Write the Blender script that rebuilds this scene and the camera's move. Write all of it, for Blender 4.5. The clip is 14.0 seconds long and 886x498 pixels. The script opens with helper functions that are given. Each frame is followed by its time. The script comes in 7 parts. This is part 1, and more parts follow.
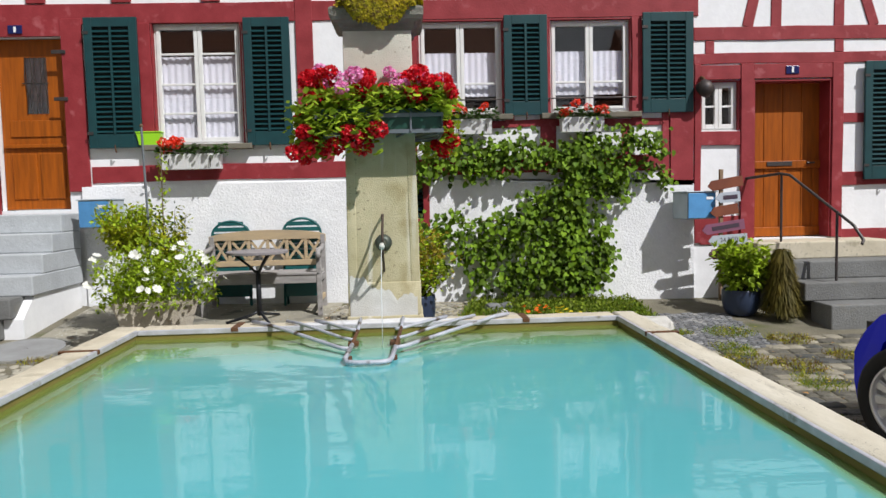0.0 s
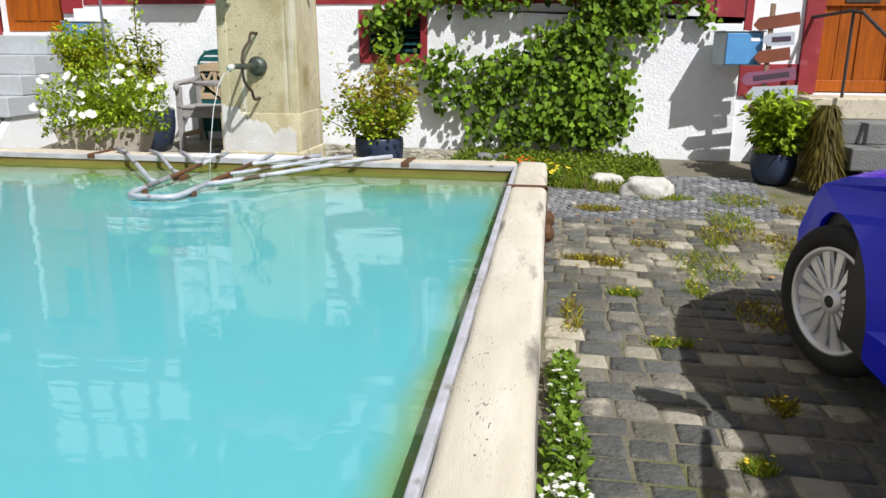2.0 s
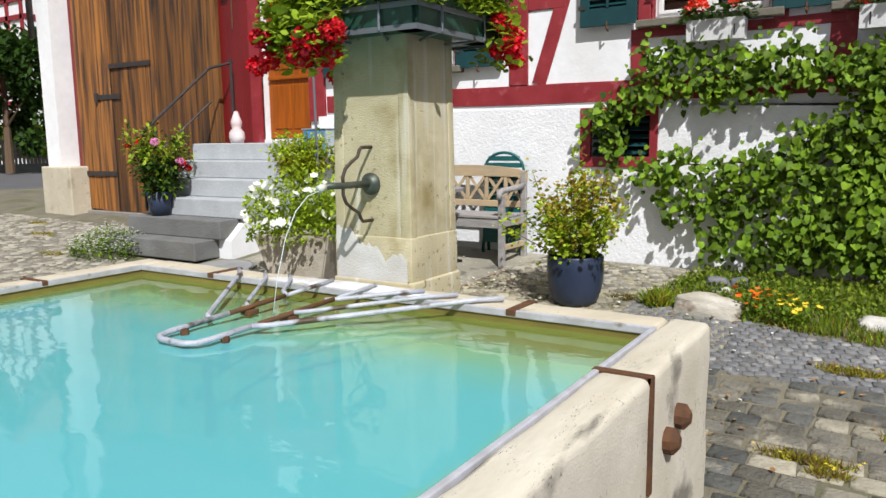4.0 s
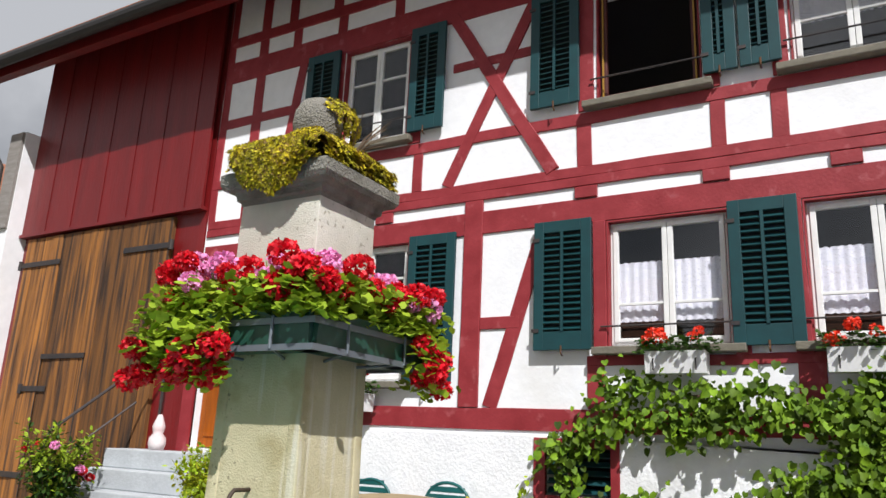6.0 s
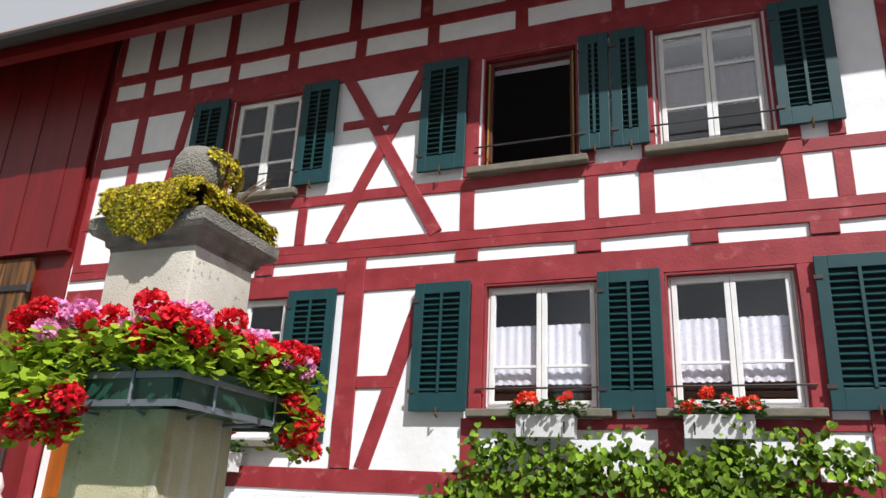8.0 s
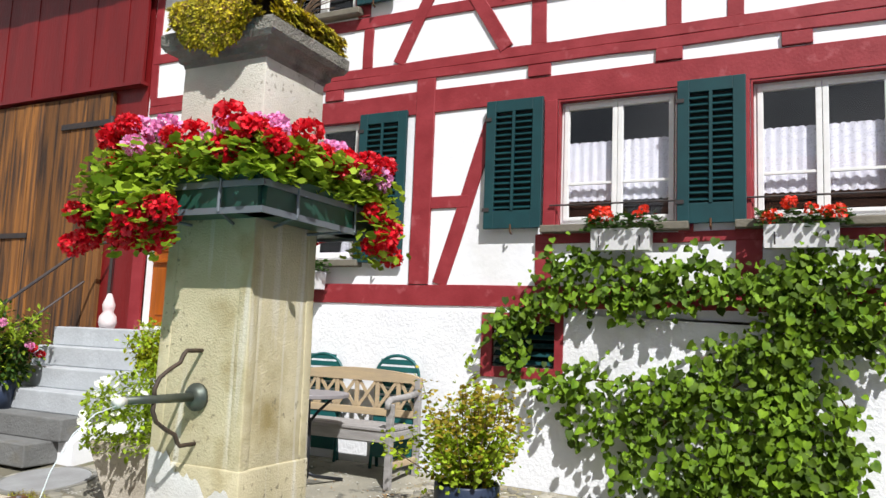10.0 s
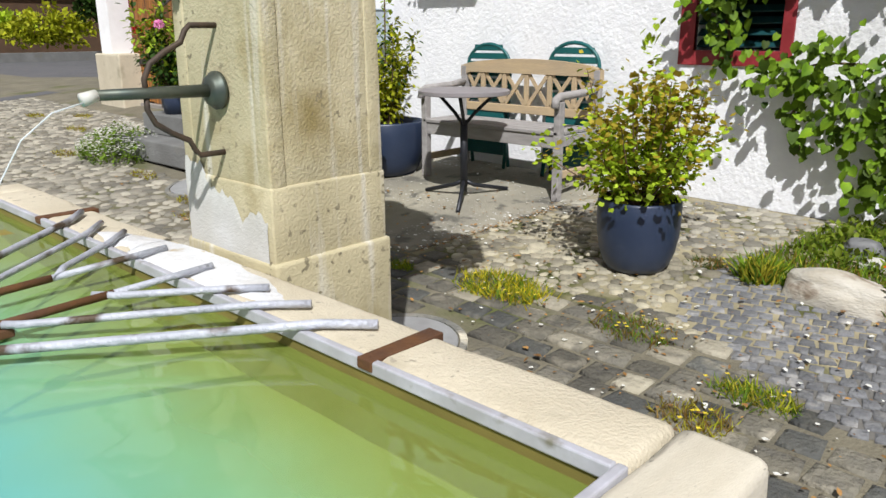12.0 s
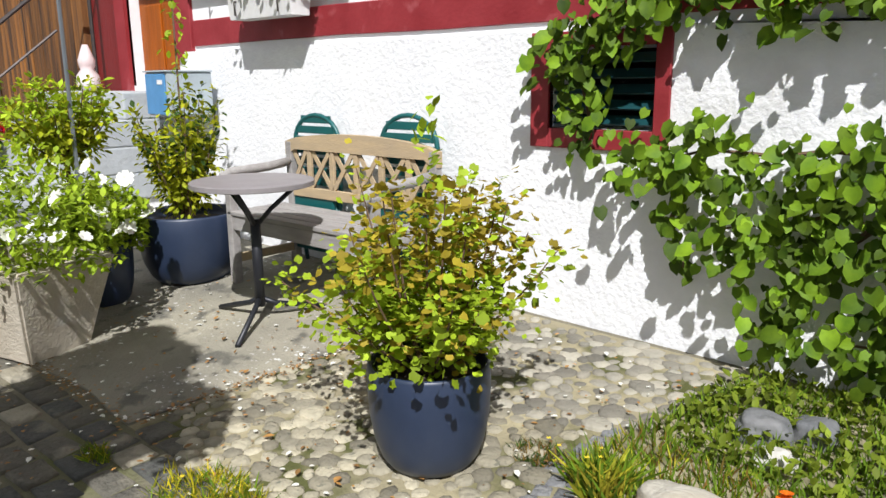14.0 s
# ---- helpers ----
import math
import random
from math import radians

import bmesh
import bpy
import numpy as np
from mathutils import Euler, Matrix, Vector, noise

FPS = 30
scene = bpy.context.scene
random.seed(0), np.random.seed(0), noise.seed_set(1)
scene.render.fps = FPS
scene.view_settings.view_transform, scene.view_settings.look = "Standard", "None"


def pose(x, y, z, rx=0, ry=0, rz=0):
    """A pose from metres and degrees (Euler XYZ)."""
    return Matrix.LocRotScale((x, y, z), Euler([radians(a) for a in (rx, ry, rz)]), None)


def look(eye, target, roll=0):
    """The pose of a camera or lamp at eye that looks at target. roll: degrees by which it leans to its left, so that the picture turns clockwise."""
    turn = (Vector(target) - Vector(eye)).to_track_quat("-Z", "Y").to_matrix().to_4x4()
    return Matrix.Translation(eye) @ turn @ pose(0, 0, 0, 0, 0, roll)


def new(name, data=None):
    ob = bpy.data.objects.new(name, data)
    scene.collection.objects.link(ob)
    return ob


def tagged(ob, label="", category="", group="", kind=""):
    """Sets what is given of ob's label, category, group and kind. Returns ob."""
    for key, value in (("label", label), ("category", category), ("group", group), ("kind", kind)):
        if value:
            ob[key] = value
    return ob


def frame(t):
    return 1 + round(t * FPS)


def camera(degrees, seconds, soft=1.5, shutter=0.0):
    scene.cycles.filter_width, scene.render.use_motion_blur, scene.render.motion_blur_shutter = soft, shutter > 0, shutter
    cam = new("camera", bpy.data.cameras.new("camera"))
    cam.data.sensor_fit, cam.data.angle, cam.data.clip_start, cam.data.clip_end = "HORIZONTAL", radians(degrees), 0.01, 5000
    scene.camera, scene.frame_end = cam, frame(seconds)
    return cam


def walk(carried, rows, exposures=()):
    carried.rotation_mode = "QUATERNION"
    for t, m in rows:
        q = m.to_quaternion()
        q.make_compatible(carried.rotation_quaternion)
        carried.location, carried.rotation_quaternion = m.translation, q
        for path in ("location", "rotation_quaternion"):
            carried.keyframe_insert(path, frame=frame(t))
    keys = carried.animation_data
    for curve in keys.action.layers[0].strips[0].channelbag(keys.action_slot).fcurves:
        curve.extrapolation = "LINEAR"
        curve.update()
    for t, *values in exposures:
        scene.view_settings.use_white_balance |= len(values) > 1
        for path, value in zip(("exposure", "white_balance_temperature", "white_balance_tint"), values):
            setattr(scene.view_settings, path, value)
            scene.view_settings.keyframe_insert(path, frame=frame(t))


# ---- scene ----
cam = camera(61.4, 14.0)
PATH = [
    (0, (0.1, -0.132, 1.612), (0.195, 1.861, 1.469), -1.4),
    (0.5, (0.489, 0.035, 1.591), (0.565, 2.023, 1.395), 0.7),
    (1, (0.87, 0.196, 1.53), (1.019, 2.168, 1.234), 0.1),
    (1.5, (1.214, 0.354, 1.46), (1.166, 2.317, 1.079), -0.0),
    (2, (1.598, 0.585, 1.419), (1.33, 2.498, 0.9), 0.4),
    (2.2, (1.731, 0.651, 1.4), (1.325, 2.541, 0.89), -1.0),
    (4.3, (2.219, 2.003, 1.543), (1.137, 3.674, 1.348), -0.0),
    (4.5, (2.192, 2.122, 1.554), (1.115, 3.805, 1.467), -0.0),
    (5, (2.114, 2.387, 1.629), (1.025, 4.054, 1.809), 0.1),
    (5.5, (2.132, 2.469, 1.67), (1.03, 4.095, 2.046), 2.2),
    (6, (2.108, 2.496, 1.692), (1.124, 4.161, 2.202), 2.6),
    (6.5, (2.088, 2.48, 1.696), (1.209, 4.169, 2.31), 4.1),
    (7, (2.092, 2.477, 1.693), (1.316, 4.201, 2.344), 4.2),
    (7.2, (2.098, 2.479, 1.698), (1.36, 4.215, 2.364), 3.9),
    (9.3, (2.186, 2.479, 1.688), (1.509, 4.259, 2.299), 2.1),
    (9.5, (2.172, 2.489, 1.664), (1.438, 4.279, 2.169), 2.0),
    (10, (2.114, 2.507, 1.597), (1.228, 4.285, 1.824), 2.3),
    (10.5, (2.044, 2.66, 1.516), (1.045, 4.391, 1.446), 2.5),
    (11, (2.048, 2.94, 1.514), (0.822, 4.501, 1.264), 1.0),
    (11.5, (2.016, 3.226, 1.453), (0.749, 4.73, 1.09), 0.8),
    (12, (1.93, 3.592, 1.475), (0.614, 4.991, 0.916), -0.2),
    (12.5, (1.967, 4.035, 1.482), (0.72, 5.494, 0.92), -1.8),
    (13, (1.974, 4.388, 1.478), (0.872, 5.958, 0.909), -1.3),
    (13.5, (1.861, 4.824, 1.526), (0.723, 6.354, 0.923), 1.9),
    (14, (1.735, 5.205, 1.581), (0.444, 6.667, 1.14), -0.5),
]
EXPOSURES = [(0.0, -0.13), (1.0, -0.02), (2.0, 0.14), (4.5, 0.06), (5.0, 0.14), (7.0, 0.20), (9.5, 0.28), (10.5, 0.20), (12.0, 0.08), (12.5, 0.08), (13.5, 0.24), (14.0, 0.28)]
walk(cam, [(t, look(eye, target, roll)) for t, eye, target, roll in PATH], EXPOSURES)

# ---- world, sun, exposure ----
SUN_DIR = Vector((0.90, -1.0, 1.50)).normalized()
world = bpy.data.worlds.new("sky")
scene.world = world
world.use_nodes = True
wn = world.node_tree.nodes
sky = wn.new("ShaderNodeTexSky")
sky.sky_type = "NISHITA"
sky.sun_disc = False
sky.sun_elevation = math.asin(SUN_DIR.z)
sky.sun_rotation = math.atan2(SUN_DIR.x, SUN_DIR.y)
sky.air_density, sky.dust_density = 1.0, 2.0
wn["Background"].inputs["Strength"].default_value = 0.019
# thin broken cloud over the whole sky
wl = world.node_tree.links.new
wtc, wno, wra, wmx = wn.new("ShaderNodeTexCoord"), wn.new("ShaderNodeTexNoise"), wn.new("ShaderNodeMapRange"), wn.new("ShaderNodeMix")
wno.inputs["Scale"].default_value, wno.inputs["Detail"].default_value = 2.2, 7
wra.inputs["From Min"].default_value, wra.inputs["From Max"].default_value = 0.28, 0.52
wmx.data_type = "RGBA"
wmx.inputs["B"].default_value = (24.0, 24.7, 26.5, 1)
wl(wtc.outputs["Generated"], wno.inputs["Vector"])
wl(wno.outputs["Fac"], wra.inputs["Value"])
wl(wra.outputs["Result"], wmx.inputs["Factor"])
wl(sky.outputs["Color"], wmx.inputs["A"])
wl(wmx.outputs["Result"], wn["Background"].inputs["Color"])
sun = new("sun", bpy.data.lights.new("sun", "SUN"))
sun.data.energy, sun.data.angle, sun.data.color = 5.0, radians(0.6), (1.0, 0.985, 0.985)
sun.matrix_world = look(SUN_DIR * 30, (0, 0, 0))


# ---- mesh helpers ----
def mesh_of(bm, name, mat, smooth=False):
    me = bpy.data.meshes.new(name)
    bmesh.ops.recalc_face_normals(bm, faces=bm.faces[:])
    bm.to_mesh(me)
    bm.free()
    for m in (mat if isinstance(mat, (list, tuple)) else [mat]):
        me.materials.append(m)
    if smooth:
        me.polygons.foreach_set("use_smooth", [True] * len(me.polygons))
    return me


def thing(name, label, category, at=(0, 0, 0), rz=0, group="", kind=""):
    ob = new(name)
    ob.matrix_world = pose(*at, 0, 0, rz)
    return tagged(ob, label, category, group, kind)


def part(name, bm, mat, parent, label="", smooth=False):
    ob = new(name, mesh_of(bm, name, mat, smooth))
    ob.parent = parent
    return tagged(ob, label)


def solo(name, bm, mat, label, category, group="", kind="", smooth=False):
    return tagged(new(name, mesh_of(bm, name, mat, smooth)), label, category, group, kind)


def box(bm, x0, x1, y0, y1, z0, z1, bevel=0.0, m=None, mi=0):
    vs = [bm.verts.new((x, y, z)) for x in (x0, x1) for y in (y0, y1) for z in (z0, z1)]
    if m is not None:
        for v in vs:
            v.co = m @ v.co
    fs = [bm.faces.new([vs[i] for i in q]) for q in ((0, 1, 3, 2), (4, 6, 7, 5), (0, 4, 5, 1), (2, 3, 7, 6), (0, 2, 6, 4), (1, 5, 7, 3))]
    for f in fs:
        f.material_index = mi
    if bevel > 0:
        es = {e for f in fs for e in f.edges}
        bmesh.ops.bevel(bm, geom=list(es), offset=bevel, segments=2, profile=0.5, affect="EDGES")
    return bm


def nbox(*a, **k):
    return box(bmesh.new(), *a, **k)


def prism(bm, pts, axis, lo, hi, mi=0):
    """A polygon of 2D points pushed along axis from lo to hi. axis y: points are (x, z); x: (y, z); z: (x, y)."""
    def at(p, v):
        return {"y": (p[0], v, p[1]), "x": (v, p[0], p[1]), "z": (p[0], p[1], v)}[axis]
    a = [bm.verts.new(at(p, lo)) for p in pts]
    b = [bm.verts.new(at(p, hi)) for p in pts]
    n = len(pts)
    fs = [bm.faces.new(a), bm.faces.new(b[::-1])]
    for i in range(n):
        fs.append(bm.faces.new((a[i], a[(i + 1) % n], b[(i + 1) % n], b[i])))
    for f in fs:
        f.material_index = mi
    return bm


def tube(bm, pts, r, n=8, r1=None, caps=True, mi=0):
    """A round bar along points, tapering from r to r1."""
    r1 = r if r1 is None else r1
    pts = [Vector(p) for p in pts]
    rings, up = [], None
    for i, p in enumerate(pts):
        d = (pts[min(i + 1, len(pts) - 1)] - pts[max(i - 1, 0)]).normalized()
        if up is None:
            up = Vector((0, 0, 1)) if abs(d.z) < 0.9 else Vector((1, 0, 0))
        a = d.cross(up).normalized()
        b = a.cross(d).normalized()
        up = b
        rr = r + (r1 - r) * i / max(1, len(pts) - 1)
        rings.append([bm.verts.new(p + rr * (math.cos(t) * a + math.sin(t) * b)) for t in [2 * math.pi * k / n for k in range(n)]])
    for q, w in zip(rings, rings[1:]):
        for k in range(n):
            bm.faces.new((q[k], q[(k + 1) % n], w[(k + 1) % n], w[k])).material_index = mi
    if caps:
        bm.faces.new(rings[0][::-1]).material_index = mi
        bm.faces.new(rings[-1]).material_index = mi
    return bm


def lathe(bm, prof, n=32, m=None, mi=0, closed=False):
    """Turn a profile of (radius, height) round z."""
    m = m or Matrix()
    rings = [[bm.verts.new(m @ Vector((r * math.cos(2 * math.pi * k / n), r * math.sin(2 * math.pi * k / n), z))) for k in range(n)] for r, z in prof]
    for q, w in zip(rings, rings[1:]):
        for k in range(n):
            bm.faces.new((q[k], q[(k + 1) % n], w[(k + 1) % n], w[k])).material_index = mi
    bm.faces.new(rings[0][::-1]).material_index = mi
    bm.faces.new(rings[-1]).material_index = mi
    return bm


def smoothstep(a, b, v):
    t = min(1, max(0, (v - a) / (b - a)))
    return t * t * (3 - 2 * t)


def gz(x, y):
    """The yard's height: it rises gently towards the house and the barn."""
    base = 0.19 + 0.035 * (y - 5.6) if y < 5.6 else 0.19 + 0.098 * (y - 5.6)
    if y > 8.2:
        base = 0.445
    if y < 2:
        base = 0.064
    return base - 0.018 * max(-12, min(4, x))


# ---- materials ----
def mat(name, base, rough=0.8, metal=0.0, var=None, scale=6.0, mix=0.5, bump=0.0, bscale=40.0, detail=6, spots=None, spot_scale=2.0, spot_at=(0.55, 0.7),
        stretch=(1, 1, 1), rnd=0.0, spec=0.5, island=0.0, sub=0.0, coat=0.0, streak=None, streak_at=(0.55, 0.75), lichen=None):
    m = bpy.data.materials.new(name)
    m.use_nodes = True
    nt = m.node_tree
    L, N = nt.links.new, nt.nodes.new
    b = nt.nodes["Principled BSDF"]
    b.inputs["Roughness"].default_value, b.inputs["Metallic"].default_value = rough, metal
    b.inputs["Specular IOR Level"].default_value = spec
    b.inputs["Coat Weight"].default_value = coat
    tc = N("ShaderNodeTexCoord")
    mp = N("ShaderNodeMapping")
    mp.inputs["Scale"].default_value = stretch
    geo = N("ShaderNodeNewGeometry")
    L(geo.outputs["Position"], mp.inputs["Vector"])
    col = N("ShaderNodeRGB")
    col.outputs[0].default_value = (*base, 1)
    out = col.outputs[0]

    def blend(a, c, fac):
        mx = N("ShaderNodeMix")
        mx.data_type = "RGBA"
        L(fac, mx.inputs["Factor"])
        L(a, mx.inputs["A"])
        mx.inputs["B"].default_value = (*c, 1)
        return mx.outputs["Result"]

    def noise_fac(sc, lo, hi, det=detail):
        t = N("ShaderNodeTexNoise")
        t.inputs["Scale"].default_value, t.inputs["Detail"].default_value = sc, det
        L(mp.outputs[0], t.inputs["Vector"])
        r = N("ShaderNodeMapRange")
        r.inputs["From Min"].default_value, r.inputs["From Max"].default_value = lo, hi
        L(t.outputs["Fac"], r.inputs["Value"])
        return r.outputs["Result"], t
    if var:
        f, _ = noise_fac(scale, 0.5 - mix * 0.4, 0.5 + mix * 0.4)
        out = blend(out, var, f)
        f2, _ = noise_fac(scale * 6.3, 0.35, 0.75)
        mm = N("ShaderNodeMath")
        mm.operation = "MULTIPLY"
        mm.inputs[1].default_value = 0.45
        L(f2, mm.inputs[0])
        out = blend(out, tuple((p + q) * 0.42 for p, q in zip(base, var)), mm.outputs[0])
    if spots:
        f, _ = noise_fac(spot_scale, *spot_at)
        out = blend(out, spots, f)
    if streak:
        m2 = N("ShaderNodeMapping")
        m2.inputs["Scale"].default_value = (9, 9, 0.5)
        L(geo.outputs["Position"], m2.inputs["Vector"])
        t = N("ShaderNodeTexNoise")
        t.inputs["Scale"].default_value, t.inputs["Detail"].default_value = 2.0, 4
        L(m2.outputs[0], t.inputs["Vector"])
        r = N("ShaderNodeMapRange")
        r.inputs["From Min"].default_value, r.inputs["From Max"].default_value = streak_at
        L(t.outputs["Fac"], r.inputs["Value"])
        out = blend(out, streak, r.outputs["Result"])
    if lichen:
        f, _ = noise_fac(38.0, 0.62, 0.68, 3)
        g_, _ = noise_fac(2.6, 0.48, 0.62, 3)
        mm = N("ShaderNodeMath")
        mm.operation = "MULTIPLY"
        L(f, mm.inputs[0])
        L(g_, mm.inputs[1])
        out = blend(out, lichen, mm.outputs[0])
    if rnd > 0 or island > 0:
        oi = N("ShaderNodeObjectInfo")
        src = oi.outputs["Random"] if rnd > 0 else geo.outputs["Random Per Island"]
        r = N("ShaderNodeMapRange")
        k = max(rnd, island)
        r.inputs["To Min"].default_value, r.inputs["To Max"].default_value = 1 - k, 1 + k
        L(src, r.inputs["Value"])
        hs = N("ShaderNodeHueSaturation")
        L(r.outputs["Result"], hs.inputs["Value"])
        L(out, hs.inputs["Color"])
        out = hs.outputs["Color"]
    L(out, b.inputs["Base Color"])
    if sub > 0:
        b.inputs["Subsurface Weight"].default_value = 0.0
        tr = N("ShaderNodeBsdfTranslucent")
        L(out, tr.inputs["Color"])
        ms = N("ShaderNodeMixShader")
        ms.inputs[0].default_value = sub
        L(b.outputs[0], ms.inputs[1])
        L(tr.outputs[0], ms.inputs[2])
        L(ms.outputs[0], nt.nodes["Material Output"].inputs["Surface"])
    if bump > 0:
        t = N("ShaderNodeTexNoise")
        t.inputs["Scale"].default_value, t.inputs["Detail"].default_value = bscale, 5
        L(mp.outputs[0], t.inputs["Vector"])
        bp = N("ShaderNodeBump")
        bp.inputs["Strength"].default_value, bp.inputs["Distance"].default_value = min(1, bump), 0.02
        L(t.outputs["Fac"], bp.inputs["Height"])
        L(bp.outputs[0], b.inputs["Normal"])
    return m


PLASTER = mat("plaster", (0.86, 0.87, 0.885), 0.9, var=(0.80, 0.805, 0.82), scale=1.5, bump=0.12, bscale=25, spots=(0.66, 0.65, 0.62), spot_scale=0.9, spot_at=(0.6, 0.85))
ROUGHCAST = mat("roughcast", (0.85, 0.86, 0.87), 0.95, var=(0.76, 0.77, 0.79), scale=2.0, bump=0.38, bscale=42, spots=(0.5, 0.49, 0.46), spot_scale=1.1, spot_at=(0.62, 0.9))
BEAM = mat("red_beam", (0.21, 0.010, 0.015), 0.62, var=(0.31, 0.030, 0.038), scale=5, bump=0.12, bscale=45, stretch=(1, 1, 1), spots=(0.40, 0.10, 0.11), spot_scale=7, spot_at=(0.62, 0.8))
BARNRED = mat("barn_red", (0.19, 0.008, 0.009), 0.42, var=(0.12, 0.005, 0.006), scale=3, bump=0.25, bscale=30, stretch=(2, 2, 0.25))
GATEWOOD = mat("gate_wood", (0.37, 0.145, 0.024), 0.72, streak=(0.055, 0.025, 0.011), streak_at=(0.46, 0.64), var=(0.14, 0.055, 0.014), scale=3.2, mix=0.4, bump=0.6, bscale=18, stretch=(6, 6, 0.2), rnd=0.5)
DOORWOOD = mat("door_wood", (0.40, 0.098, 0.005), 0.5, spec=0.25, var=(0.22, 0.055, 0.004), scale=6, bump=0.15, bscale=30, stretch=(5, 5, 0.4))
SHUTTER = mat("shutter_green", (0.002, 0.036, 0.042), 0.5, var=(0.003, 0.05, 0.056), scale=8)
WHITEWOOD = mat("white_wood", (0.80, 0.80, 0.78), 0.45, var=(0.7, 0.7, 0.68), scale=9)
STONE = mat("pillar_stone", (0.56, 0.50, 0.33), 0.9, var=(0.40, 0.355, 0.215), scale=3.0, bump=0.28, bscale=110, spots=(0.27, 0.215, 0.09), spot_scale=4, spot_at=(0.52, 0.74), streak=(0.60, 0.58, 0.50), lichen=(0.20, 0.175, 0.11))
STONEPALE = mat("pillar_stone_pale", (0.62, 0.60, 0.52), 0.9, var=(0.48, 0.46, 0.38), scale=3.5, bump=0.25, bscale=120, spots=(0.33, 0.31, 0.23), spot_scale=4, spot_at=(0.6, 0.78), lichen=(0.32, 0.30, 0.24))
RIM = mat("rim_stone", (0.62, 0.565, 0.44), 0.88, var=(0.50, 0.445, 0.33), scale=4.0, bump=0.35, bscale=130, spots=(0.36, 0.32, 0.23), spot_scale=6, spot_at=(0.58, 0.76), lichen=(0.30, 0.27, 0.21))
RIMWORN = mat("rim_stone_worn", (0.64, 0.60, 0.50), 0.88, var=(0.50, 0.455, 0.35), scale=1.6, bump=0.2, bscale=60, stretch=(7, 1.6, 2), spots=(0.20, 0.185, 0.15), spot_scale=1.3, spot_at=(0.575, 0.66), lichen=(0.10, 0.095, 0.085))
CONCRETE = mat("concrete", (0.19, 0.195, 0.19), 0.9, var=(0.13, 0.13, 0.125), scale=3, bump=0.4, bscale=50, spots=(0.15, 0.14, 0.11), spot_scale=4, spot_at=(0.6, 0.8))
STEPWHITE = mat("step_paint", (0.47, 0.50, 0.52), 0.85, var=(0.38, 0.40, 0.42), scale=4, bump=0.25, bscale=40)
# near-black: the shade of unlit rooms and wicket gaps is put into the colour
DARK = mat("unlit_black", (0.03, 0.028, 0.027), 0.9)
IRON = mat("iron", (0.05, 0.05, 0.055), 0.55, 0.6, var=(0.09, 0.07, 0.06), scale=20)
EARTH = mat("joint_earth", (0.20, 0.18, 0.125), 0.97, var=(0.12, 0.11, 0.08), scale=4, bump=0.6, bscale=60, spots=(0.09, 0.10, 0.03), spot_scale=1.6, spot_at=(0.55, 0.7))
ASPHALT = mat("asphalt", (0.11, 0.11, 0.115), 0.9, var=(0.08, 0.08, 0.085), scale=1.2, bump=0.3, bscale=80)
ZINC = mat("zinc_paint", (0.50, 0.52, 0.58), 0.55, 0.15, var=(0.33, 0.35, 0.40), scale=10, bump=0.4, bscale=60, spots=(0.075, 0.05, 0.03), spot_scale=7, spot_at=(0.57, 0.66))
RUST = mat("rust", (0.075, 0.036, 0.022), 0.8, 0.2, var=(0.15, 0.065, 0.022), scale=14, bump=0.3)
ROOFTILE = mat("roof_tile", (0.36, 0.14, 0.07), 0.85, var=(0.24, 0.10, 0.06), scale=3, bump=0.4, bscale=20)
GREYWOOD = mat("grey_wood", (0.30, 0.28, 0.26), 0.8, var=(0.20, 0.18, 0.16), scale=5, stretch=(1, 4, 4), bump=0.3, bscale=40)

# ---- ground ----
YW = 8.235          # face of the house wall


def ground_sheet():
    bm = bmesh.new()
    xs = [-400, -150, -60, -30, -20, -15] + [-12 + 0.5 * i for i in range(49)] + [16, 25, 60, 150, 400]
    ys = [-400, -150, -50, -20, -8, -4, -2] + [0.4 * i for i in range(23)] + [9.2, 10, 12, 15, 20, 40, 120, 400]
    grid = [[bm.verts.new((x, y, gz(x, y) - 0.0085)) for x in xs] for y in ys]
    for j in range(len(ys) - 1):
        for i in range(len(xs) - 1):
            bm.faces.new((grid[j][i], grid[j][i + 1], grid[j + 1][i + 1], grid[j + 1][i]))
    return solo("ground", bm, EARTH, "trodden yard soil with moss between the stones", "ground", kind="structure")


ground = ground_sheet()


# ---- house wall with openings ----
def wall_with_holes(bm, x0, x1, z0, z1, y0, y1, holes):
    xs = sorted({x0, x1, *[h[0] for h in holes], *[h[1] for h in holes]})
    zs = sorted({z0, z1, *[h[2] for h in holes], *[h[3] for h in holes]})
    solid = {}
    for i in range(len(xs) - 1):
        for j in range(len(zs) - 1):
            cx, cz = (xs[i] + xs[i + 1]) / 2, (zs[j] + zs[j + 1]) / 2
            solid[i, j] = not any(h[0] < cx < h[1] and h[2] < cz < h[3] for h in holes)
    cache = {}

    def v(i, j, y):
        k = (i, j, y)
        if k not in cache:
            cache[k] = bm.verts.new((xs[i], y, zs[j]))
        return cache[k]
    for (i, j), s in solid.items():
        if not s:
            continue
        for y in (y0, y1):
            bm.faces.new((v(i, j, y), v(i + 1, j, y), v(i + 1, j + 1, y), v(i, j + 1, y)))
        for di, dj, a, b in ((-1, 0, (0, 0), (0, 1)), (1, 0, (1, 0), (1, 1)), (0, -1, (0, 0), (1, 0)), (0, 1, (0, 1), (1, 1))):
            if not solid.get((i + di, j + dj), False):
                bm.faces.new((v(i + a[0], j + a[1], y0), v(i + b[0], j + b[1], y0), v(i + b[0], j + b[1], y1), v(i + a[0], j + a[1], y1)))
    return bm


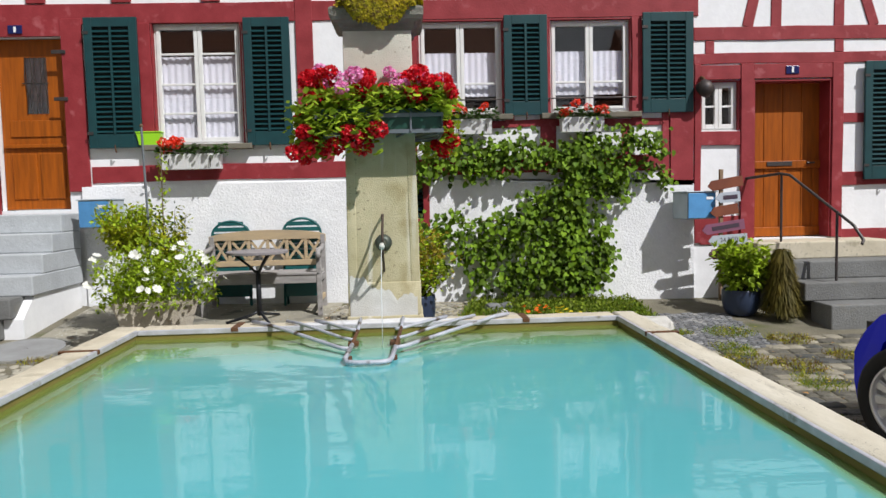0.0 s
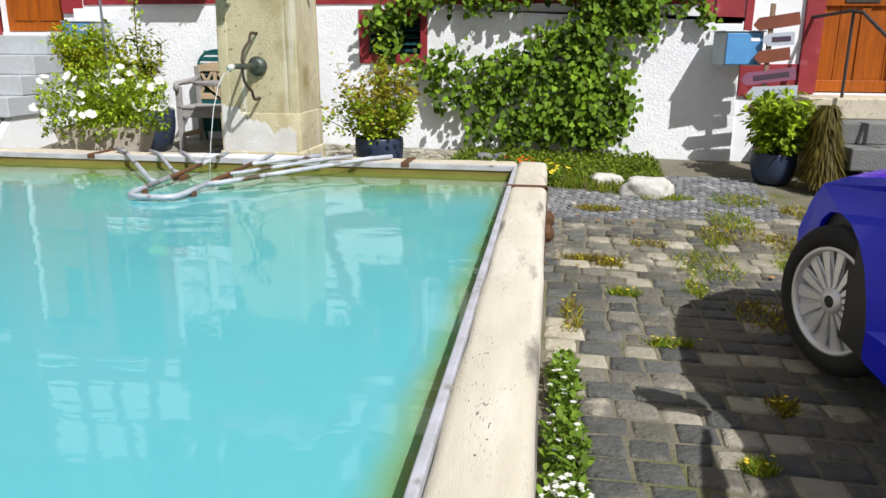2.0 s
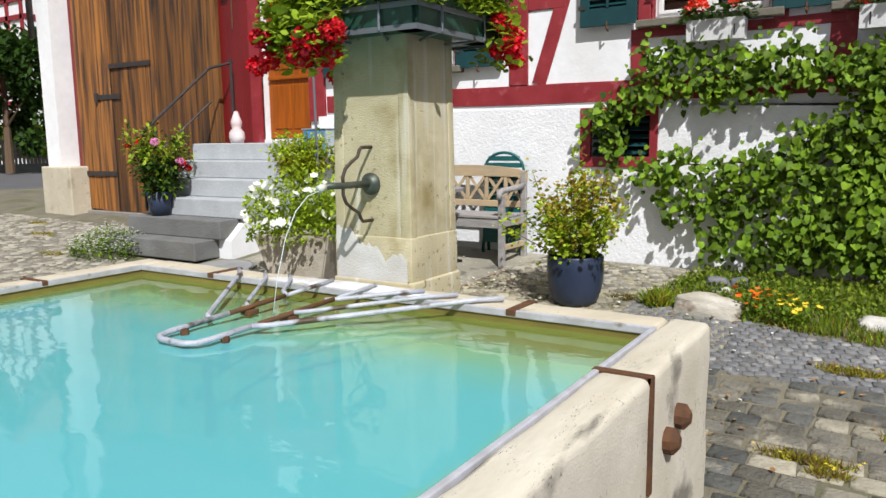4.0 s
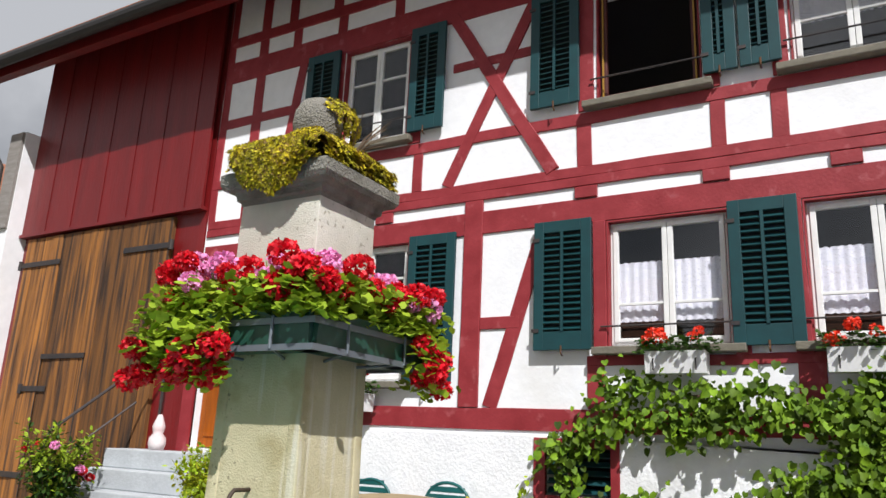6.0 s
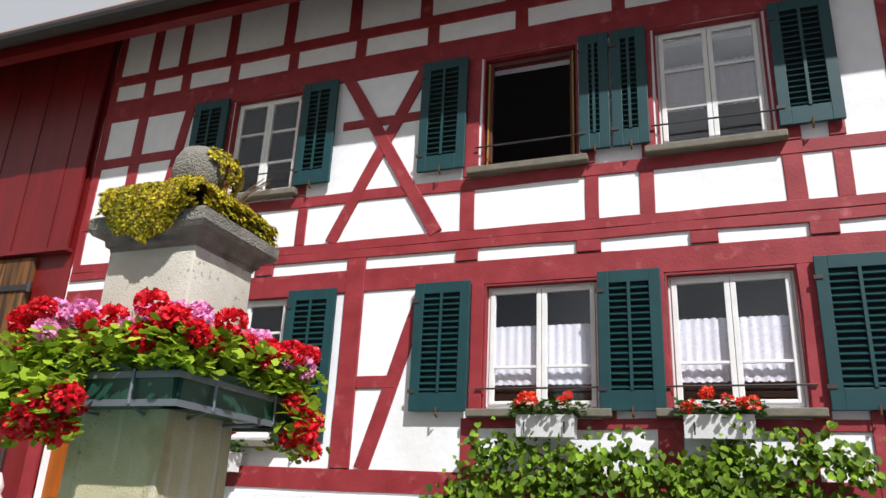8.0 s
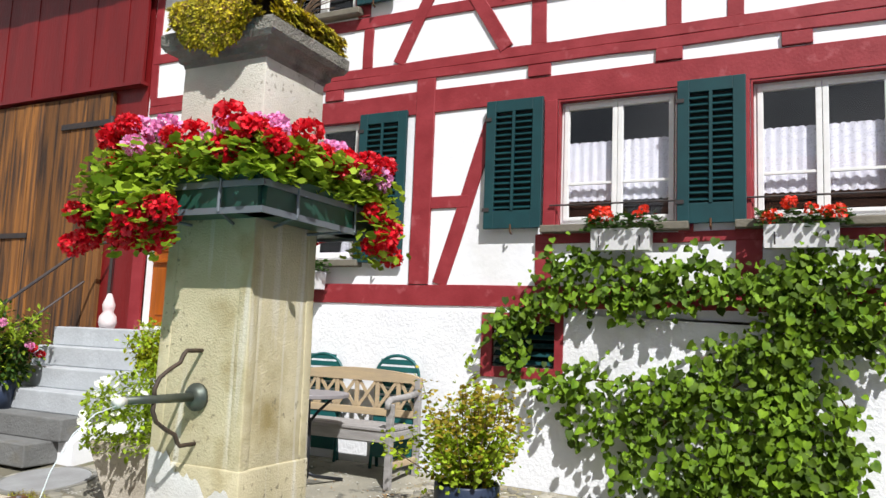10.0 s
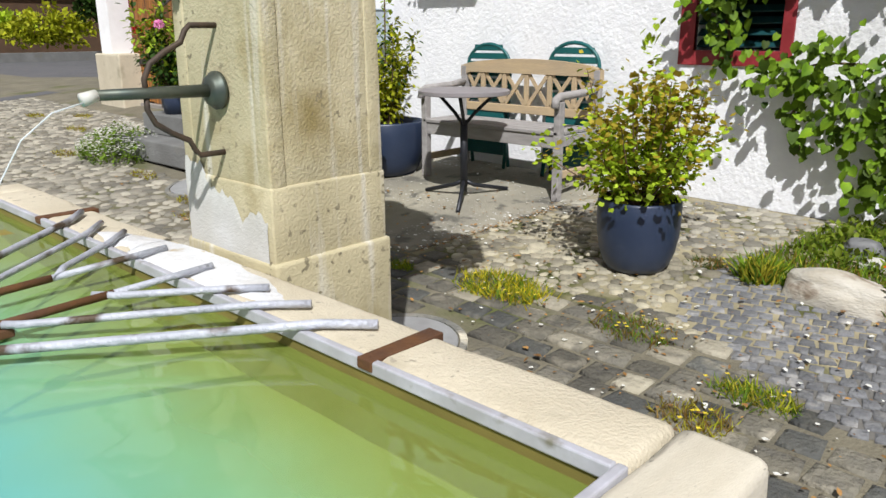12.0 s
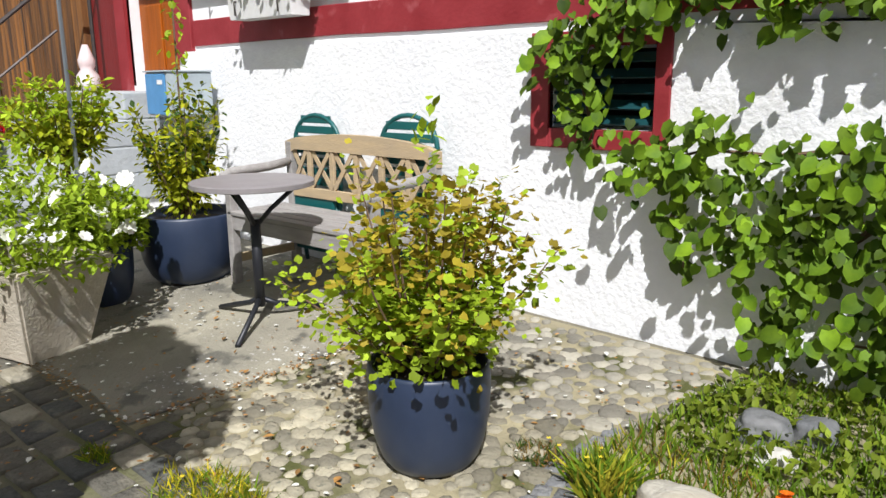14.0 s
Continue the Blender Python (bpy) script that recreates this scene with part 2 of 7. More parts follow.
# openings: x0, x1, z0, z1
WIN_A = (-2.61, -1.645, 2.24, 3.56)
WIN_B = (0.27, 1.22, 2.50, 3.54)
WIN_C = (1.73, 2.66, 2.50, 3.54)
WIN_S = (3.44, 3.90, 2.27, 2.83)
WIN_D = (5.92, 6.95, 1.74, 3.00)
UP_1 = (-2.60, -1.76, 4.64, 5.78)
UP_2 = (0.20, 1.08, 4.62, 5.78)
UP_3 = (1.74, 2.62, 4.62, 5.78)
VENT = (-0.235, 0.29, 1.36, 1.72)
DOOR_1 = (-4.30, -3.56, 1.56, 3.42)
DOOR_3 = (4.05, 4.96, 1.03, 2.83)
OPEN = [WIN_A, WIN_B, WIN_C, WIN_S, WIN_D, UP_1, UP_2, UP_3, VENT, DOOR_1, DOOR_3]
wall = solo("wall_house", wall_with_holes(bmesh.new(), -4.45, 12.0, 0.0, 7.3, YW, YW + 0.3, OPEN), PLASTER,
            "white plastered wall with red half-timbering", "wall", kind="structure")
# inner wall and floor added, coloured near-black so the rooms look unlit
solo("wall_house_inner", nbox(-4.4, 12, YW + 1.6, YW + 1.7, 0, 7.2), DARK, "near-black wall standing in for unlit rooms behind the windows", "wall", kind="structure")
floor_in = solo("floor_inner", nbox(-4.4, 12, YW + 0.31, YW + 1.59, 4.1, 4.2), DARK, "near-black floor added between the storeys, coloured as unlit", "floor", kind="structure")

# rough-cast base wall, proud of the timber wall, with its sloping top
bm = bmesh.new()
wall_with_holes(bm, -3.42, 3.36, 0.0, 1.83, YW - 0.035, YW - 0.002, [VENT])
for v in bm.verts:
    if v.co.z > 1.8:
        v.co.z = 1.80 if v.co.x < 0.4 else 1.68
base_wall = solo("wall_base", bm, ROUGHCAST, "white roughcast base wall, stained near the ground", "wall", kind="structure")

BEAMS = []


def beam(x0, z0, x1, z1, w, y=0.014):
    """A timber whose middle line runs from (x0, z0) to (x1, z1) on the wall."""
    d = Vector((x1 - x0, 0, z1 - z0))
    l = d.length
    bm = box(bmesh.new(), 0, l, -y, 0.0, -w / 2, w / 2)
    n = max(1, int(l / 0.4))
    cuts = [e for e in bm.edges if abs((e.verts[0].co - e.verts[1].co).x) > l * 0.9]
    bmesh.ops.subdivide_edges(bm, edges=cuts, cuts=n, use_grid_fill=True)
    ph = random.random() * 50
    for v in bm.verts:
        v.co.z += 0.012 * noise.noise((v.co.x * 1.7 + ph, v.co.z * 3, 0.3)) * (1 if w > 0.06 else 0.4)
    bmesh.ops.bevel(bm, geom=[e for e in bm.edges if all(v.co.y < -y + 1e-4 for v in e.verts) and len(e.link_faces) == 2 and
                              any(abs(f.normal.y) < 0.5 for f in e.link_faces)], offset=0.004, segments=1, affect="EDGES")
    m = Matrix.Translation((x0, YW, z0)) @ Matrix.Rotation(-math.atan2(z1 - z0, x1 - x0), 4, "Y")
    bm.transform(m)
    BEAMS.append(part("beam", bm, BEAM, wall))


H = lambda x0, x1, z0, z1, y=0.016: beam(x0, (z0 + z1) / 2, x1, (z0 + z1) / 2, z1 - z0, y)
V = lambda x0, x1, z0, z1, y=0.012: beam((x0 + x1) / 2, z0, (x0 + x1) / 2, z1, x1 - x0, y)
# long level timbers
H(-3.31, 3.05, 1.84, 2.02)
H(-4.42, 3.42, 3.545, 3.76)
H(-4.42, 3.42, 3.87, 3.955, 0.022)
H(-4.42, 12.0, 3.96, 4.05, 0.018)
H(-4.42, 3.42, 4.44, 4.55)
H(-4.42, 12.0, 5.785, 6.06)
H(-4.42, 12.0, 6.27, 6.40)
# joist ends in the white band
for x in (-3.9, -3.0, -2.05, 0.0, 1.05, 1.94, 2.78):
    V(x, x + 0.2, 3.765, 3.865, 0.03)
# upper storey posts
for x0, x1 in ((-4.44, -4.33), (-3.93, -3.79)):
    V(x0, x1, 4.05, 7.0)
for x0, x1 in ((-2.78, -2.62), (-1.74, -1.60), (0.03, 0.17), (1.10, 1.22), (1.60, 1.72), (2.64, 2.80), (3.00, 3.12)):
    V(x0, x1, 4.56, 5.785, 0.02)
for x0, x1 in ((-1.66, -1.55), (0.02, 0.15), (1.13, 1.24), (1.57, 1.69), (2.65, 2.80), (3.00, 3.12), (-3.05, -2.93)):
    V(x0, x1, 4.05, 4.44)
for x in (-3.4, -2.75, -2.0, -1.2, -0.4, 0.5, 1.4, 2.3, 3.1, 4.0):
    V(x, x + 0.12, 6.06, 6.27)
    V(x - 0.1, x + 0.03, 6.40, 7.1)
H(-4.33, -3.3, 5.20, 5.31)
H(-1.25, -0.35, 5.23, 5.32)
beam(-3.20, 5.82, -3.46, 4.05, 0.12)
# saint andrew's cross
beam(-1.27, 5.86, -0.20, 4.05, 0.12, 0.024)
beam(-0.37, 5.84, -1.27, 4.05, 0.12, 0.021)
# lower storey
V(-1.06, -0.87, 2.02, 3.87, 0.024)
beam(-0.76, 2.02, -0.30, 3.50, 0.13)
H(-0.87, -0.50, 2.68, 2.79)
V(-2.745, -2.615, 2.24, 3.545, 0.03)
V(-1.63, -1.50, 2.24, 3.545, 0.03)
V(-3.56, -3.33, 1.75, 3.60, 0.03)
for x0, x1 in ((0.16, 0.27), (1.22, 1.33), (1.62, 1.73), (2.66, 2.78)):
    V(x0, x1, 2.42, 3.545, 0.03)
for x0, x1 in ((0.10, 0.24), (1.62, 1.80), (2.55, 2.66)):
    V(x0, x1, 2.02, 2.42)
H(0.10, 3.0, 2.35, 2.43)
V(3.00, 3.085, 1.66, 3.60, 0.02)
V(3.09, 3.36, 1.66, 3.60, 0.035)
# wing by door 3
H(3.37, 12, 3.27, 3.42)
H(3.37, 12, 3.01, 3.13)
V(3.50, 3.60, 3.13, 3.27)
V(5.0, 5.1, 3.13, 3.27)
V(3.37, 3.44, 1.0, 3.01, 0.03)
V(3.90, 4.05, 1.03, 3.01, 0.04)
V(4.96, 5.09, 1.03, 3.01, 0.04)
H(4.05, 4.96, 2.84, 3.005, 0.035)
H(3.44, 3.90, 2.84, 3.0, 0.03)
H(3.44, 3.90, 2.10, 2.26, 0.03)
H(3.44, 3.90, 0.98, 1.30)
H(5.09, 5.90, 2.33, 2.44)
H(5.09, 5.90, 1.62, 1.77)
H(5.09, 12, 0.96, 1.12)
H(5.92, 12, 1.58, 1.74)
V(5.78, 5.91, 1.12, 3.01)
V(6.96, 7.10, 1.12, 3.01)
V(6.35, 6.47, 1.12, 1.58)
for x in (4.26, 4.98, 5.9, 6.9):
    V(x, x + 0.12, 3.42, 3.96)
beam(3.98, 3.42, 4.10, 3.96, 0.12)
beam(5.45, 3.42, 5.28, 3.96, 0.12)
V(3.44, 3.56, 4.05, 5.82)

# ---- barn ----
bm = bmesh.new()
box(bm, -8.0, -4.46, YW - 0.02, YW + 0.25, 0.0, 7.4)
barn = solo("wall_barn", bm, BARNRED, "dark red boarded barn wall with a timber gate", "wall", kind="structure")
x, k = -8.0, 0
while x < -4.5:
    w = min(0.24 + 0.06 * random.random(), -4.455 - x)
    part("board", nbox(x, x + w - 0.006, YW - 0.095 - 0.008 * (k % 2), YW - 0.06, 4.24, 7.3), BARNRED, barn)
    x += w
    k += 1
part("drip_board", nbox(-8.0, -4.46, YW - 0.13, YW - 0.02, 4.20, 4.24), BARNRED, barn)
solo("wall_barn_end", nbox(-8.32, -8.005, YW - 0.30, YW + 6, 0, 5.72), PLASTER, "white plastered end wall of the barn", "wall", kind="structure")
solo("barn_corner_stone", nbox(-8.42, -7.72, YW - 0.36, YW - 0.03, 0.2, 1.22, 0.02), RIM, "pale sandstone block at the barn corner", "stone")
solo("barn_corner_post", nbox(-8.30, -8.02, YW - 0.34, YW - 0.301, 4.3, 5.70), GREYWOOD, "weathered grey wooden corner post of the barn", "post")

# roof with its deep eave
EAVE_Y, EAVE_Z = 7.45, 6.52
bm = bmesh.new()
prism(bm, [(EAVE_Y, EAVE_Z), (EAVE_Y, EAVE_Z + 0.10), (13.5, 11.5), (13.5, 11.3)], "x", -9.4, 12.5)
roof = solo("roof", bm, BARNRED, "dark red underside of the wide tiled roof", "roof", kind="structure")
bm = bmesh.new()
prism(bm, [(EAVE_Y - 0.05, EAVE_Z + 0.12), (EAVE_Y - 0.05, EAVE_Z + 0.16), (13.5, 11.6), (13.5, 11.52)], "x", -9.45, 12.6)
part("tiles", bm, ROOFTILE, roof, "brown clay tiles")
gutter = solo("gutter", tube(bmesh.new(), [(-9.5, EAVE_Y - 0.08, EAVE_Z + 0.0), (12.6, EAVE_Y - 0.08, EAVE_Z + 0.0)], 0.085, 12), mat("gutter_paint", (0.018, 0.017, 0.018), 0.55, var=(0.03, 0.026, 0.024), scale=8), "dark metal gutter along the eave", "gutter")
part("soffit_beam", nbox(-8.9, 12.4, EAVE_Y + 0.08, EAVE_Y + 0.2, EAVE_Z - 0.1, EAVE_Z + 0.06), BARNRED, roof)

# ---- windows, shutters, doors ----
def glass_mat():
    m = bpy.data.materials.new("window_glass")
    m.use_nodes = True
    nt = m.node_tree
    N, L = nt.nodes.new, nt.links.new
    tr, gl, mx, fr = N("ShaderNodeBsdfTransparent"), N("ShaderNodeBsdfGlossy"), N("ShaderNodeMixShader"), N("ShaderNodeFresnel")
    gl.inputs["Roughness"].default_value = 0.01
    fr.inputs["IOR"].default_value = 1.75
    L(fr.outputs[0], mx.inputs[0])
    L(tr.outputs[0], mx.inputs[1])
    L(gl.outputs[0], mx.inputs[2])
    L(mx.outputs[0], nt.nodes["Material Output"].inputs["Surface"])
    return m


GLASS = glass_mat()


def lace_mat():
    """White net curtain with small eyelets and a scalloped band."""
    m = mat("lace", (0.80, 0.80, 0.86), 0.9, var=(0.66, 0.66, 0.76), scale=30)
    nt = m.node_tree
    N, L = nt.nodes.new, nt.links.new
    geo = N("ShaderNodeNewGeometry")
    vo = N("ShaderNodeTexVoronoi")
    vo.inputs["Scale"].default_value = 55
    L(geo.outputs["Position"], vo.inputs["Vector"])
    r = N("ShaderNodeMapRange")
    r.inputs["From Min"].default_value, r.inputs["From Max"].default_value = 0.18, 0.32
    r.inputs["To Min"].default_value, r.inputs["To Max"].default_value = 0.55, 1.0
    L(vo.outputs["Distance"], r.inputs["Value"])
    L(r.outputs[0], nt.nodes["Principled BSDF"].inputs["Alpha"])
    return m


LACE = lace_mat()
SILL = mat("sill_stone", (0.19, 0.17, 0.13), 0.85, var=(0.13, 0.12, 0.09), scale=9, bump=0.3)
WIN_N = [0]


def window(op, rows, lace=(0.12, 0.72), sill=True, bar=None, sashes=2, look_=WHITEWOOD, group="house windows", glazed=True):
    x0, x1, z0, z1 = op
    WIN_N[0] += 1
    th = tagged(new("window_%d" % WIN_N[0]), "white wooden casement window with small panes and lace curtains" if lace else "small-paned white wooden casement window",
                "window", group, "structure")
    ya, yb = YW + 0.05, YW + 0.10
    bm = bmesh.new()
    c = 0.014
    for a in ((x0 + 0.001, x0 + c, z0, z1), (x1 - c, x1 - 0.001, z0, z1), (x0 + c, x1 - c, z1 - c, z1 - 0.001)):
        box(bm, a[0], a[1], YW - 0.012, YW + 0.2, a[2], a[3])
    part("casing", bm, BEAM, th, "red painted casing")
    x0, x1, z1 = x0 + c, x1 - c, z1 - c
    bm = bmesh.new()
    f = 0.024
    for a in ((x0, x0 + f, z0, z1), (x1 - f, x1, z0, z1), (x0 + f, x1 - f, z0, z0 + f), (x0 + f, x1 - f, z1 - f, z1)):
        box(bm, a[0], a[1], ya, yb + 0.03, a[2], a[3], 0.006)
    part("window_frame", bm, look_, th)
    w = (x1 - x0 - 2 * f) / sashes
    for k in range(sashes):
        a, b = x0 + f + k * w + 0.002, x0 + f + (k + 1) * w - 0.002
        bm = bmesh.new()
        s = 0.040
        c, d = z0 + f, z1 - f
        for q in ((a, a + s, c, d), (b - s, b, c, d), (a + s, b - s, c, c + s + 0.01), (a + s, b - s, d - s, d)):
            box(bm, q[0], q[1], ya - 0.012, ya + 0.03, q[2], q[3], 0.004)
        zs = [c + s + 0.01] + [c + (d - c) * r for r in rows] + [d - s]
        for r in zs[1:-1]:
            box(bm, a + s, b - s, ya - 0.006, ya + 0.02, r - 0.011, r + 0.011, 0.003)
        part("sash", bm, look_, th)
        for r0, r1 in zip(zs, zs[1:]) if glazed else ():
            g = part("pane", nbox(a + s - 0.004, b - s + 0.004, ya + 0.006, ya + 0.010, r0 + 0.006, r1 - 0.006), GLASS, th, "clear window glass")
            g.visible_shadow = False
        if lace:
            bm = bmesh.new()
            n, l0, l1 = 28, c + (d - c) * lace[0], c + (d - c) * lace[1]
            ph = random.random() * 6
            cols = []
            for i in range(n + 1):
                x = a + (b - a) * i / n
                yy = ya + 0.055 + 0.006 * math.sin(i * 1.35 + ph) + 0.003 * math.sin(i * 3.1)
                drop = 0.012 * abs(math.sin(i * 0.9))
                cols.append([bm.verts.new((x, yy, z)) for z in (l0 - drop, (l0 + l1) / 2, l1 - 0.02, l1 + drop)])
            for p, q in zip(cols, cols[1:]):
                for j in range(3):
                    bm.faces.new((p[j], q[j], q[j + 1], p[j + 1]))
            part("curtain", bm, LACE, th, "white lace half curtain", smooth=True)
    if sill:
        part("window_sill", nbox(x0 - 0.12, x1 + 0.10, YW - 0.11, YW + 0.05, z0 - 0.065, z0 - 0.005, 0.008), SILL, th, "dark wooden window sill")
    if bar:
        part("guard_bar", tube(bmesh.new(), [(x0 - 0.06, YW - 0.045, bar), (x1 + 0.06, YW - 0.045, bar)], 0.008, 6), IRON, th)
    return th


window(WIN_A, (0.25, 0.50, 0.76), (0.0, 0.74))
window(WIN_B, (0.33,), (0.20, 0.68), bar=2.66)
window(WIN_C, (0.33,), (0.20, 0.68), bar=2.66)
window(WIN_S, (0.5,), None, sill=False)
window(WIN_D, (0.28, 0.52, 0.76), (0.0, 0.9))
window(UP_1, (0.33, 0.66), (0.40, 0.72), bar=4.85)
window(UP_3, (0.33, 0.66), (0.34, 0.72), bar=4.82)
# the middle upper window stands open: only its frame, sill and the sash folded in
th = window(UP_2, (), None, bar=4.83, sashes=1, glazed=False, look_=mat("dark_frame", (0.10, 0.018, 0.014), 0.6, var=(0.06, 0.014, 0.012)))
FRAMEYEL = mat("yellow_reveal", (0.34, 0.19, 0.02), 0.6)
part("reveal", nbox(UP_2[0] + 0.042, UP_2[0] + 0.054, YW + 0.02, YW + 0.1, UP_2[2] + 0.05, UP_2[3] - 0.05), FRAMEYEL, th, "yellow painted reveal strip")
part("reveal", nbox(UP_2[1] - 0.056, UP_2[1] - 0.042, YW + 0.02, YW + 0.1, UP_2[2] + 0.05, UP_2[3] - 0.05), FRAMEYEL, th, "yellow painted reveal strip")

SLATS = {}
# near-black green that paints the shade between the louvres
SHADOW = mat("louvre_shade", (0.002, 0.008, 0.009), 0.8)


def shutter(x0, x1, z0, z1, tilt=0.0, group="green shutters"):
    """A louvred shutter hung flat against the wall."""
    w, h = x1 - x0, z1 - z0
    th = thing("window_shutter", "dark green wooden louvred shutter folded back on the wall", "shutter", (x0, YW - 0.045, z0), tilt, group)
    fw, bot = 0.088, 0.15
    bm = bmesh.new()
    box(bm, 0, fw, -0.035, 0.0, 0, h, 0.004)
    box(bm, w - fw, w, -0.035, 0.0, 0, h, 0.004)
    box(bm, fw, w - fw, -0.034, -0.001, 0, bot, 0.003)
    box(bm, fw, w - fw, -0.034, -0.001, h - 0.10, h, 0.003)
    box(bm, w / 2 - 0.012, w / 2 + 0.012, -0.042, -0.03, bot, h - 0.10)
    part("frame", bm, SHUTTER, th)
    # thin sheet added behind the slats, its colour standing in for their shade
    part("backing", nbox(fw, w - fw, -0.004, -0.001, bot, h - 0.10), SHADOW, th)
    n = int((h - bot - 0.10) / 0.052)
    key = round(w, 2)
    if key not in SLATS:
        m = Matrix.Rotation(radians(38), 4, "X")
        SLATS[key] = mesh_of(nbox(fw, w - fw, -0.024, 0.024, -0.004, 0.004, m=m), "slat", SHUTTER)
    for i in range(n):
        ob = new("slat", SLATS[key])
        ob.parent = th
        ob.location = (0, -0.018, bot + 0.03 + (h - bot - 0.12) * i / n)
    for z in (0.16, h - 0.16):
        part("hinge", nbox(-0.012, 0.05, -0.043, -0.034, z - 0.015, z + 0.015), IRON, th)
    part("catch", tube(bmesh.new(), [(w / 2, -0.02, -0.045), (w / 2, -0.055, -0.03), (w / 2, -0.055, 0.03)], 0.008, 6), RUST, th, "small rusty shutter catch")
    return th


for a in ((-3.295, -2.735, 2.21, 3.60), (-1.61, -1.115, 2.21, 3.58), (-0.34, 0.16, 2.48, 3.57), (1.22, 1.70, 2.48, 3.57), (2.77, 3.34, 2.48, 3.58), (5.32, 5.90, 1.68, 3.01),
          (-3.08, -2.64, 4.66, 5.80), (-1.72, -1.32, 4.66, 5.80), (-0.40, 0.06, 4.64, 5.80), (1.10, 1.36, 4.66, 5.80), (1.38, 1.68, 4.66, 5.80), (2.66, 3.12, 4.66, 5.80)):
    shutter(*a)

# cellar vent
vent = tagged(new("window_9"), "small cellar opening with a red frame and dark louvres", "vent", kind="structure")
bm = bmesh.new()
x0, x1, z0, z1 = VENT
for q in ((x0 - 0.10, x0, z0 - 0.09, z1 + 0.07), (x1, x1 + 0.07, z0 - 0.09, z1 + 0.07), (x0, x1, z0 - 0.09, z0), (x0, x1, z1, z1 + 0.07)):
    box(bm, q[0], q[1], YW - 0.05, YW - 0.005, q[2], q[3], 0.004)
part("window_frame", bm, BEAM, vent)
for i in range(5):
    z = z0 + 0.04 + i * 0.068
    part("slat", nbox(x0, x1, -0.03, 0.03, -0.004, 0.004, m=Matrix.Translation((0, YW + 0.02, z)) @ Matrix.Rotation(radians(40), 4, "X")), SHUTTER, vent)

# door 1: panelled oak with a glazed light and an iron grille
x0, x1, z0, z1 = DOOR_1
door1 = tagged(new("door_1"), "orange-brown panelled wooden door with a barred glass light", "door", kind="structure")
yd = YW + 0.10
part("leaf", wall_with_holes(bmesh.new(), x0 + 0.01, x1 - 0.005, z0 + 0.01, z1 - 0.01, yd, yd + 0.05, [(x0 + 0.28, x0 + 0.52, z0 + 1.05, z1 - 0.2)]), DOORWOOD, door1)
for q in ((x0 + 0.10, x0 + 0.36, z0 + 0.12, z0 + 0.62), (x0 + 0.40, x0 + 0.66, z0 + 0.12, z0 + 0.62), (x0 + 0.10, x0 + 0.66, z0 + 0.80, z0 + 0.98)):
    part("panel", nbox(q[0], q[1], yd - 0.014, yd - 0.001, q[2], q[3], 0.006), DOORWOOD, door1)
part("rail", nbox(x0 + 0.03, x1 - 0.03, yd - 0.035, yd - 0.001, z0 + 0.68, z0 + 0.72, 0.006), DOORWOOD, door1)
g = part("pane", nbox(x0 + 0.28, x0 + 0.52, yd + 0.02, yd + 0.026, z0 + 1.05, z1 - 0.2), GLASS, door1, "door glass")
part("net", nbox(x0 + 0.27, x0 + 0.53, yd + 0.034, yd + 0.038, z0 + 1.04, z1 - 0.19), LACE, door1, "white net behind the glass")
bm = bmesh.new()
for k in range(5):
    xx = x0 + 0.30 + 0.05 * k
    tube(bm, [(xx, yd - 0.01, z0 + 1.05), (xx + 0.015 * (-1) ** k, yd - 0.01, z0 + 1.25), (xx - 0.015 * (-1) ** k, yd - 0.01, z0 + 1.45), (xx, yd - 0.01, z1 - 0.2)], 0.006, 5)
tube(bm, [(x0 + 0.26, yd - 0.012, z0 + 1.38), (x0 + 0.54, yd - 0.012, z0 + 1.38)], 0.006, 5)
part("grille", bm, IRON, door1, "wrought iron grille")
bm = bmesh.new()
box(bm, x0 - 0.16, x0, YW - 0.03, YW + 0.02, z0 - 0.1, z1 + 0.13)
part("door_frame", bm, BEAM, door1)
part("door_frame", nbox(x0, x1, YW - 0.03, YW + 0.02, z1, z1 + 0.13), BEAM, door1)
for z in (2.75, 3.25):
    part("hinge", nbox(x1 - 0.10, x1 + 0.05, YW - 0.045, YW - 0.032, z - 0.02, z + 0.02, 0.004), IRON, door1)

# door 3: boarded, with a brass letter plate
x0, x1, z0, z1 = DOOR_3
door3 = tagged(new("door_3"), "orange-brown boarded wooden door with a letter flap", "door", kind="structure")
yd = YW + 0.20
for k in range(4):
    a, b = x0 + 0.01 + k * (x1 - x0 - 0.02) / 4, x0 + 0.005 + (k + 1) * (x1 - x0 - 0.02) / 4
    part("board", nbox(a, b, yd, yd + 0.05, z0 + 0.01, z1 - 0.005, 0.004), DOORWOOD, door3)
part("rail", nbox(x0 + 0.01, x1 - 0.01, yd - 0.03, yd - 0.001, z0 + 0.80, z0 + 0.89, 0.006), DOORWOOD, door3)
part("rail", nbox(x0 + 0.01, x1 - 0.01, yd - 0.025, yd - 0.001, z0 + 0.01, z0 + 0.12, 0.006), DOORWOOD, door3)
for a in ((x0 + 0.001, x0 + 0.02, z0 + 0.005, z1 - 0.001), (x1 - 0.02, x1 - 0.001, z0 + 0.005, z1 - 0.001), (x0 + 0.02, x1 - 0.02, z1 - 0.02, z1 - 0.001)):
    part("jamb", nbox(a[0], a[1], YW - 0.02, YW + 0.199, a[2], a[3]), BEAM, door3, "red painted jamb")
part("stile", nbox(x0 + 0.022, x0 + 0.10, yd - 0.014, yd - 0.001, z0 + 0.121, z0 + 0.79, 0.004), DOORWOOD, door3)
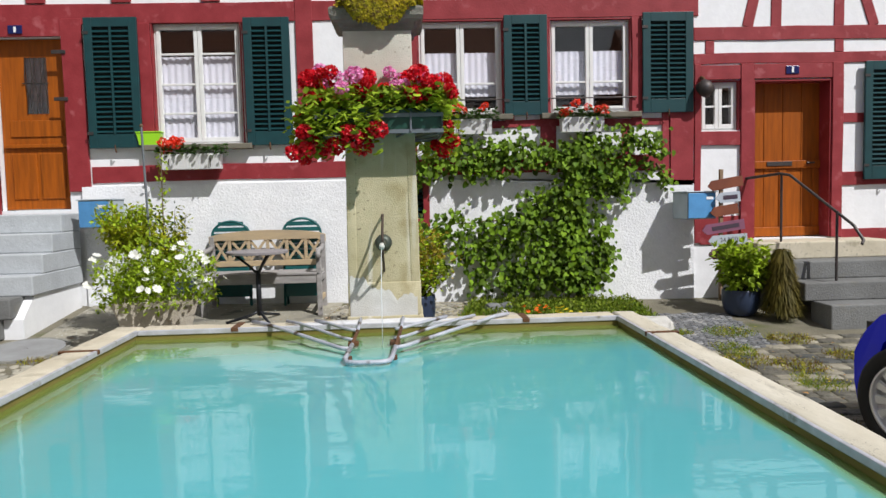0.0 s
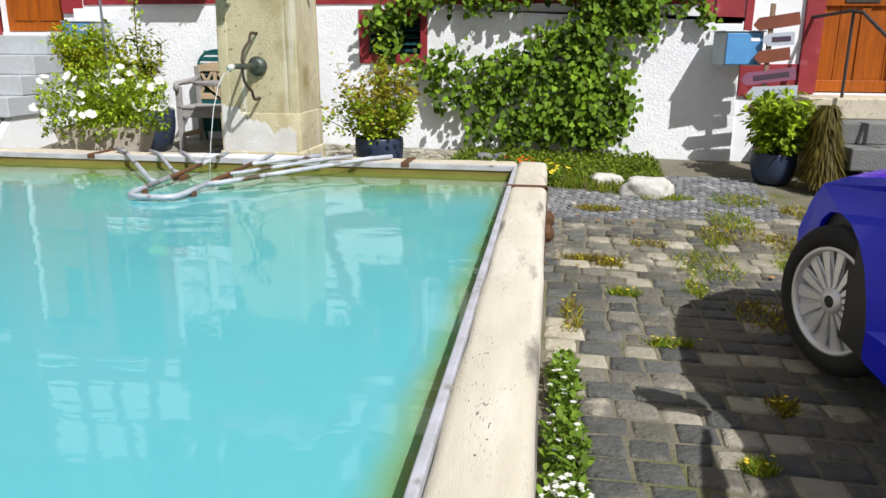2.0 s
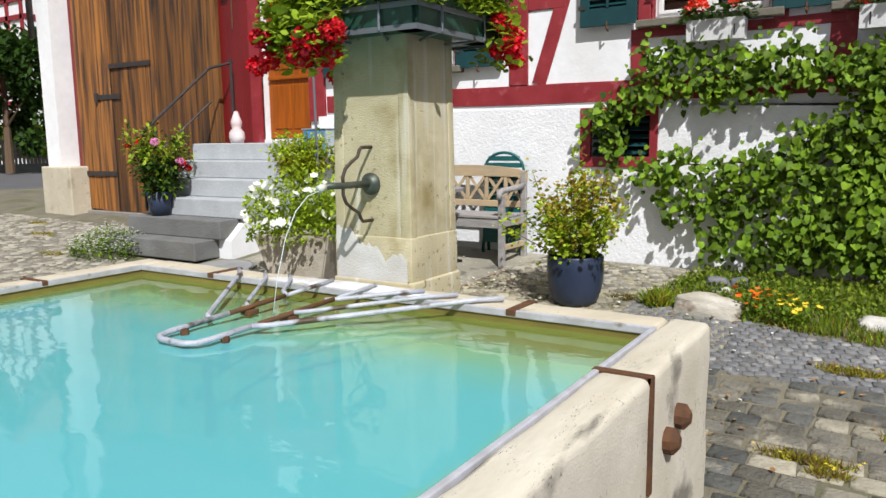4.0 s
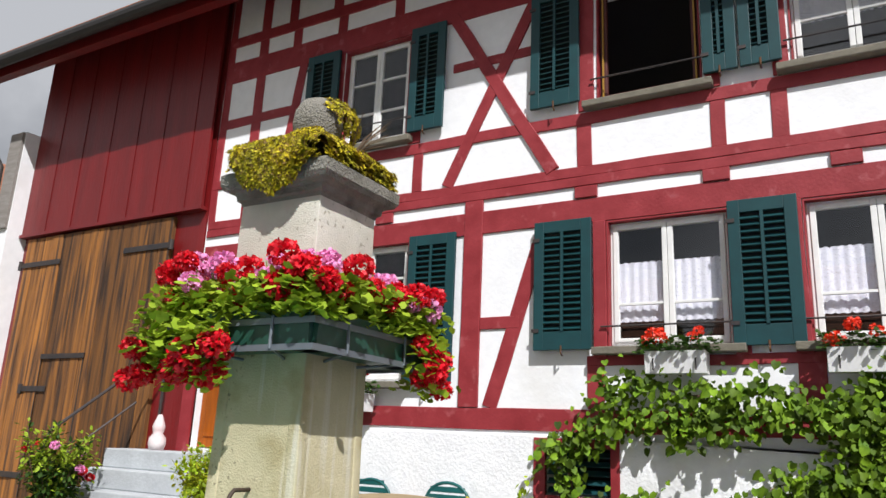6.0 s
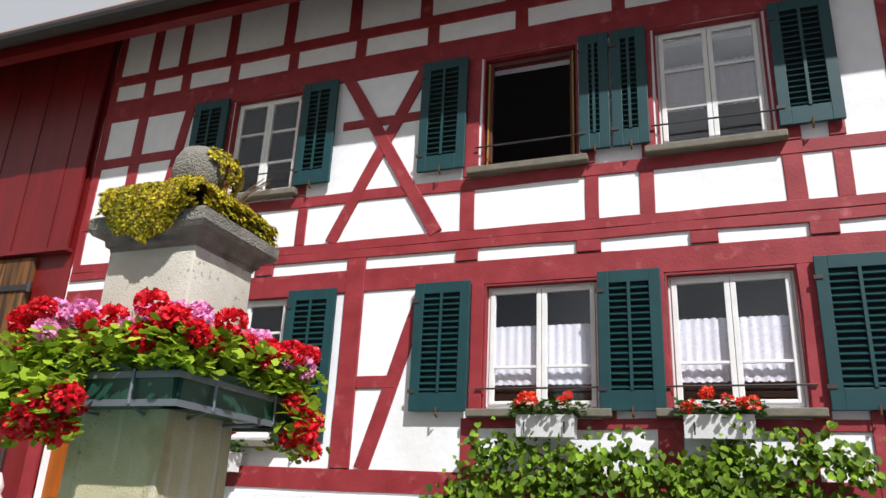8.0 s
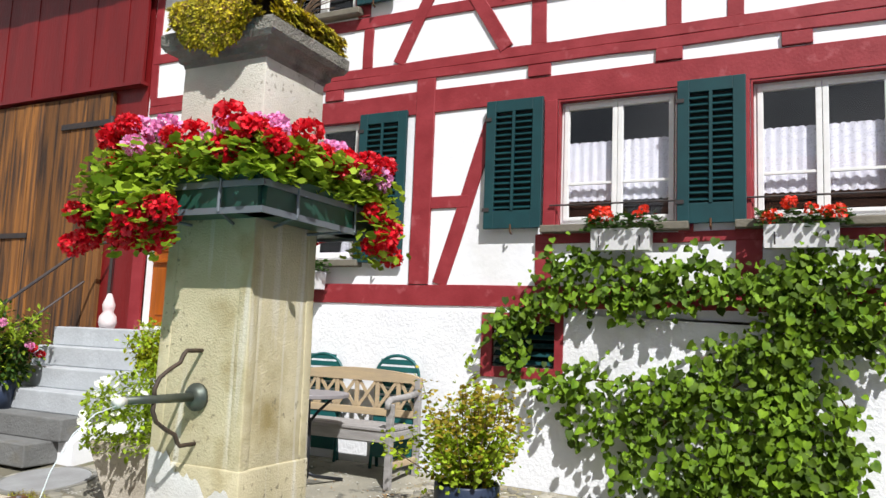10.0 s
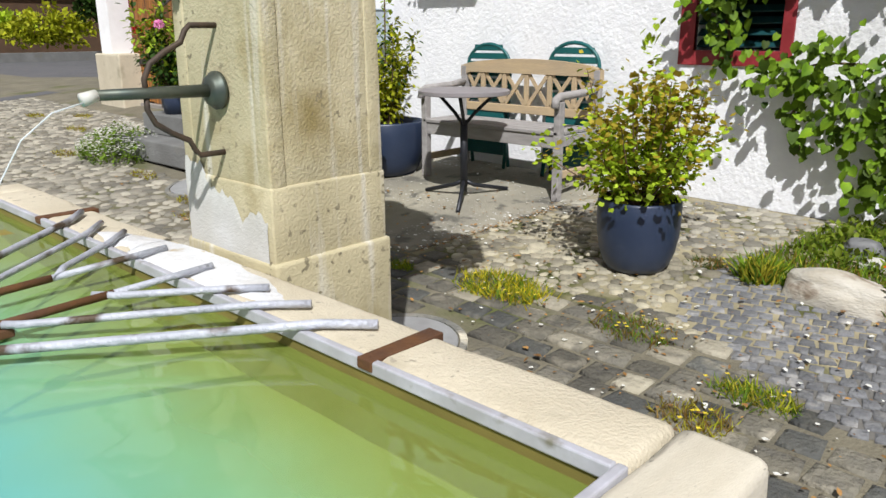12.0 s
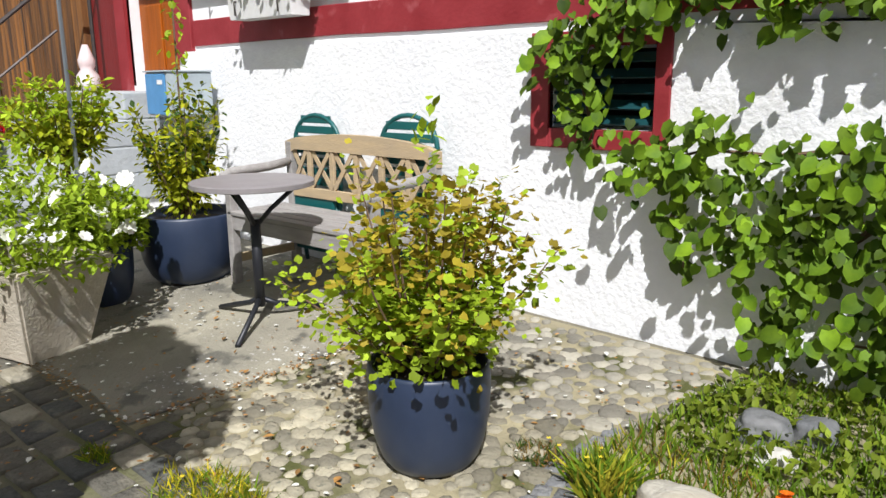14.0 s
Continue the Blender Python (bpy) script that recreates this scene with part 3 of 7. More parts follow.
part("stile", nbox(x1 - 0.10, x1 - 0.022, yd - 0.014, yd - 0.001, z0 + 0.121, z0 + 0.79, 0.004), DOORWOOD, door3)
part("stile", nbox((x0 + x1) / 2 - 0.04, (x0 + x1) / 2 + 0.04, yd - 0.014, yd - 0.001, z0 + 0.121, z0 + 0.79, 0.004), DOORWOOD, door3)
part("letter_flap", nbox(x0 + 0.25, x0 + 0.55, yd - 0.04, yd - 0.031, z0 + 0.83, z0 + 0.88, 0.003), IRON, door3, "dull metal letter flap")
part("door_handle", tube(bmesh.new(), [(x1 - 0.10, yd, z0 + 0.86), (x1 - 0.10, yd - 0.05, z0 + 0.86), (x1 - 0.19, yd - 0.05, z0 + 0.86)], 0.011, 8), IRON, door3)

PLATE = mat("enamel_blue", (0.006, 0.012, 0.09), 0.3)
BARWHITE = mat("bar_white", (0.8, 0.8, 0.8), 0.6)
for x, z in ((4.49, 2.93), (-4.02, 3.49)):
    p = thing("house_plate", "small dark blue enamel plate on the beam", "plate", (x, YW - 0.036, z))
    part("plate", nbox(-0.075, 0.075, -0.010, 0, -0.045, 0.045, 0.004), PLATE, p)
    part("bar", nbox(-0.012, 0.012, -0.013, -0.0105, -0.03, 0.03), BARWHITE, p)

# ---- barn gate ----
gate = thing("barn_gate", "tall weathered brown plank gate with iron strap hinges", "gate")
x, k = -7.84, 0
while x < -4.96:
    w = min(0.17 + 0.08 * random.random(), -4.94 - x)
    if w > 0.03:
        y = YW - 0.045 - 0.012 * random.random()
        part("plank", nbox(x + 0.005, x + w - 0.005, y - 0.03, YW - 0.021, 0.60 + 0.02 * random.random(), 4.17, 0.004), GATEWOOD, gate)
    x += w
    k += 1
for a, b, z in ((-7.90, -7.02, 3.80), (-5.75, -4.88, 3.82), (-7.90, -7.05, 1.12), (-5.75, -4.88, 1.12), (-7.40, -6.85, 2.16)):
    bm = nbox(a, b, YW - 0.10, YW - 0.088, z - 0.035, z + 0.035, 0.004)
    lathe(bm, [(0.028, z - 0.06), (0.028, z + 0.06)], 10, Matrix.Translation((a + 0.02 if a < -7 else b - 0.02, YW - 0.095, 0)))
    part("strap_hinge", bm, IRON, gate, "black iron strap hinge")
part("wicket_lintel", nbox(-7.05, -6.18, YW - 0.105, YW - 0.09, 2.53, 2.59), IRON, gate)
for x in (-7.04, -6.20):
    part("wicket_gap", nbox(x - 0.006, x + 0.006, YW - 0.093, YW - 0.089, 0.62, 2.53), DARK, gate)
part("threshold", nbox(-7.85, -4.95, YW - 0.14, YW - 0.03, 0.40, 0.60, 0.01), GREYWOOD, gate)
lamp = thing("wall_lantern", "small clear glass wall lantern on an iron arm", "lamp", (-4.72, YW - 0.12, 3.40))
part("arm", tube(bmesh.new(), [(0, 0.12, -0.05), (0, 0.0, -0.10), (0, 0.0, -0.06)], 0.012, 6), IRON, lamp)
part("globe", lathe(bmesh.new(), [(0.03, -0.06), (0.075, 0.0), (0.07, 0.07), (0.02, 0.11)], 14), mat("lamp_glass", (0.5, 0.52, 0.52), 0.15), lamp, smooth=True)
part("bracket", tube(bmesh.new(), [(0, 0.10, -0.05), (0, 0.10, -0.55)], 0.012, 6), RUST, lamp)
sp = thing("wall_spotlight", "round metal floodlight fixed beside the small window", "lamp", (3.44, YW - 0.14, 2.72))
part("shade", lathe(bmesh.new(), [(0.03, 0.10), (0.09, 0.06), (0.10, -0.03), (0.085, -0.035), (0.07, 0.02)], 18, pose(0, 0, 0, 60, 0, 25)), IRON, sp, smooth=True)
part("lens", lathe(bmesh.new(), [(0.078, -0.02), (0.04, -0.03), (0.01, -0.032)], 18, pose(0, 0, 0, 60, 0, 25)), mat("lamp_lens", (0.55, 0.5, 0.38), 0.2), sp, smooth=True)
part("arm", tube(bmesh.new(), [(0, 0.10, 0.14), (0, 0.03, 0.12), (0, 0, 0.06)], 0.02, 8), RUST, sp)

# ---- steps ----
stairs = thing("stairs_barn_door", "flight of pale concrete steps up to the panelled door", "stairs")
SZ = [1.52, 1.33, 1.14, 0.95, 0.76, 0.57]
SY = [7.74, 7.52, 7.30, 7.08, 6.86, 6.62]
for i, (z, y) in enumerate(zip(SZ, SY)):
    low = i >= 4
    a, b = (-5.0 - 0.12 * (i - 4), -3.45 - 0.10 * (i - 3)) if low else (-4.95, -3.44)
    part("step", nbox(a, b, y - 0.03, YW - 0.09 if not low else SY[3] + 0.2 - 0.2 * (i - 4), z - 0.19, z, 0.012), CONCRETE if low else STEPWHITE, stairs,
         "bare grey concrete step" if low else "")
bm = bmesh.new()
prism(bm, [(YW - 0.09, 0.2), (YW - 0.09, 1.32), (7.78, 1.32), (7.56, 1.13), (7.34, 0.94), (7.12, 0.75), (6.9, 0.56), (6.9, 0.2)], "x", -4.9, -3.47)
part("stringer", bm, PLASTER, stairs)
rail = thing("stair_rail", "thin grey iron handrail of the barn door steps", "railing")
bm = tube(bmesh.new(), [(-4.86, 6.98, 0.8), (-4.86, 6.98, 1.55), (-4.86, 7.02, 1.68), (-4.84, 7.12, 1.76), (-4.74, 7.85, 2.38), (-4.66, 8.13, 2.46)], 0.017, 8)
part("handrail", bm, IRON, rail)
part("handrail", tube(bmesh.new(), [(-4.86, 7.0, 1.30), (-4.74, 7.85, 2.00)], 0.011, 6), IRON, rail)
part("post", tube(bmesh.new(), [(-4.66, 8.10, 1.5), (-4.66, 8.10, 2.5)], 0.017, 8), IRON, rail)

st3 = thing("stairs_street_door", "weathered grey stone steps up to the boarded door", "stairs")
for i in range(4):
    z = 1.02 - 0.185 * i
    part("step", nbox(3.86 + 0.10 * i, 5.35 + 0.1 * i, 7.70 - 0.30 * i, YW - 0.02 if i == 0 else 7.72 - 0.30 * (i - 1) + 0.05, z - 0.185 if i < 3 else -0.1, z, 0.014), RIM if i == 0 else CONCRETE, st3)
part("base", nbox(3.9, 5.3, 7.75, YW - 0.03, 0, 0.84), CONCRETE, st3)
r3 = thing("door_rail", "black iron handrail beside the street door steps", "railing")
part("handrail", tube(bmesh.new(), [(3.96, YW - 0.03, 1.72), (4.15, 7.80, 1.76), (4.22, 7.72, 1.74), (4.52, 7.05, 1.22), (4.56, 6.95, 1.08), (4.53, 6.92, 1.04)], 0.016, 8), IRON, r3)
part("post", tube(bmesh.new(), [(4.17, 7.80, 1.0), (4.17, 7.80, 1.76)], 0.014, 8), IRON, r3)
part("post", tube(bmesh.new(), [(4.44, 7.20, 0.6), (4.44, 7.20, 1.36)], 0.014, 8), IRON, r3)

# ---- letter boxes and signs ----
LBLUE = mat("box_blue", (0.10, 0.32, 0.62), 0.45, 0.1, var=(0.08, 0.26, 0.52), scale=8)
LGREY = mat("box_grey", (0.45, 0.52, 0.56), 0.45, 0.2, var=(0.38, 0.44, 0.48), scale=8)


def letter_box(x, y, z, rz):
    th = thing("letter_box", "light blue and grey metal letter box on the wall", "letter box", (x, y, z), rz, "letter boxes")
    part("body", nbox(-0.17, 0.17, -0.16, 0.16, 0, 0.29, 0.008), LGREY, th)
    part("door", nbox(-0.16, 0.16, -0.172, -0.161, 0.01, 0.28, 0.004), LBLUE, th, "blue front")
    part("label_plate", nbox(0.05, 0.13, -0.176, -0.1725, 0.21, 0.24), BARWHITE, th)
    part("lid", nbox(-0.18, 0.18, -0.18, 0.165, 0.291, 0.302, 0.003), LGREY, th)
    return th


letter_box(3.27, 7.97, 1.29, 8)
letter_box(-3.13, 7.97, 1.36, -6)
sign = thing("sign_post", "wooden post with painted arrow boards", "sign", (3.50, 7.80, 0.4))
WOODPOLE = mat("pole_wood", (0.30, 0.20, 0.11), 0.8, var=(0.2, 0.13, 0.08), scale=12)
part("pole", nbox(-0.018, 0.018, -0.018, 0.018, 0, 1.42), WOODPOLE, sign)
SGN = [mat("sign_brown", (0.22, 0.06, 0.025), 0.7, var=(0.15, 0.04, 0.02)), mat("sign_grey", (0.42, 0.46, 0.52), 0.7), mat("sign_mauve", (0.24, 0.085, 0.15), 0.7, var=(0.2, 0.07, 0.12)),
       mat("sign_ink", (0.05, 0.03, 0.05), 0.7)]
for z, w, dx, c, rot, word in ((1.27, 0.34, 0.06, 0, 9, ""), (1.12, 0.22, 0.09, 1, 4, ""), (0.98, 0.26, 0.05, 0, 8, ""), (0.80, 0.42, 0.04, 2, 8, ""), (0.66, 0.38, 0.09, 1, 3, "24.8.2019"), (0.52, 0.3, 0.05, 2, 6, "")):
    bm = bmesh.new()
    prism(bm, [(-w / 2 - 0.05, 0), (-w / 2, 0.055), (w / 2, 0.055), (w / 2, -0.055), (-w / 2, -0.055)], "y", -0.034, -0.02)
    b = part("board", bm, SGN[c], sign)
    b.matrix_basis = Matrix.Translation((dx, 0, z)) @ Matrix.Rotation(-radians(rot), 4, "Y")
    if word:
        cu = bpy.data.curves.new("word", "FONT")
        cu.body, cu.size, cu.align_x, cu.align_y = word, 0.068, "CENTER", "CENTER"
        cu.materials.append(SGN[3])
        t = new("writing", cu)
        t.parent = b
        t.matrix_basis = pose(0.02, -0.0355, 0, 90, 0, 0)
    elif c == 1 or w > 0.4:
        part("bar", nbox(-w * 0.36, w * 0.36, -0.0365, -0.0345, -0.022, 0.022), SGN[3], b)

# ---- fountain basin ----
BX0, BX1, BY0, BY1, RZ = -1.60, 1.436, 1.05, 4.532, 0.82
RW, WATER = 0.185, 0.765
ALGAE = mat("algae_stone", (0.13, 0.11, 0.022), 0.9, var=(0.22, 0.18, 0.04), scale=3, spots=(0.10, 0.07, 0.02), spot_scale=4, spot_at=(0.6, 0.75))


def floor_mat():
    """Turquoise lime floor that turns to algae where it rises to the sides."""
    m = bpy.data.materials.new("basin_floor")
    m.use_nodes = True
    nt = m.node_tree
    N, L = nt.nodes.new, nt.links.new
    geo, sep, no, ad, ra = N("ShaderNodeNewGeometry"), N("ShaderNodeSeparateXYZ"), N("ShaderNodeTexNoise"), N("ShaderNodeMath"), N("ShaderNodeValToRGB")
    L(geo.outputs["Position"], sep.inputs[0])
    L(geo.outputs["Position"], no.inputs["Vector"])
    no.inputs["Scale"].default_value, no.inputs["Detail"].default_value = 2.6, 5
    ad.operation = "MULTIPLY_ADD"
    ad.inputs[1].default_value = 0.22
    L(no.outputs["Fac"], ad.inputs[0])
    L(sep.outputs["Z"], ad.inputs[2])
    el = ra.color_ramp.elements
    el[0].position, el[0].color = 0.36, (0.20, 0.60, 0.62, 1)
    el[1].position, el[1].color = 0.76, (0.30, 0.30, 0.05, 1)
    e = el.new(0.44)
    e.color = (0.28, 0.58, 0.42, 1)
    e = el.new(0.56)
    e.color = (0.34, 0.50, 0.13, 1)
    L(ad.outputs[0], ra.inputs["Fac"])
    b = nt.nodes["Principled BSDF"]
    b.inputs["Roughness"].default_value = 0.9
    L(ra.outputs["Color"], b.inputs["Base Color"])
    return m


BASINFLOOR = floor_mat()
LEAD = mat("lead_lip", (0.50, 0.51, 0.57), 0.6, 0.1, var=(0.36, 0.36, 0.38), scale=12, spots=(0.2, 0.19, 0.15), spot_scale=14, spot_at=(0.62, 0.75))


def water_mat():
    m = bpy.data.materials.new("fountain_water")
    m.use_nodes = True
    nt = m.node_tree
    N, L = nt.nodes.new, nt.links.new
    tr, df, gl = N("ShaderNodeBsdfTransparent"), N("ShaderNodeBsdfDiffuse"), N("ShaderNodeBsdfGlossy")
    tr.inputs[0].default_value = (0.86, 0.97, 0.98, 1)
    gl.inputs["Roughness"].default_value = 0.015
    a, b, fr, lw = N("ShaderNodeMixShader"), N("ShaderNodeMixShader"), N("ShaderNodeFresnel"), N("ShaderNodeBump")
    # milky where the water is deep, clear over the shallow sides
    pos, sep = N("ShaderNodeNewGeometry"), N("ShaderNodeSeparateXYZ")
    L(pos.outputs["Position"], sep.inputs[0])
    fac = None
    for axis, lo, hi in (("Y", BY1 + 0.10, BY1 - 0.74), ("X", BX1 + 0.06, BX1 - 0.06), ("X", BX0 + 0.08, BX0 + 0.40)):
        mr = N("ShaderNodeMapRange")
        mr.interpolation_type = "SMOOTHSTEP"
        mr.inputs["From Min"].default_value, mr.inputs["From Max"].default_value = lo, hi
        wob, wad = N("ShaderNodeTexNoise"), N("ShaderNodeMath")
        wob.inputs["Scale"].default_value, wob.inputs["Detail"].default_value = 2.4, 4
        wad.operation = "MULTIPLY_ADD"
        wad.inputs[1].default_value = 0.30 if axis == "Y" else 0.12
        L(pos.outputs["Position"], wob.inputs["Vector"])
        L(wob.outputs["Fac"], wad.inputs[0])
        L(sep.outputs[axis], wad.inputs[2])
        L(wad.outputs[0], mr.inputs["Value"])
        if fac is None:
            fac = mr.outputs["Result"]
        else:
            mu = N("ShaderNodeMath")
            mu.operation = "MULTIPLY"
            L(fac, mu.inputs[0])
            L(mr.outputs["Result"], mu.inputs[1])
            fac = mu.outputs[0]
    mu = N("ShaderNodeMath")
    mu.operation = "MULTIPLY_ADD"
    mu.inputs[1].default_value, mu.inputs[2].default_value = 0.38, 0.38
    L(fac, mu.inputs[0])
    L(mu.outputs[0], a.inputs[0])
    tint = N("ShaderNodeValToRGB")
    te = tint.color_ramp.elements
    te[0].position, te[0].color = 0.0, (0.33, 0.42, 0.085, 1)
    te[1].position, te[1].color = 1.0, (0.13, 0.50, 0.555, 1)
    e = te.new(0.4)
    e.color = (0.27, 0.58, 0.34, 1)
    L(fac, tint.inputs["Fac"])
    L(tint.outputs["Color"], df.inputs["Color"])
    fr.inputs["IOR"].default_value = 1.42
    geo, mp, no = N("ShaderNodeNewGeometry"), N("ShaderNodeMapping"), N("ShaderNodeTexNoise")
    mp.inputs["Scale"].default_value = (2.2, 5.0, 1)
    no.inputs["Scale"].default_value, no.inputs["Detail"].default_value = 1.6, 3
    L(geo.outputs["Position"], mp.inputs["Vector"])
    L(mp.outputs[0], no.inputs["Vector"])
    lw.inputs["Strength"].default_value, lw.inputs["Distance"].default_value = 0.042, 0.03
    L(no.outputs["Fac"], lw.inputs["Height"])
    for s in (gl, fr):
        L(lw.outputs[0], s.inputs["Normal"])
    L(tr.outputs[0], a.inputs[1])
    L(df.outputs[0], a.inputs[2])
    L(fr.outputs[0], b.inputs[0])
    L(a.outputs[0], b.inputs[1])
    L(gl.outputs[0], b.inputs[2])
    L(b.outputs[0], nt.nodes["Material Output"].inputs["Surface"])
    return m


def rough_box(x0, x1, y0, y1, z0, z1, bevel, amp, step):
    """A stone block whose edges are rounded and a little worn."""
    bm = nbox(x0, x1, y0, y1, z0, z1)
    for ax, (lo, hi) in enumerate(((x0, x1), (y0, y1), (z0, z1))):
        n = max(1, int((hi - lo) / step))
        for i in range(1, n):
            co, no = [0, 0, 0], [0, 0, 0]
            co[ax], no[ax] = lo + (hi - lo) * i / n, 1
            bmesh.ops.bisect_plane(bm, geom=bm.verts[:] + bm.edges[:] + bm.faces[:], plane_co=co, plane_no=no)
    sharp = [e for e in bm.edges if len(e.link_faces) == 2 and e.link_faces[0].normal.dot(e.link_faces[1].normal) < 0.5]
    bmesh.ops.bevel(bm, geom=sharp, offset=bevel, segments=3, profile=0.5, affect="EDGES")
    bm.normal_update()
    for v in bm.verts:
        v.co += v.normal * amp * noise.noise(v.co * 6.0) + v.normal * amp * 0.5 * noise.noise(v.co * 19.0)
    return bm


basin = thing("fountain_basin", "long sandstone fountain basin full of turquoise water", "basin")
ox0, ox1, oy0, oy1 = BX0 - RW, BX1 + 0.161, BY0 - RW, BY1 + RW + 0.01
for a in ((ox0, BX0, oy0, oy1), (BX1, ox1, oy0, 3.936), (BX1, ox1, 3.942, oy1), (BX0 + 0.002, BX1 - 0.002, BY1, oy1 - 0.002), (BX0 + 0.002, BX1 - 0.002, oy0 + 0.002, BY0)):
    part("side", rough_box(*a, -0.1, RZ, 0.026, 0.007, 0.12), RIMWORN if a[0] == BX1 else RIM, basin, smooth=True)
bm = bmesh.new()
nx, ny = 48, 56
bowl = []
for j in range(ny + 1):
    row = []
    for i in range(nx + 1):
        x, y = BX0 + 0.009 + (BX1 - BX0 - 0.018) * i / nx, BY0 + 0.009 + (BY1 - BY0 - 0.018) * j / ny
        e = 1.0
        for d, reach in ((BY1 - y, 1.45), (x - BX0, 0.45), (BX1 - x, 0.42), (y - BY0, 0.3)):
            e *= smoothstep(-0.25, 1.0, d / reach)
        row.append(bm.verts.new((x, y, 0.24 + 0.44 * (1 - e) + 0.018 * noise.noise((x * 3, y * 3, 1)))))
    bowl.append(row)
for j in range(ny):
    for i in range(nx):
        bm.faces.new((bowl[j][i], bowl[j][i + 1], bowl[j + 1][i + 1], bowl[j + 1][i]))
part("floor", bm, BASINFLOOR, basin, "turquoise floor with olive algae towards the sides", smooth=True)
for a in ((BX0, BX0 + 0.008, BY0, BY1), (BX1 - 0.008, BX1, BY0, BY1), (BX0 + 0.008, BX1 - 0.008, BY1 - 0.008, BY1), (BX0 + 0.008, BX1 - 0.008, BY0, BY0 + 0.008)):
    part("lining", nbox(*a, 0.10, RZ - 0.03), ALGAE, basin, "algae-green inner face")
for a in ((BX0 - 0.004, BX0 + 0.016, BY0, BY1 + 0.004), (BX1 - 0.016, BX1 + 0.004, BY0, BY1 + 0.004), (BX0 + 0.017, BX1 - 0.017, BY1 - 0.016, BY1 + 0.004)):
    part("lip", nbox(*a, RZ - 0.028, RZ + 0.003, 0.004), LEAD, basin, "pale lead lip")
bm = bmesh.new()
n = 40
grid = [[bm.verts.new((BX0 + 0.009 + (BX1 - BX0 - 0.018) * i / n, BY0 + 0.009 + (BY1 - BY0 - 0.018) * j / n, WATER)) for i in range(n + 1)] for j in range(n + 1)]
for j in range(n):
    for i in range(n):
        bm.faces.new((grid[j][i], grid[j][i + 1], grid[j + 1][i + 1], grid[j + 1][i]))
for row in grid:
    for v in row:
        d = math.hypot(v.co.x + 0.06, v.co.y - 4.08)
        v.co.z += 0.004 * math.sin(d * 26) * math.exp(-d * 1.5)
part("water", bm, water_mat(), basin, "clear turquoise water", smooth=True)
for x in (0.815, -1.01):
    bm = nbox(x, x + 0.045, BY1 - 0.02, oy1 + 0.004, RZ - 0.02, RZ + 0.005, 0.003)
    part("clamp", bm, RUST, basin, "rusty iron clamp")
for x0, x1 in ((BX1 - 0.02, ox1 + 0.006), (ox0 - 0.006, BX0 + 0.02)):
    bm = nbox(x0, x1, 3.925, 3.955, RZ - 0.02, RZ + 0.005, 0.003)
    xo = ox1 if x0 > 0 else ox0
    box(bm, xo - 0.006, xo + 0.007, 3.925, 3.955, 0.45, RZ)
    part("clamp", bm, RUST, basin, "rusty iron clamp")
for z, y in ((0.60, 4.25), (0.56, 4.12)):
    part("bolt", lathe(bmesh.new(), [(0.045, 0), (0.045, 0.03), (0.02, 0.05)], 10, Matrix.Translation((ox1 - 0.004, y, z)) @ Matrix.Rotation(radians(90), 4, "Y")), RUST, basin, "rusty bolt head")

# lime left on the rim at the foot of the pillar, with a scalloped inner edge
bm = bmesh.new()
nc = 60
top = []
for i in range(nc + 1):
    f = i / nc
    x = -0.66 + 1.16 * f
    e = math.sin(math.pi * f) ** 0.5
    y0 = BY1 - 0.018 + 0.030 * abs(math.sin(f * 18)) + 0.05 * (1 - e)
    y1 = BY1 + 0.03 + 0.155 * e
    top.append([bm.verts.new((x, y0 + (y1 - y0) * g, RZ - 0.004 + (0.013 * e * min(1.0, 4 * g, 3 * (1.0 - g) + 0.2)) + 0.003 * noise.noise((x * 15, g * 3, 2)))) for g in (0.0, 0.1, 0.3, 0.6, 0.85, 1.0)])
for q, w in zip(top, top[1:]):
    for k in range(5):
        bm.faces.new((q[k], w[k], w[k + 1], q[k + 1]))
part("lime_crust", bm, mat("rim_lime", (0.70, 0.72, 0.75), 0.7, var=(0.58, 0.58, 0.57), scale=6, bump=0.3, bscale=50, spots=(0.36, 0.26, 0.10), spot_scale=9, spot_at=(0.62, 0.72)), basin, "white lime crust on the rim", smooth=True)

# iron grate over the water
grate = thing("bucket_grate", "grey-painted iron bars fanning over the water", "grate")
GZ = 0.0


def on_slope(p):
    """Bars lie on the rim and dip towards the water."""
    return (p[0], p[1], RZ + 0.018 - 0.052 * max(0, min(1, (4.6 - p[1]) / 1.0)))


def bar(pts, m=ZINC, r=0.0135):
    part("bar", tube(bmesh.new(), [on_slope(p) for p in pts], r * 0.76, 8), m, grate, "rusty iron bar" if m is RUST else "", smooth=True)


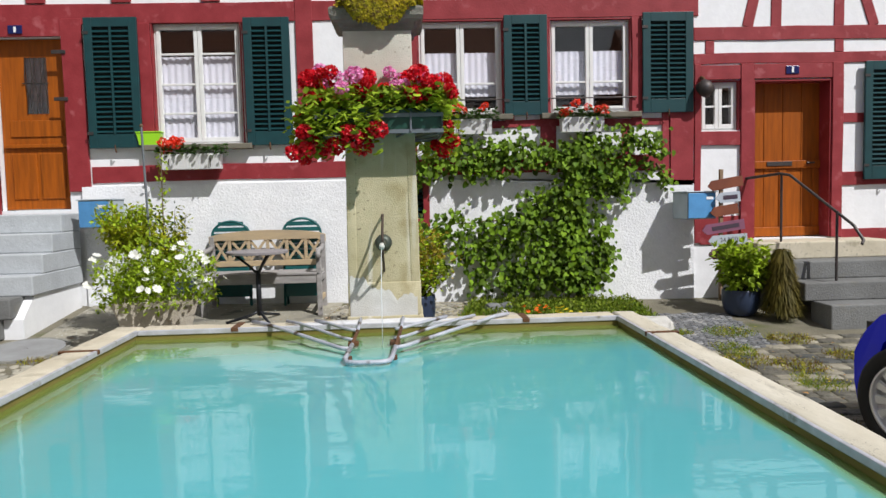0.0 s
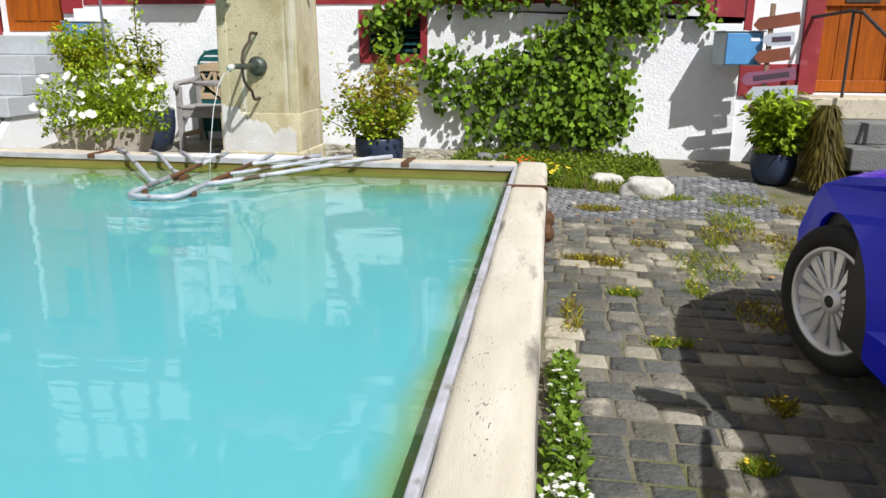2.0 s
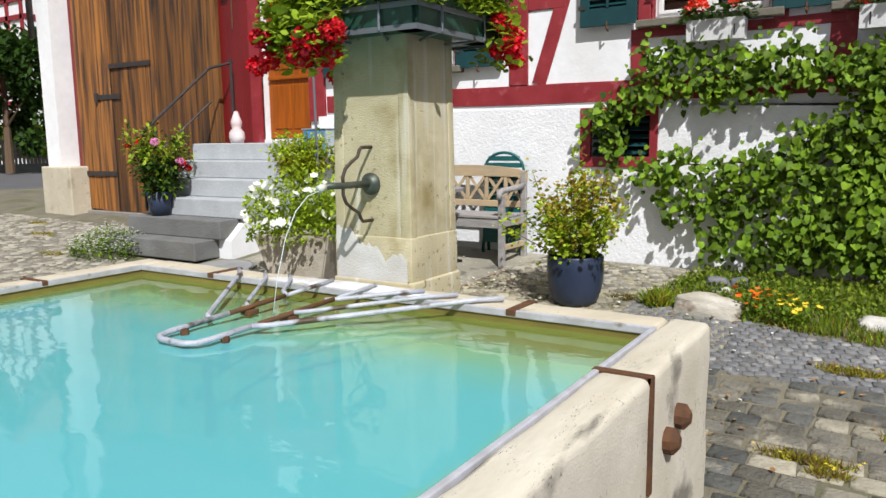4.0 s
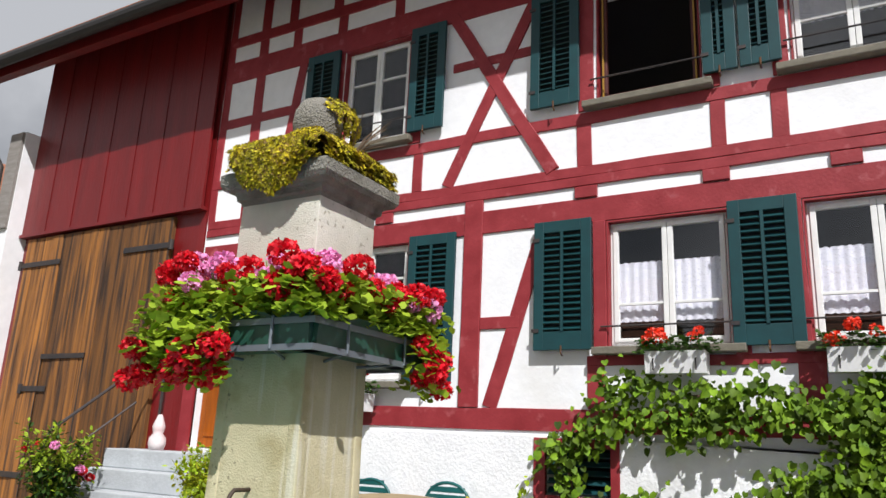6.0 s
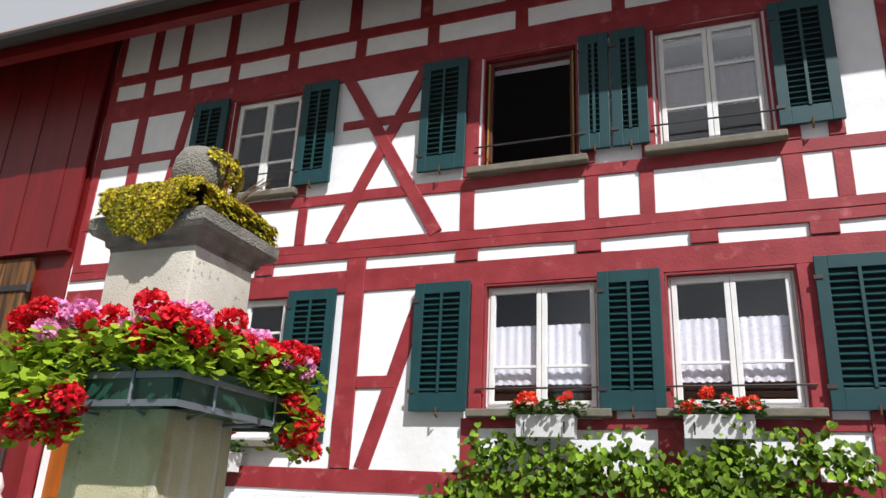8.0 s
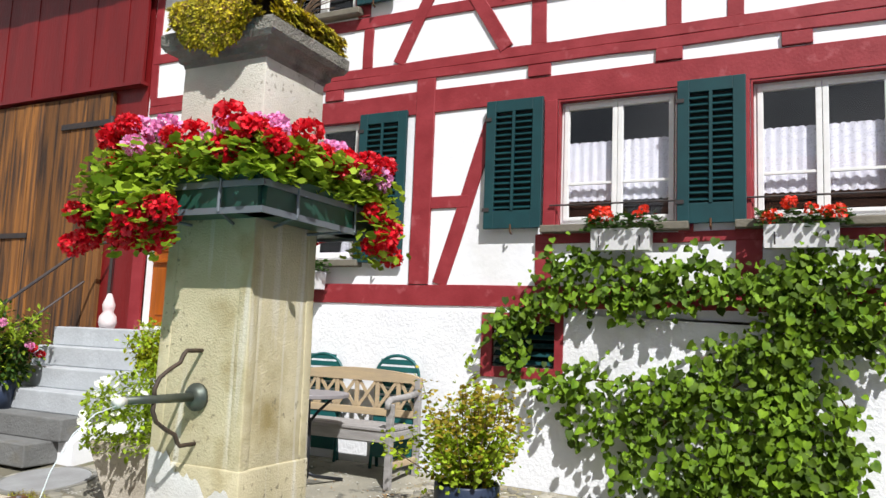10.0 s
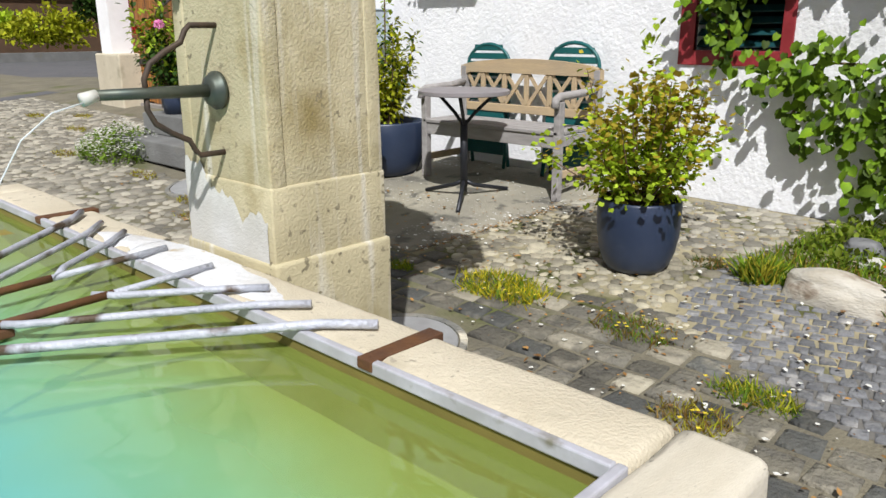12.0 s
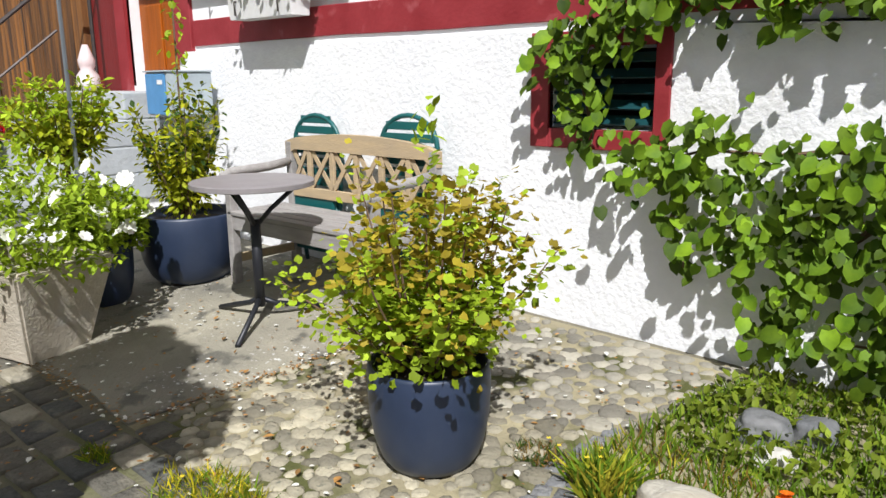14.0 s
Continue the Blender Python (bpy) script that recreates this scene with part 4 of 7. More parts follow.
bar([(-0.21, 4.62, GZ), (-0.21, 4.28, GZ)], ZINC)
bar([(-0.21, 4.28, GZ), (-0.22, 3.95, GZ)], RUST, 0.015)
bar([(0.06, 4.62, GZ), (0.05, 4.34, GZ)], ZINC)
bar([(0.05, 4.34, GZ), (0.02, 3.88, GZ)], RUST, 0.015)
bar([(-0.22, 3.95, GZ), (-0.235, 3.66, GZ), (-0.22, 3.60, GZ), (-0.17, 3.575, GZ), (-0.05, 3.575, GZ), (-0.01, 3.60, GZ), (0.005, 3.66, GZ), (0.02, 3.88, GZ)], ZINC, 0.017)
for s, cx in ((-1, -0.22), (1, 0.015)):
    bar([(-0.08 + s * 0.82, 4.64, GZ), (-0.08 + s * 0.72, 4.56, GZ), (cx + s * 0.06, 3.89, GZ), (cx, 3.85, GZ)], ZINC, 0.016)
    bar([(-0.08 + s * 0.60, 4.62, GZ), (-0.08 + s * 0.50, 4.53, GZ), (cx + s * 0.06, 4.11, GZ), (cx, 4.06, GZ)])
    bar([(-0.08 + s * 0.42, 4.62, GZ), (-0.08 + s * 0.34, 4.54, GZ), (cx + s * 0.06, 4.34, GZ), (cx, 4.30, GZ)])
    part("bracket", nbox(cx - 0.03, cx + 0.03, 4.04, 4.10, 0.775, 0.80, 0.005), RUST, grate)
    part("post", tube(bmesh.new(), [(cx, 3.72, 0.79), (cx, 3.72, 0.66)], 0.017, 8), RUST, grate)
part("post", tube(bmesh.new(), [(-0.10, 3.72, 0.66), (-0.10, 3.72, 0.1)], 0.02, 8), RUST, grate)
part("post_tie", tube(bmesh.new(), [(-0.22, 3.72, 0.67), (0.015, 3.72, 0.67)], 0.014, 8), RUST, grate)

# ---- pillar ----
PX, PY = -0.058, 4.99
LIME = mat("limed_stone", (0.58, 0.585, 0.57), 0.85, var=(0.46, 0.45, 0.40), scale=4, bump=0.25, bscale=120, spots=(0.45, 0.36, 0.14), spot_scale=5, spot_at=(0.6, 0.75))
CAPSTONE = mat("cap_stone", (0.17, 0.162, 0.135), 0.92, var=(0.30, 0.28, 0.235), scale=9, bump=0.9, bscale=110, spots=(0.10, 0.095, 0.08), spot_scale=5, spot_at=(0.55, 0.7))
pillar = thing("fountain_pillar", "weathered sandstone fountain pillar with a moulded cap", "pillar")


def taper(bm):
    for v in bm.verts:
        k = 1 - 0.075 * max(0, v.co.z - 0.9) / 1.8
        v.co.x, v.co.y = PX + (v.co.x - PX) * k, PY + (v.co.y - PY) * k
    return bm


W2 = 0.238
part("shaft", taper(rough_box(PX - W2 + 0.004, PX + W2 - 0.004, PY - W2 + 0.004, PY + W2 - 0.004, 1.04, 2.14, 0.006, 0.003, 0.12)), STONE, pillar, smooth=True)
part("upper_shaft", taper(rough_box(PX - W2, PX + W2, PY - W2, PY + W2, 2.142, 2.69, 0.006, 0.003, 0.12)), STONEPALE, pillar, "pale rain-washed upper shaft", smooth=True)
for sx in (-1, 1):
    for sy in (-1, 1):
        a = sorted((PX + sx * W2, PX + sx * (W2 - 0.062)))
        b = sorted((PY + sy * W2, PY + sy * (W2 - 0.062)))
        part("corner_fillet", taper(rough_box(*a, *b, 1.04, 2.14, 0.007, 0.0025, 0.15)), STONE, pillar, smooth=True)
part("lower_block", rough_box(PX - W2 - 0.002, PX + W2 + 0.002, PY - W2 - 0.002, PY + W2 + 0.002, 0.80, 1.055, 0.008, 0.003, 0.1), STONE, pillar, "flush lower block", smooth=True)
part("plinth", rough_box(PX - W2 - 0.014, PX + W2 + 0.014, PY - W2 - 0.010, PY + W2 + 0.014, 0.0, 0.835, 0.012, 0.004, 0.12), STONE, pillar, "projecting plinth", smooth=True)
bm = bmesh.new()
cols = []
for i in range(31):
    f = i / 30
    x = PX - W2 + 0.012 + (2 * W2 - 0.035) * f
    zt = 1.10 - 0.16 * f + 0.07 * noise.noise((x * 9, 0.4, 2)) + 0.03 * noise.noise((x * 37, 1.4, 2))
    cols.append([bm.verts.new((x, PY - W2 - (0.0055 if z < zt - 0.02 else 0.001), z)) for z in (0.83, 0.88, (0.88 + zt) / 2, zt - 0.03, zt)])
for q, w in zip(cols, cols[1:]):
    for k in range(4):
        bm.faces.new((q[k], w[k], w[k + 1], q[k + 1]))
part("lime_crust", bm, LIME, pillar, "ragged grey-white lime crust left by the water", smooth=True)
bm = bmesh.new()
prof = [(h, z - 0.022) for h, z in ((0.222, 2.70), (0.226, 2.715), (0.240, 2.722), (0.244, 2.745), (0.262, 2.757), (0.284, 2.763), (0.292, 2.775), (0.299, 2.785), (0.301, 2.832), (0.285, 2.845), (0.22, 2.86))]
rings = [[bm.verts.new((PX + sx * h, PY + sy * h, z)) for sx, sy in ((-1, -1), (1, -1), (1, 1), (-1, 1))] for h, z in prof]
for q, w in zip(rings, rings[1:]):
    for k in range(4):
        bm.faces.new((q[k], q[(k + 1) % 4], w[(k + 1) % 4], w[k]))
bm.faces.new(rings[-1])
bm.faces.new(rings[0][::-1])
part("cap", bm, CAPSTONE, pillar, "dark weathered moulded cap")
bm = lathe(bmesh.new(), [(0.06, 2.84), (0.07, 2.96), (0.085, 3.01), (0.110, 3.05), (0.124, 3.11), (0.118, 3.17), (0.09, 3.215), (0.04, 3.235)], 24, Matrix.Translation((PX, PY, 0)))
for v in bm.verts:
    v.co += Vector((1, 1, 1)) * 0.008 * noise.noise(v.co * 14)
part("finial", bm, CAPSTONE, pillar, "rounded stone finial", smooth=True)
# the pillar is a little shallower than it is wide
for ob in pillar.children:
    for v in ob.data.vertices:
        v.co.y = PY - W2 + (v.co.y - PY + W2) * 0.895

BRONZE = mat("bronze", (0.055, 0.075, 0.07), 0.5, 0.6, var=(0.12, 0.13, 0.10), scale=18)
spout = thing("water_spout", "bronze water spout with wrought iron stays", "spout")
SX, SY2, SZ2 = -0.055, PY - W2 - 0.002, 1.315
part("pipe", tube(bmesh.new(), [(SX, SY2, SZ2), (SX, SY2 - 0.18, SZ2 + 0.003), (SX, SY2 - 0.355, SZ2 + 0.006)], 0.019, 12, 0.014), BRONZE, spout, smooth=True)
part("tip", tube(bmesh.new(), [(SX, SY2 - 0.345, SZ2 + 0.006), (SX, SY2 - 0.385, SZ2 - 0.004)], 0.016, 10, 0.018), mat("tip_lime", (0.55, 0.55, 0.5), 0.6), spout, "limed spout tip", smooth=True)
part("rosette", lathe(bmesh.new(), [(0.055, 0), (0.055, 0.012), (0.045, 0.018), (0.042, 0.03), (0.026, 0.036)], 24, Matrix.Translation((SX, SY2 + 0.004, SZ2)) @ Matrix.Rotation(radians(90), 4, "X")), BRONZE, spout, smooth=True)
for s in (1, -1):
    pts = [(SX, SY2 + 0.02, SZ2 + s * 0.18), (SX, SY2 - 0.07, SZ2 + s * 0.18), (SX, SY2 - 0.085, SZ2 + s * 0.165), (SX, SY2 - 0.10, SZ2 + s * 0.135),
           (SX, SY2 - 0.15, SZ2 + s * 0.11), (SX, SY2 - 0.195, SZ2 + s * 0.08), (SX, SY2 - 0.215, SZ2 + s * 0.04), (SX, SY2 - 0.213, SZ2)]
    part("stay", tube(bmesh.new(), pts, 0.0085, 8), mat("stay_iron", (0.045, 0.036, 0.030), 0.7, 0.3, var=(0.09, 0.06, 0.04), scale=20), spout, "wrought iron stay", smooth=True)
part("water_jet", tube(bmesh.new(), [(SX, SY2 - 0.38, SZ2 - 0.01), (SX, SY2 - 0.46, SZ2 - 0.03), (SX, SY2 - 0.54, SZ2 - 0.09), (SX, SY2 - 0.61, SZ2 - 0.20), (SX, SY2 - 0.67, SZ2 - 0.37), (SX, SY2 - 0.71, WATER)], 0.0022, 8, 0.0018),
     mat("falling_water", (0.86, 0.90, 0.92), 0.08, sub=0.5), spout, "thin white jet of water", smooth=True)

# ---- plants: helpers ----
def leaf_mat(name, a, b, island=0.35, sub=0.35, rough=0.5):
    return mat(name, a, 0.62, var=b, scale=9, island=island, sub=sub, spec=0.25)


SHAPES = {
    "oval": ([(0, 0, 0), (0.24, 0.3, 0.05), (0.26, 0.6, 0.05), (0, 1, -0.05), (-0.26, 0.6, 0.05), (-0.24, 0.3, 0.05), (0, 0.5, -0.02)],
             [(0, 1, 6), (1, 2, 6), (2, 3, 6), (3, 4, 6), (4, 5, 6), (5, 0, 6)]),
    "heart": ([(0, 0.06, -0.04), (0.30, -0.04, 0.02), (0.47, 0.32, 0.05), (0.37, 0.68, -0.02), (0, 1.0, -0.26), (-0.37, 0.68, -0.02), (-0.47, 0.32, 0.05), (-0.30, -0.04, 0.02), (0, 0.45, -0.10)],
              [(0, 1, 8), (1, 2, 8), (2, 3, 8), (3, 4, 8), (4, 5, 8), (5, 6, 8), (6, 7, 8), (7, 0, 8)]),
    "round": ([(0, 0.05, 0), (0.42, 0.0, 0.05), (0.55, 0.45, -0.03), (0.30, 0.85, 0.05), (0, 0.78, -0.02), (-0.30, 0.85, 0.05), (-0.55, 0.45, -0.03), (-0.42, 0.0, 0.05), (0, 0.42, 0.06)],
              [(0, 1, 8), (1, 2, 8), (2, 3, 8), (3, 4, 8), (4, 5, 8), (5, 6, 8), (6, 7, 8), (7, 0, 8)]),
    "blade": ([(-0.05, 0, 0), (0.05, 0, 0), (0.04, 0.5, 0.06), (0, 1, 0.22), (-0.04, 0.5, 0.06)], [(0, 1, 2, 4), (4, 2, 3)]),
    "petal": ([(0, 0, 0), (0.36, 0.45, 0.08), (0.28, 0.95, 0.0), (-0.28, 0.95, 0.0), (-0.36, 0.45, 0.08)], [(0, 1, 2, 3, 4)]),
}


def leaves(name, spots, material, shape, parent=None, rs=None, **tags):
    """Many small leaves in one mesh: spots are (place, direction of the tip, up side, size)."""
    vs, fs = [], []
    base, faces = SHAPES[shape]
    for p, d, u, s in spots:
        d = Vector(d).normalized()
        x = d.cross(Vector(u))
        if x.length < 1e-3:
            x = d.cross(Vector((0.3, 0.9, 0.2)))
        x.normalize()
        z = x.cross(d)
        k = len(vs)
        for a, b, c in base:
            vs.append(Vector(p) + s * (a * x + b * d + c * z))
        fs.extend([tuple(k + i for i in f) for f in faces])
    me = bpy.data.meshes.new(name)
    me.from_pydata(vs, [], fs)
    me.materials.append(material)
    me.polygons.foreach_set("use_smooth", [True] * len(me.polygons))
    ob = new(name, me)
    ob.parent = parent
    return tagged(ob, **tags)


def rnd_dir(r, up=0.0):
    while True:
        v = Vector((r.uniform(-1, 1), r.uniform(-1, 1), r.uniform(-1, 1)))
        if 0.1 < v.length < 1:
            v.normalize()
            v.z += up
            return v.normalized()


VINE_LEAF = leaf_mat("vine_leaf", (0.18, 0.29, 0.013), (0.045, 0.105, 0.007), island=0.65, sub=0.26)
GERAN_LEAF = leaf_mat("geranium_leaf", (0.37, 0.48, 0.034), (0.17, 0.27, 0.018), island=0.5)
SHRUB_LEAF = leaf_mat("shrub_leaf", (0.40, 0.54, 0.030), (0.25, 0.36, 0.018), island=0.45)
SHRUB_BROWN = leaf_mat("shrub_bronze_leaf", (0.33, 0.235, 0.025), (0.40, 0.34, 0.03))
DARKLEAF = leaf_mat("dark_leaf", (0.05, 0.11, 0.013), (0.025, 0.06, 0.01))
YELLOWLEAF = leaf_mat("golden_leaf", (0.50, 0.48, 0.02), (0.22, 0.30, 0.015))
GRASSM = leaf_mat("grass_blade", (0.33, 0.40, 0.022), (0.40, 0.32, 0.035), island=0.45)
LAWNM = leaf_mat("lawn_leaf", (0.17, 0.28, 0.02), (0.10, 0.18, 0.014))
STRAWM = leaf_mat("straw_blade", (0.16, 0.12, 0.022), (0.085, 0.08, 0.014))
MOSSM = leaf_mat("sedum_rosette", (0.54, 0.41, 0.014), (0.27, 0.26, 0.012), island=0.6, sub=0.1)
MOSSBROWN = leaf_mat("sedum_brown", (0.20, 0.11, 0.02), (0.12, 0.09, 0.02), sub=0.1)
RED = mat("red_petal", (0.80, 0.006, 0.022), 0.5, var=(0.62, 0.003, 0.014), scale=30, island=0.2, sub=0.3)
PINK = mat("pink_petal", (0.88, 0.24, 0.56), 0.5, var=(0.92, 0.46, 0.74), scale=30, island=0.15, sub=0.25)
ORANGERED = mat("scarlet_petal", (0.88, 0.05, 0.008), 0.5, var=(0.75, 0.03, 0.006), scale=30, island=0.2, sub=0.2)
ORANGE = mat("orange_petal", (0.80, 0.16, 0.008), 0.5, island=0.15, sub=0.2)
YELLOW = mat("yellow_petal", (0.80, 0.62, 0.04), 0.5, island=0.15, sub=0.2)
WHITEP = mat("white_petal", (0.82, 0.82, 0.76), 0.5, island=0.08, sub=0.25)
TWIG = mat("twig", (0.16, 0.10, 0.055), 0.85, var=(0.10, 0.065, 0.04), scale=30)


def flower_mesh(name, m, r, n, flat=0.7, size=0.03, seed=1):
    rr = random.Random(seed)
    vs, fs = [], []
    base, faces = SHAPES["petal"]
    for i in range(n):
        d = rnd_dir(rr, 0.25)
        p = Vector((d.x, d.y, d.z * flat)) * r * rr.uniform(0.7, 1.0)
        t = (d + 0.9 * rnd_dir(rr)).normalized()
        x = t.cross(d)
        if x.length < 1e-3:
            continue
        x.normalize()
        z = x.cross(t)
        k = len(vs)
        for a, b, c in base:
            vs.append(p + size * (a * x + b * t + c * z))
        fs.extend([tuple(k + q for q in f) for f in faces])
    me = bpy.data.meshes.new(name)
    me.from_pydata(vs, [], fs)
    me.materials.append(m)
    return me


def put_flower(me, p, parent, s=1.0, r=random, label=""):
    ob = new("flower", me)
    ob.parent = parent
    ob.location, ob.rotation_euler = p, (r.uniform(-0.4, 0.4), r.uniform(-0.4, 0.4), r.uniform(0, 6))
    ob.scale = (s, s, s)
    return tagged(ob, label)


RED_HEAD = flower_mesh("red_head", RED, 0.05, 190, 0.8, 0.026)
PINK_HEAD = flower_mesh("pink_head", PINK, 0.05, 190, 0.8, 0.026, 2)
SCARLET_HEAD = flower_mesh("scarlet_head", ORANGERED, 0.042, 60, 0.7, 0.024, 3)


def flat_flower(name, m, size, n=6, seed=4):
    vs, fs = [], []
    base, faces = SHAPES["petal"]
    for i in range(n):
        t = 2 * math.pi * i / n
        q = Matrix.Rotation(t, 3, "Z") @ Matrix.Rotation(radians(25), 3, "X")
        k = len(vs)
        vs.extend([size * (q @ Vector(v)) for v in base])
        fs.extend([tuple(k + j for j in f) for f in faces])
    me = bpy.data.meshes.new(name)
    me.from_pydata(vs, [], fs)
    me.materials.append(m)
    return me


WHITE_FLOWER = flat_flower("white_flower", WHITEP, 0.042)
ORANGE_FLOWER = flat_flower("orange_flower", ORANGE, 0.023, 8)
YELLOW_FLOWER = flat_flower("yellow_flower", YELLOW, 0.023, 5)

# ---- geraniums round the pillar ----
BOXGREEN = mat("trough_green", (0.012, 0.055, 0.040), 0.4, var=(0.02, 0.075, 0.05), scale=10)
GREYIRON = mat("grey_iron", (0.16, 0.18, 0.20), 0.5, 0.4)
RH, RZ0 = 0.405, 2.02
ring = thing("trough_ring", "square grey iron frame carrying troughs round the pillar", "frame", (PX, PY, RZ0))
for z in (0.0, 0.10):
    for a in ((-RH, RH, -RH, -RH + 0.008), (-RH, RH, RH - 0.008, RH), (-RH, -RH + 0.008, -RH + 0.009, RH - 0.009), (RH - 0.008, RH, -RH + 0.009, RH - 0.009)):
        part("band", nbox(*a, z - 0.012, z + 0.012), GREYIRON, ring)
for s in ((0.2, -RH), (-0.2, -RH), (RH, 0.2), (RH, -0.2), (-RH, 0.1)):
    part("strap", tube(bmesh.new(), [(s[0], s[1], 0.12), (s[0] * 1.005, s[1] * 1.01, 0.0), (s[0] * 0.55, s[1] * 0.55, -0.02)], 0.007, 6), GREYIRON, ring)
for ang in (0, 90, 180, 270):
    th = thing("flower_trough", "dark green plastic trough of red and pink geraniums", "flower box", (PX, PY, RZ0), ang, "troughs round the pillar")
    bm = bmesh.new()
    prism(bm, [(-0.23, 0.0), (-0.39, 0.0), (-0.398, 0.13), (-0.402, 0.145), (-0.25, 0.145)], "x", -0.37, 0.37)
    part("box", bm, BOXGREEN, th)
    rg = random.Random(ang + 5)
    sp = []
    for i in range(1300):
        x = rg.uniform(-0.44, 0.44)
        out = abs(rg.gauss(0, 0.07))
        side = {0: x < 0.02, 90: x > 0.20, 180: abs(x) > 0.2, 270: True}[ang]
        hang = side and rg.random() < (0.62 if ang in (0, 270) else 0.3)
        y = -0.405 - out * 0.9 if hang else -0.33 - out * 0.8 + rg.uniform(-0.05, 0.10)
        z = 0.15 + rg.uniform(-0.03, 0.135) - (rg.uniform(0.04, 0.27) if hang else 0)
        d = Vector((rg.uniform(-0.6, 0.6), -0.7 + rg.uniform(-0.3, 0.4), rg.uniform(-0.5, 0.5)))
        sp.append(((x, y, z), d, (rg.uniform(-0.6, 0.6), rg.uniform(-1.2, 0.1), 0.8), rg.uniform(0.028, 0.052)))
    leaves("foliage", sp, GERAN_LEAF, "round", th, kind="stuff")
    bm = bmesh.new()
    for i in range(12):
        x = rg.uniform(-0.4, 0.4)
        tube(bm, [(x, -0.31, 0.12), (x * 1.05, -0.36, 0.25), (x * 1.08, -0.40, 0.34)], 0.003, 4)
    tagged(part("stems", bm, GERAN_LEAF, th), kind="stuff")
    heads = 38 if ang in (0, 270) else 32
    for i in range(heads):
        x = rg.uniform(-0.46, 0.46)
        low = rg.random() < (0.26 if ang in (0, 270) else 0.2)
        if low and ((ang == 0 and x > 0) or (ang == 90 and x < 0.2)):
            x = -abs(x) if ang == 0 else rg.uniform(0.25, 0.46)
        p = (x, -0.40 - rg.uniform(0, 0.12), rg.uniform(-0.10, 0.15)) if low else (x, -0.30 - rg.uniform(-0.06, 0.14), rg.uniform(0.22, 0.37))
        pink = (not low) and rg.random() < 0.42
        if pink:
            p = (p[0], p[1] + 0.03, p[2] + 0.025)
        put_flower(PINK_HEAD if pink else RED_HEAD, p, th, rg.uniform(0.6, 1.05), rg, "pink flower head" if pink else "red flower head")
    if ang == 270:
        for i in range(6):
            put_flower(RED_HEAD, (rg.uniform(-0.45, 0.45), -0.40 - rg.uniform(0, 0.16), rg.uniform(-0.20, 0.12)), th, rg.uniform(0.8, 1.1), rg, "red flower head")

# succulents on the cap
moss = thing("cap_succulents", "cushion of yellow-green houseleeks on the pillar cap", "plant", (PX, PY - 0.025, 2.825))
rg = random.Random(8)
def cushion_z(x, y):
    """Height of the cushion over the cap: domed, and heaped against the finial."""
    q = max(abs(x), abs(y)) / 0.295
    return 0.205 * max(0.0, 1 - q ** 2.2) ** 0.7 + 0.024 * noise.noise((x * 8, y * 8, 3))


bm = bmesh.new()
n, rings = 36, []
for j in range(9):
    f = 1 - j / 9
    row = []
    for k in range(n):
        a = 2 * math.pi * k / n
        m_ = 0.262 * f / max(abs(math.cos(a)), abs(math.sin(a))) ** 0.75
        x, y = m_ * math.cos(a), m_ * math.sin(a)
        row.append(bm.verts.new((x, y, cushion_z(x, y) - 0.008)))
    rings.append(row)
for q, w in zip(rings, rings[1:]):
    for k in range(n):
        bm.faces.new((q[k], q[(k + 1) % n], w[(k + 1) % n], w[k]))
bm.faces.new(rings[-1])
part("cushion", bm, MOSSBROWN, moss, smooth=True)


def rosette(p, up, size):
    t0 = rg.uniform(0, 6.28)
    e = up.cross(Vector((0.3, 0.5, 0.8))).normalized()
    g_ = up.cross(e)
    for k in range(8):
        t = t0 + k * 0.785
        d = (e * math.cos(t) + g_ * math.sin(t) + up * (0.25 if k % 2 else 0.8)).normalized()
        (spb if rg.random() < 0.24 else sp).append((p, d, up, size * (1.0 if k % 2 else 0.75)))


sp, spb = [], []
for i in range(2300):
    x, y = rg.uniform(-0.28, 0.28), rg.uniform(-0.28, 0.28)
    if x * x + y * y > 0.335 ** 2 or x < -0.25:
        continue
    h = cushion_z(x, y)
    up = Vector((cushion_z(x - 0.015, y) - cushion_z(x + 0.015, y), cushion_z(x, y - 0.015) - cushion_z(x, y + 0.015), 0.03)).normalized()
    rosette(Vector((x, y, h + rg.uniform(-0.004, 0.008))), up, rg.uniform(0.015, 0.028))
for i in range(900):
    t, q = rg.uniform(-0.25, 0.25), rg.randrange(3)
    o = Matrix.Rotation(q * math.pi / 2, 3, "Z")
    rosette(o @ Vector((t, -0.262 - rg.uniform(0, 0.03), rg.uniform(-0.005, 0.085))), (o @ Vector((rg.uniform(-0.3, 0.3), -0.8, 0.6))).normalized(), rg.uniform(0.015, 0.027))
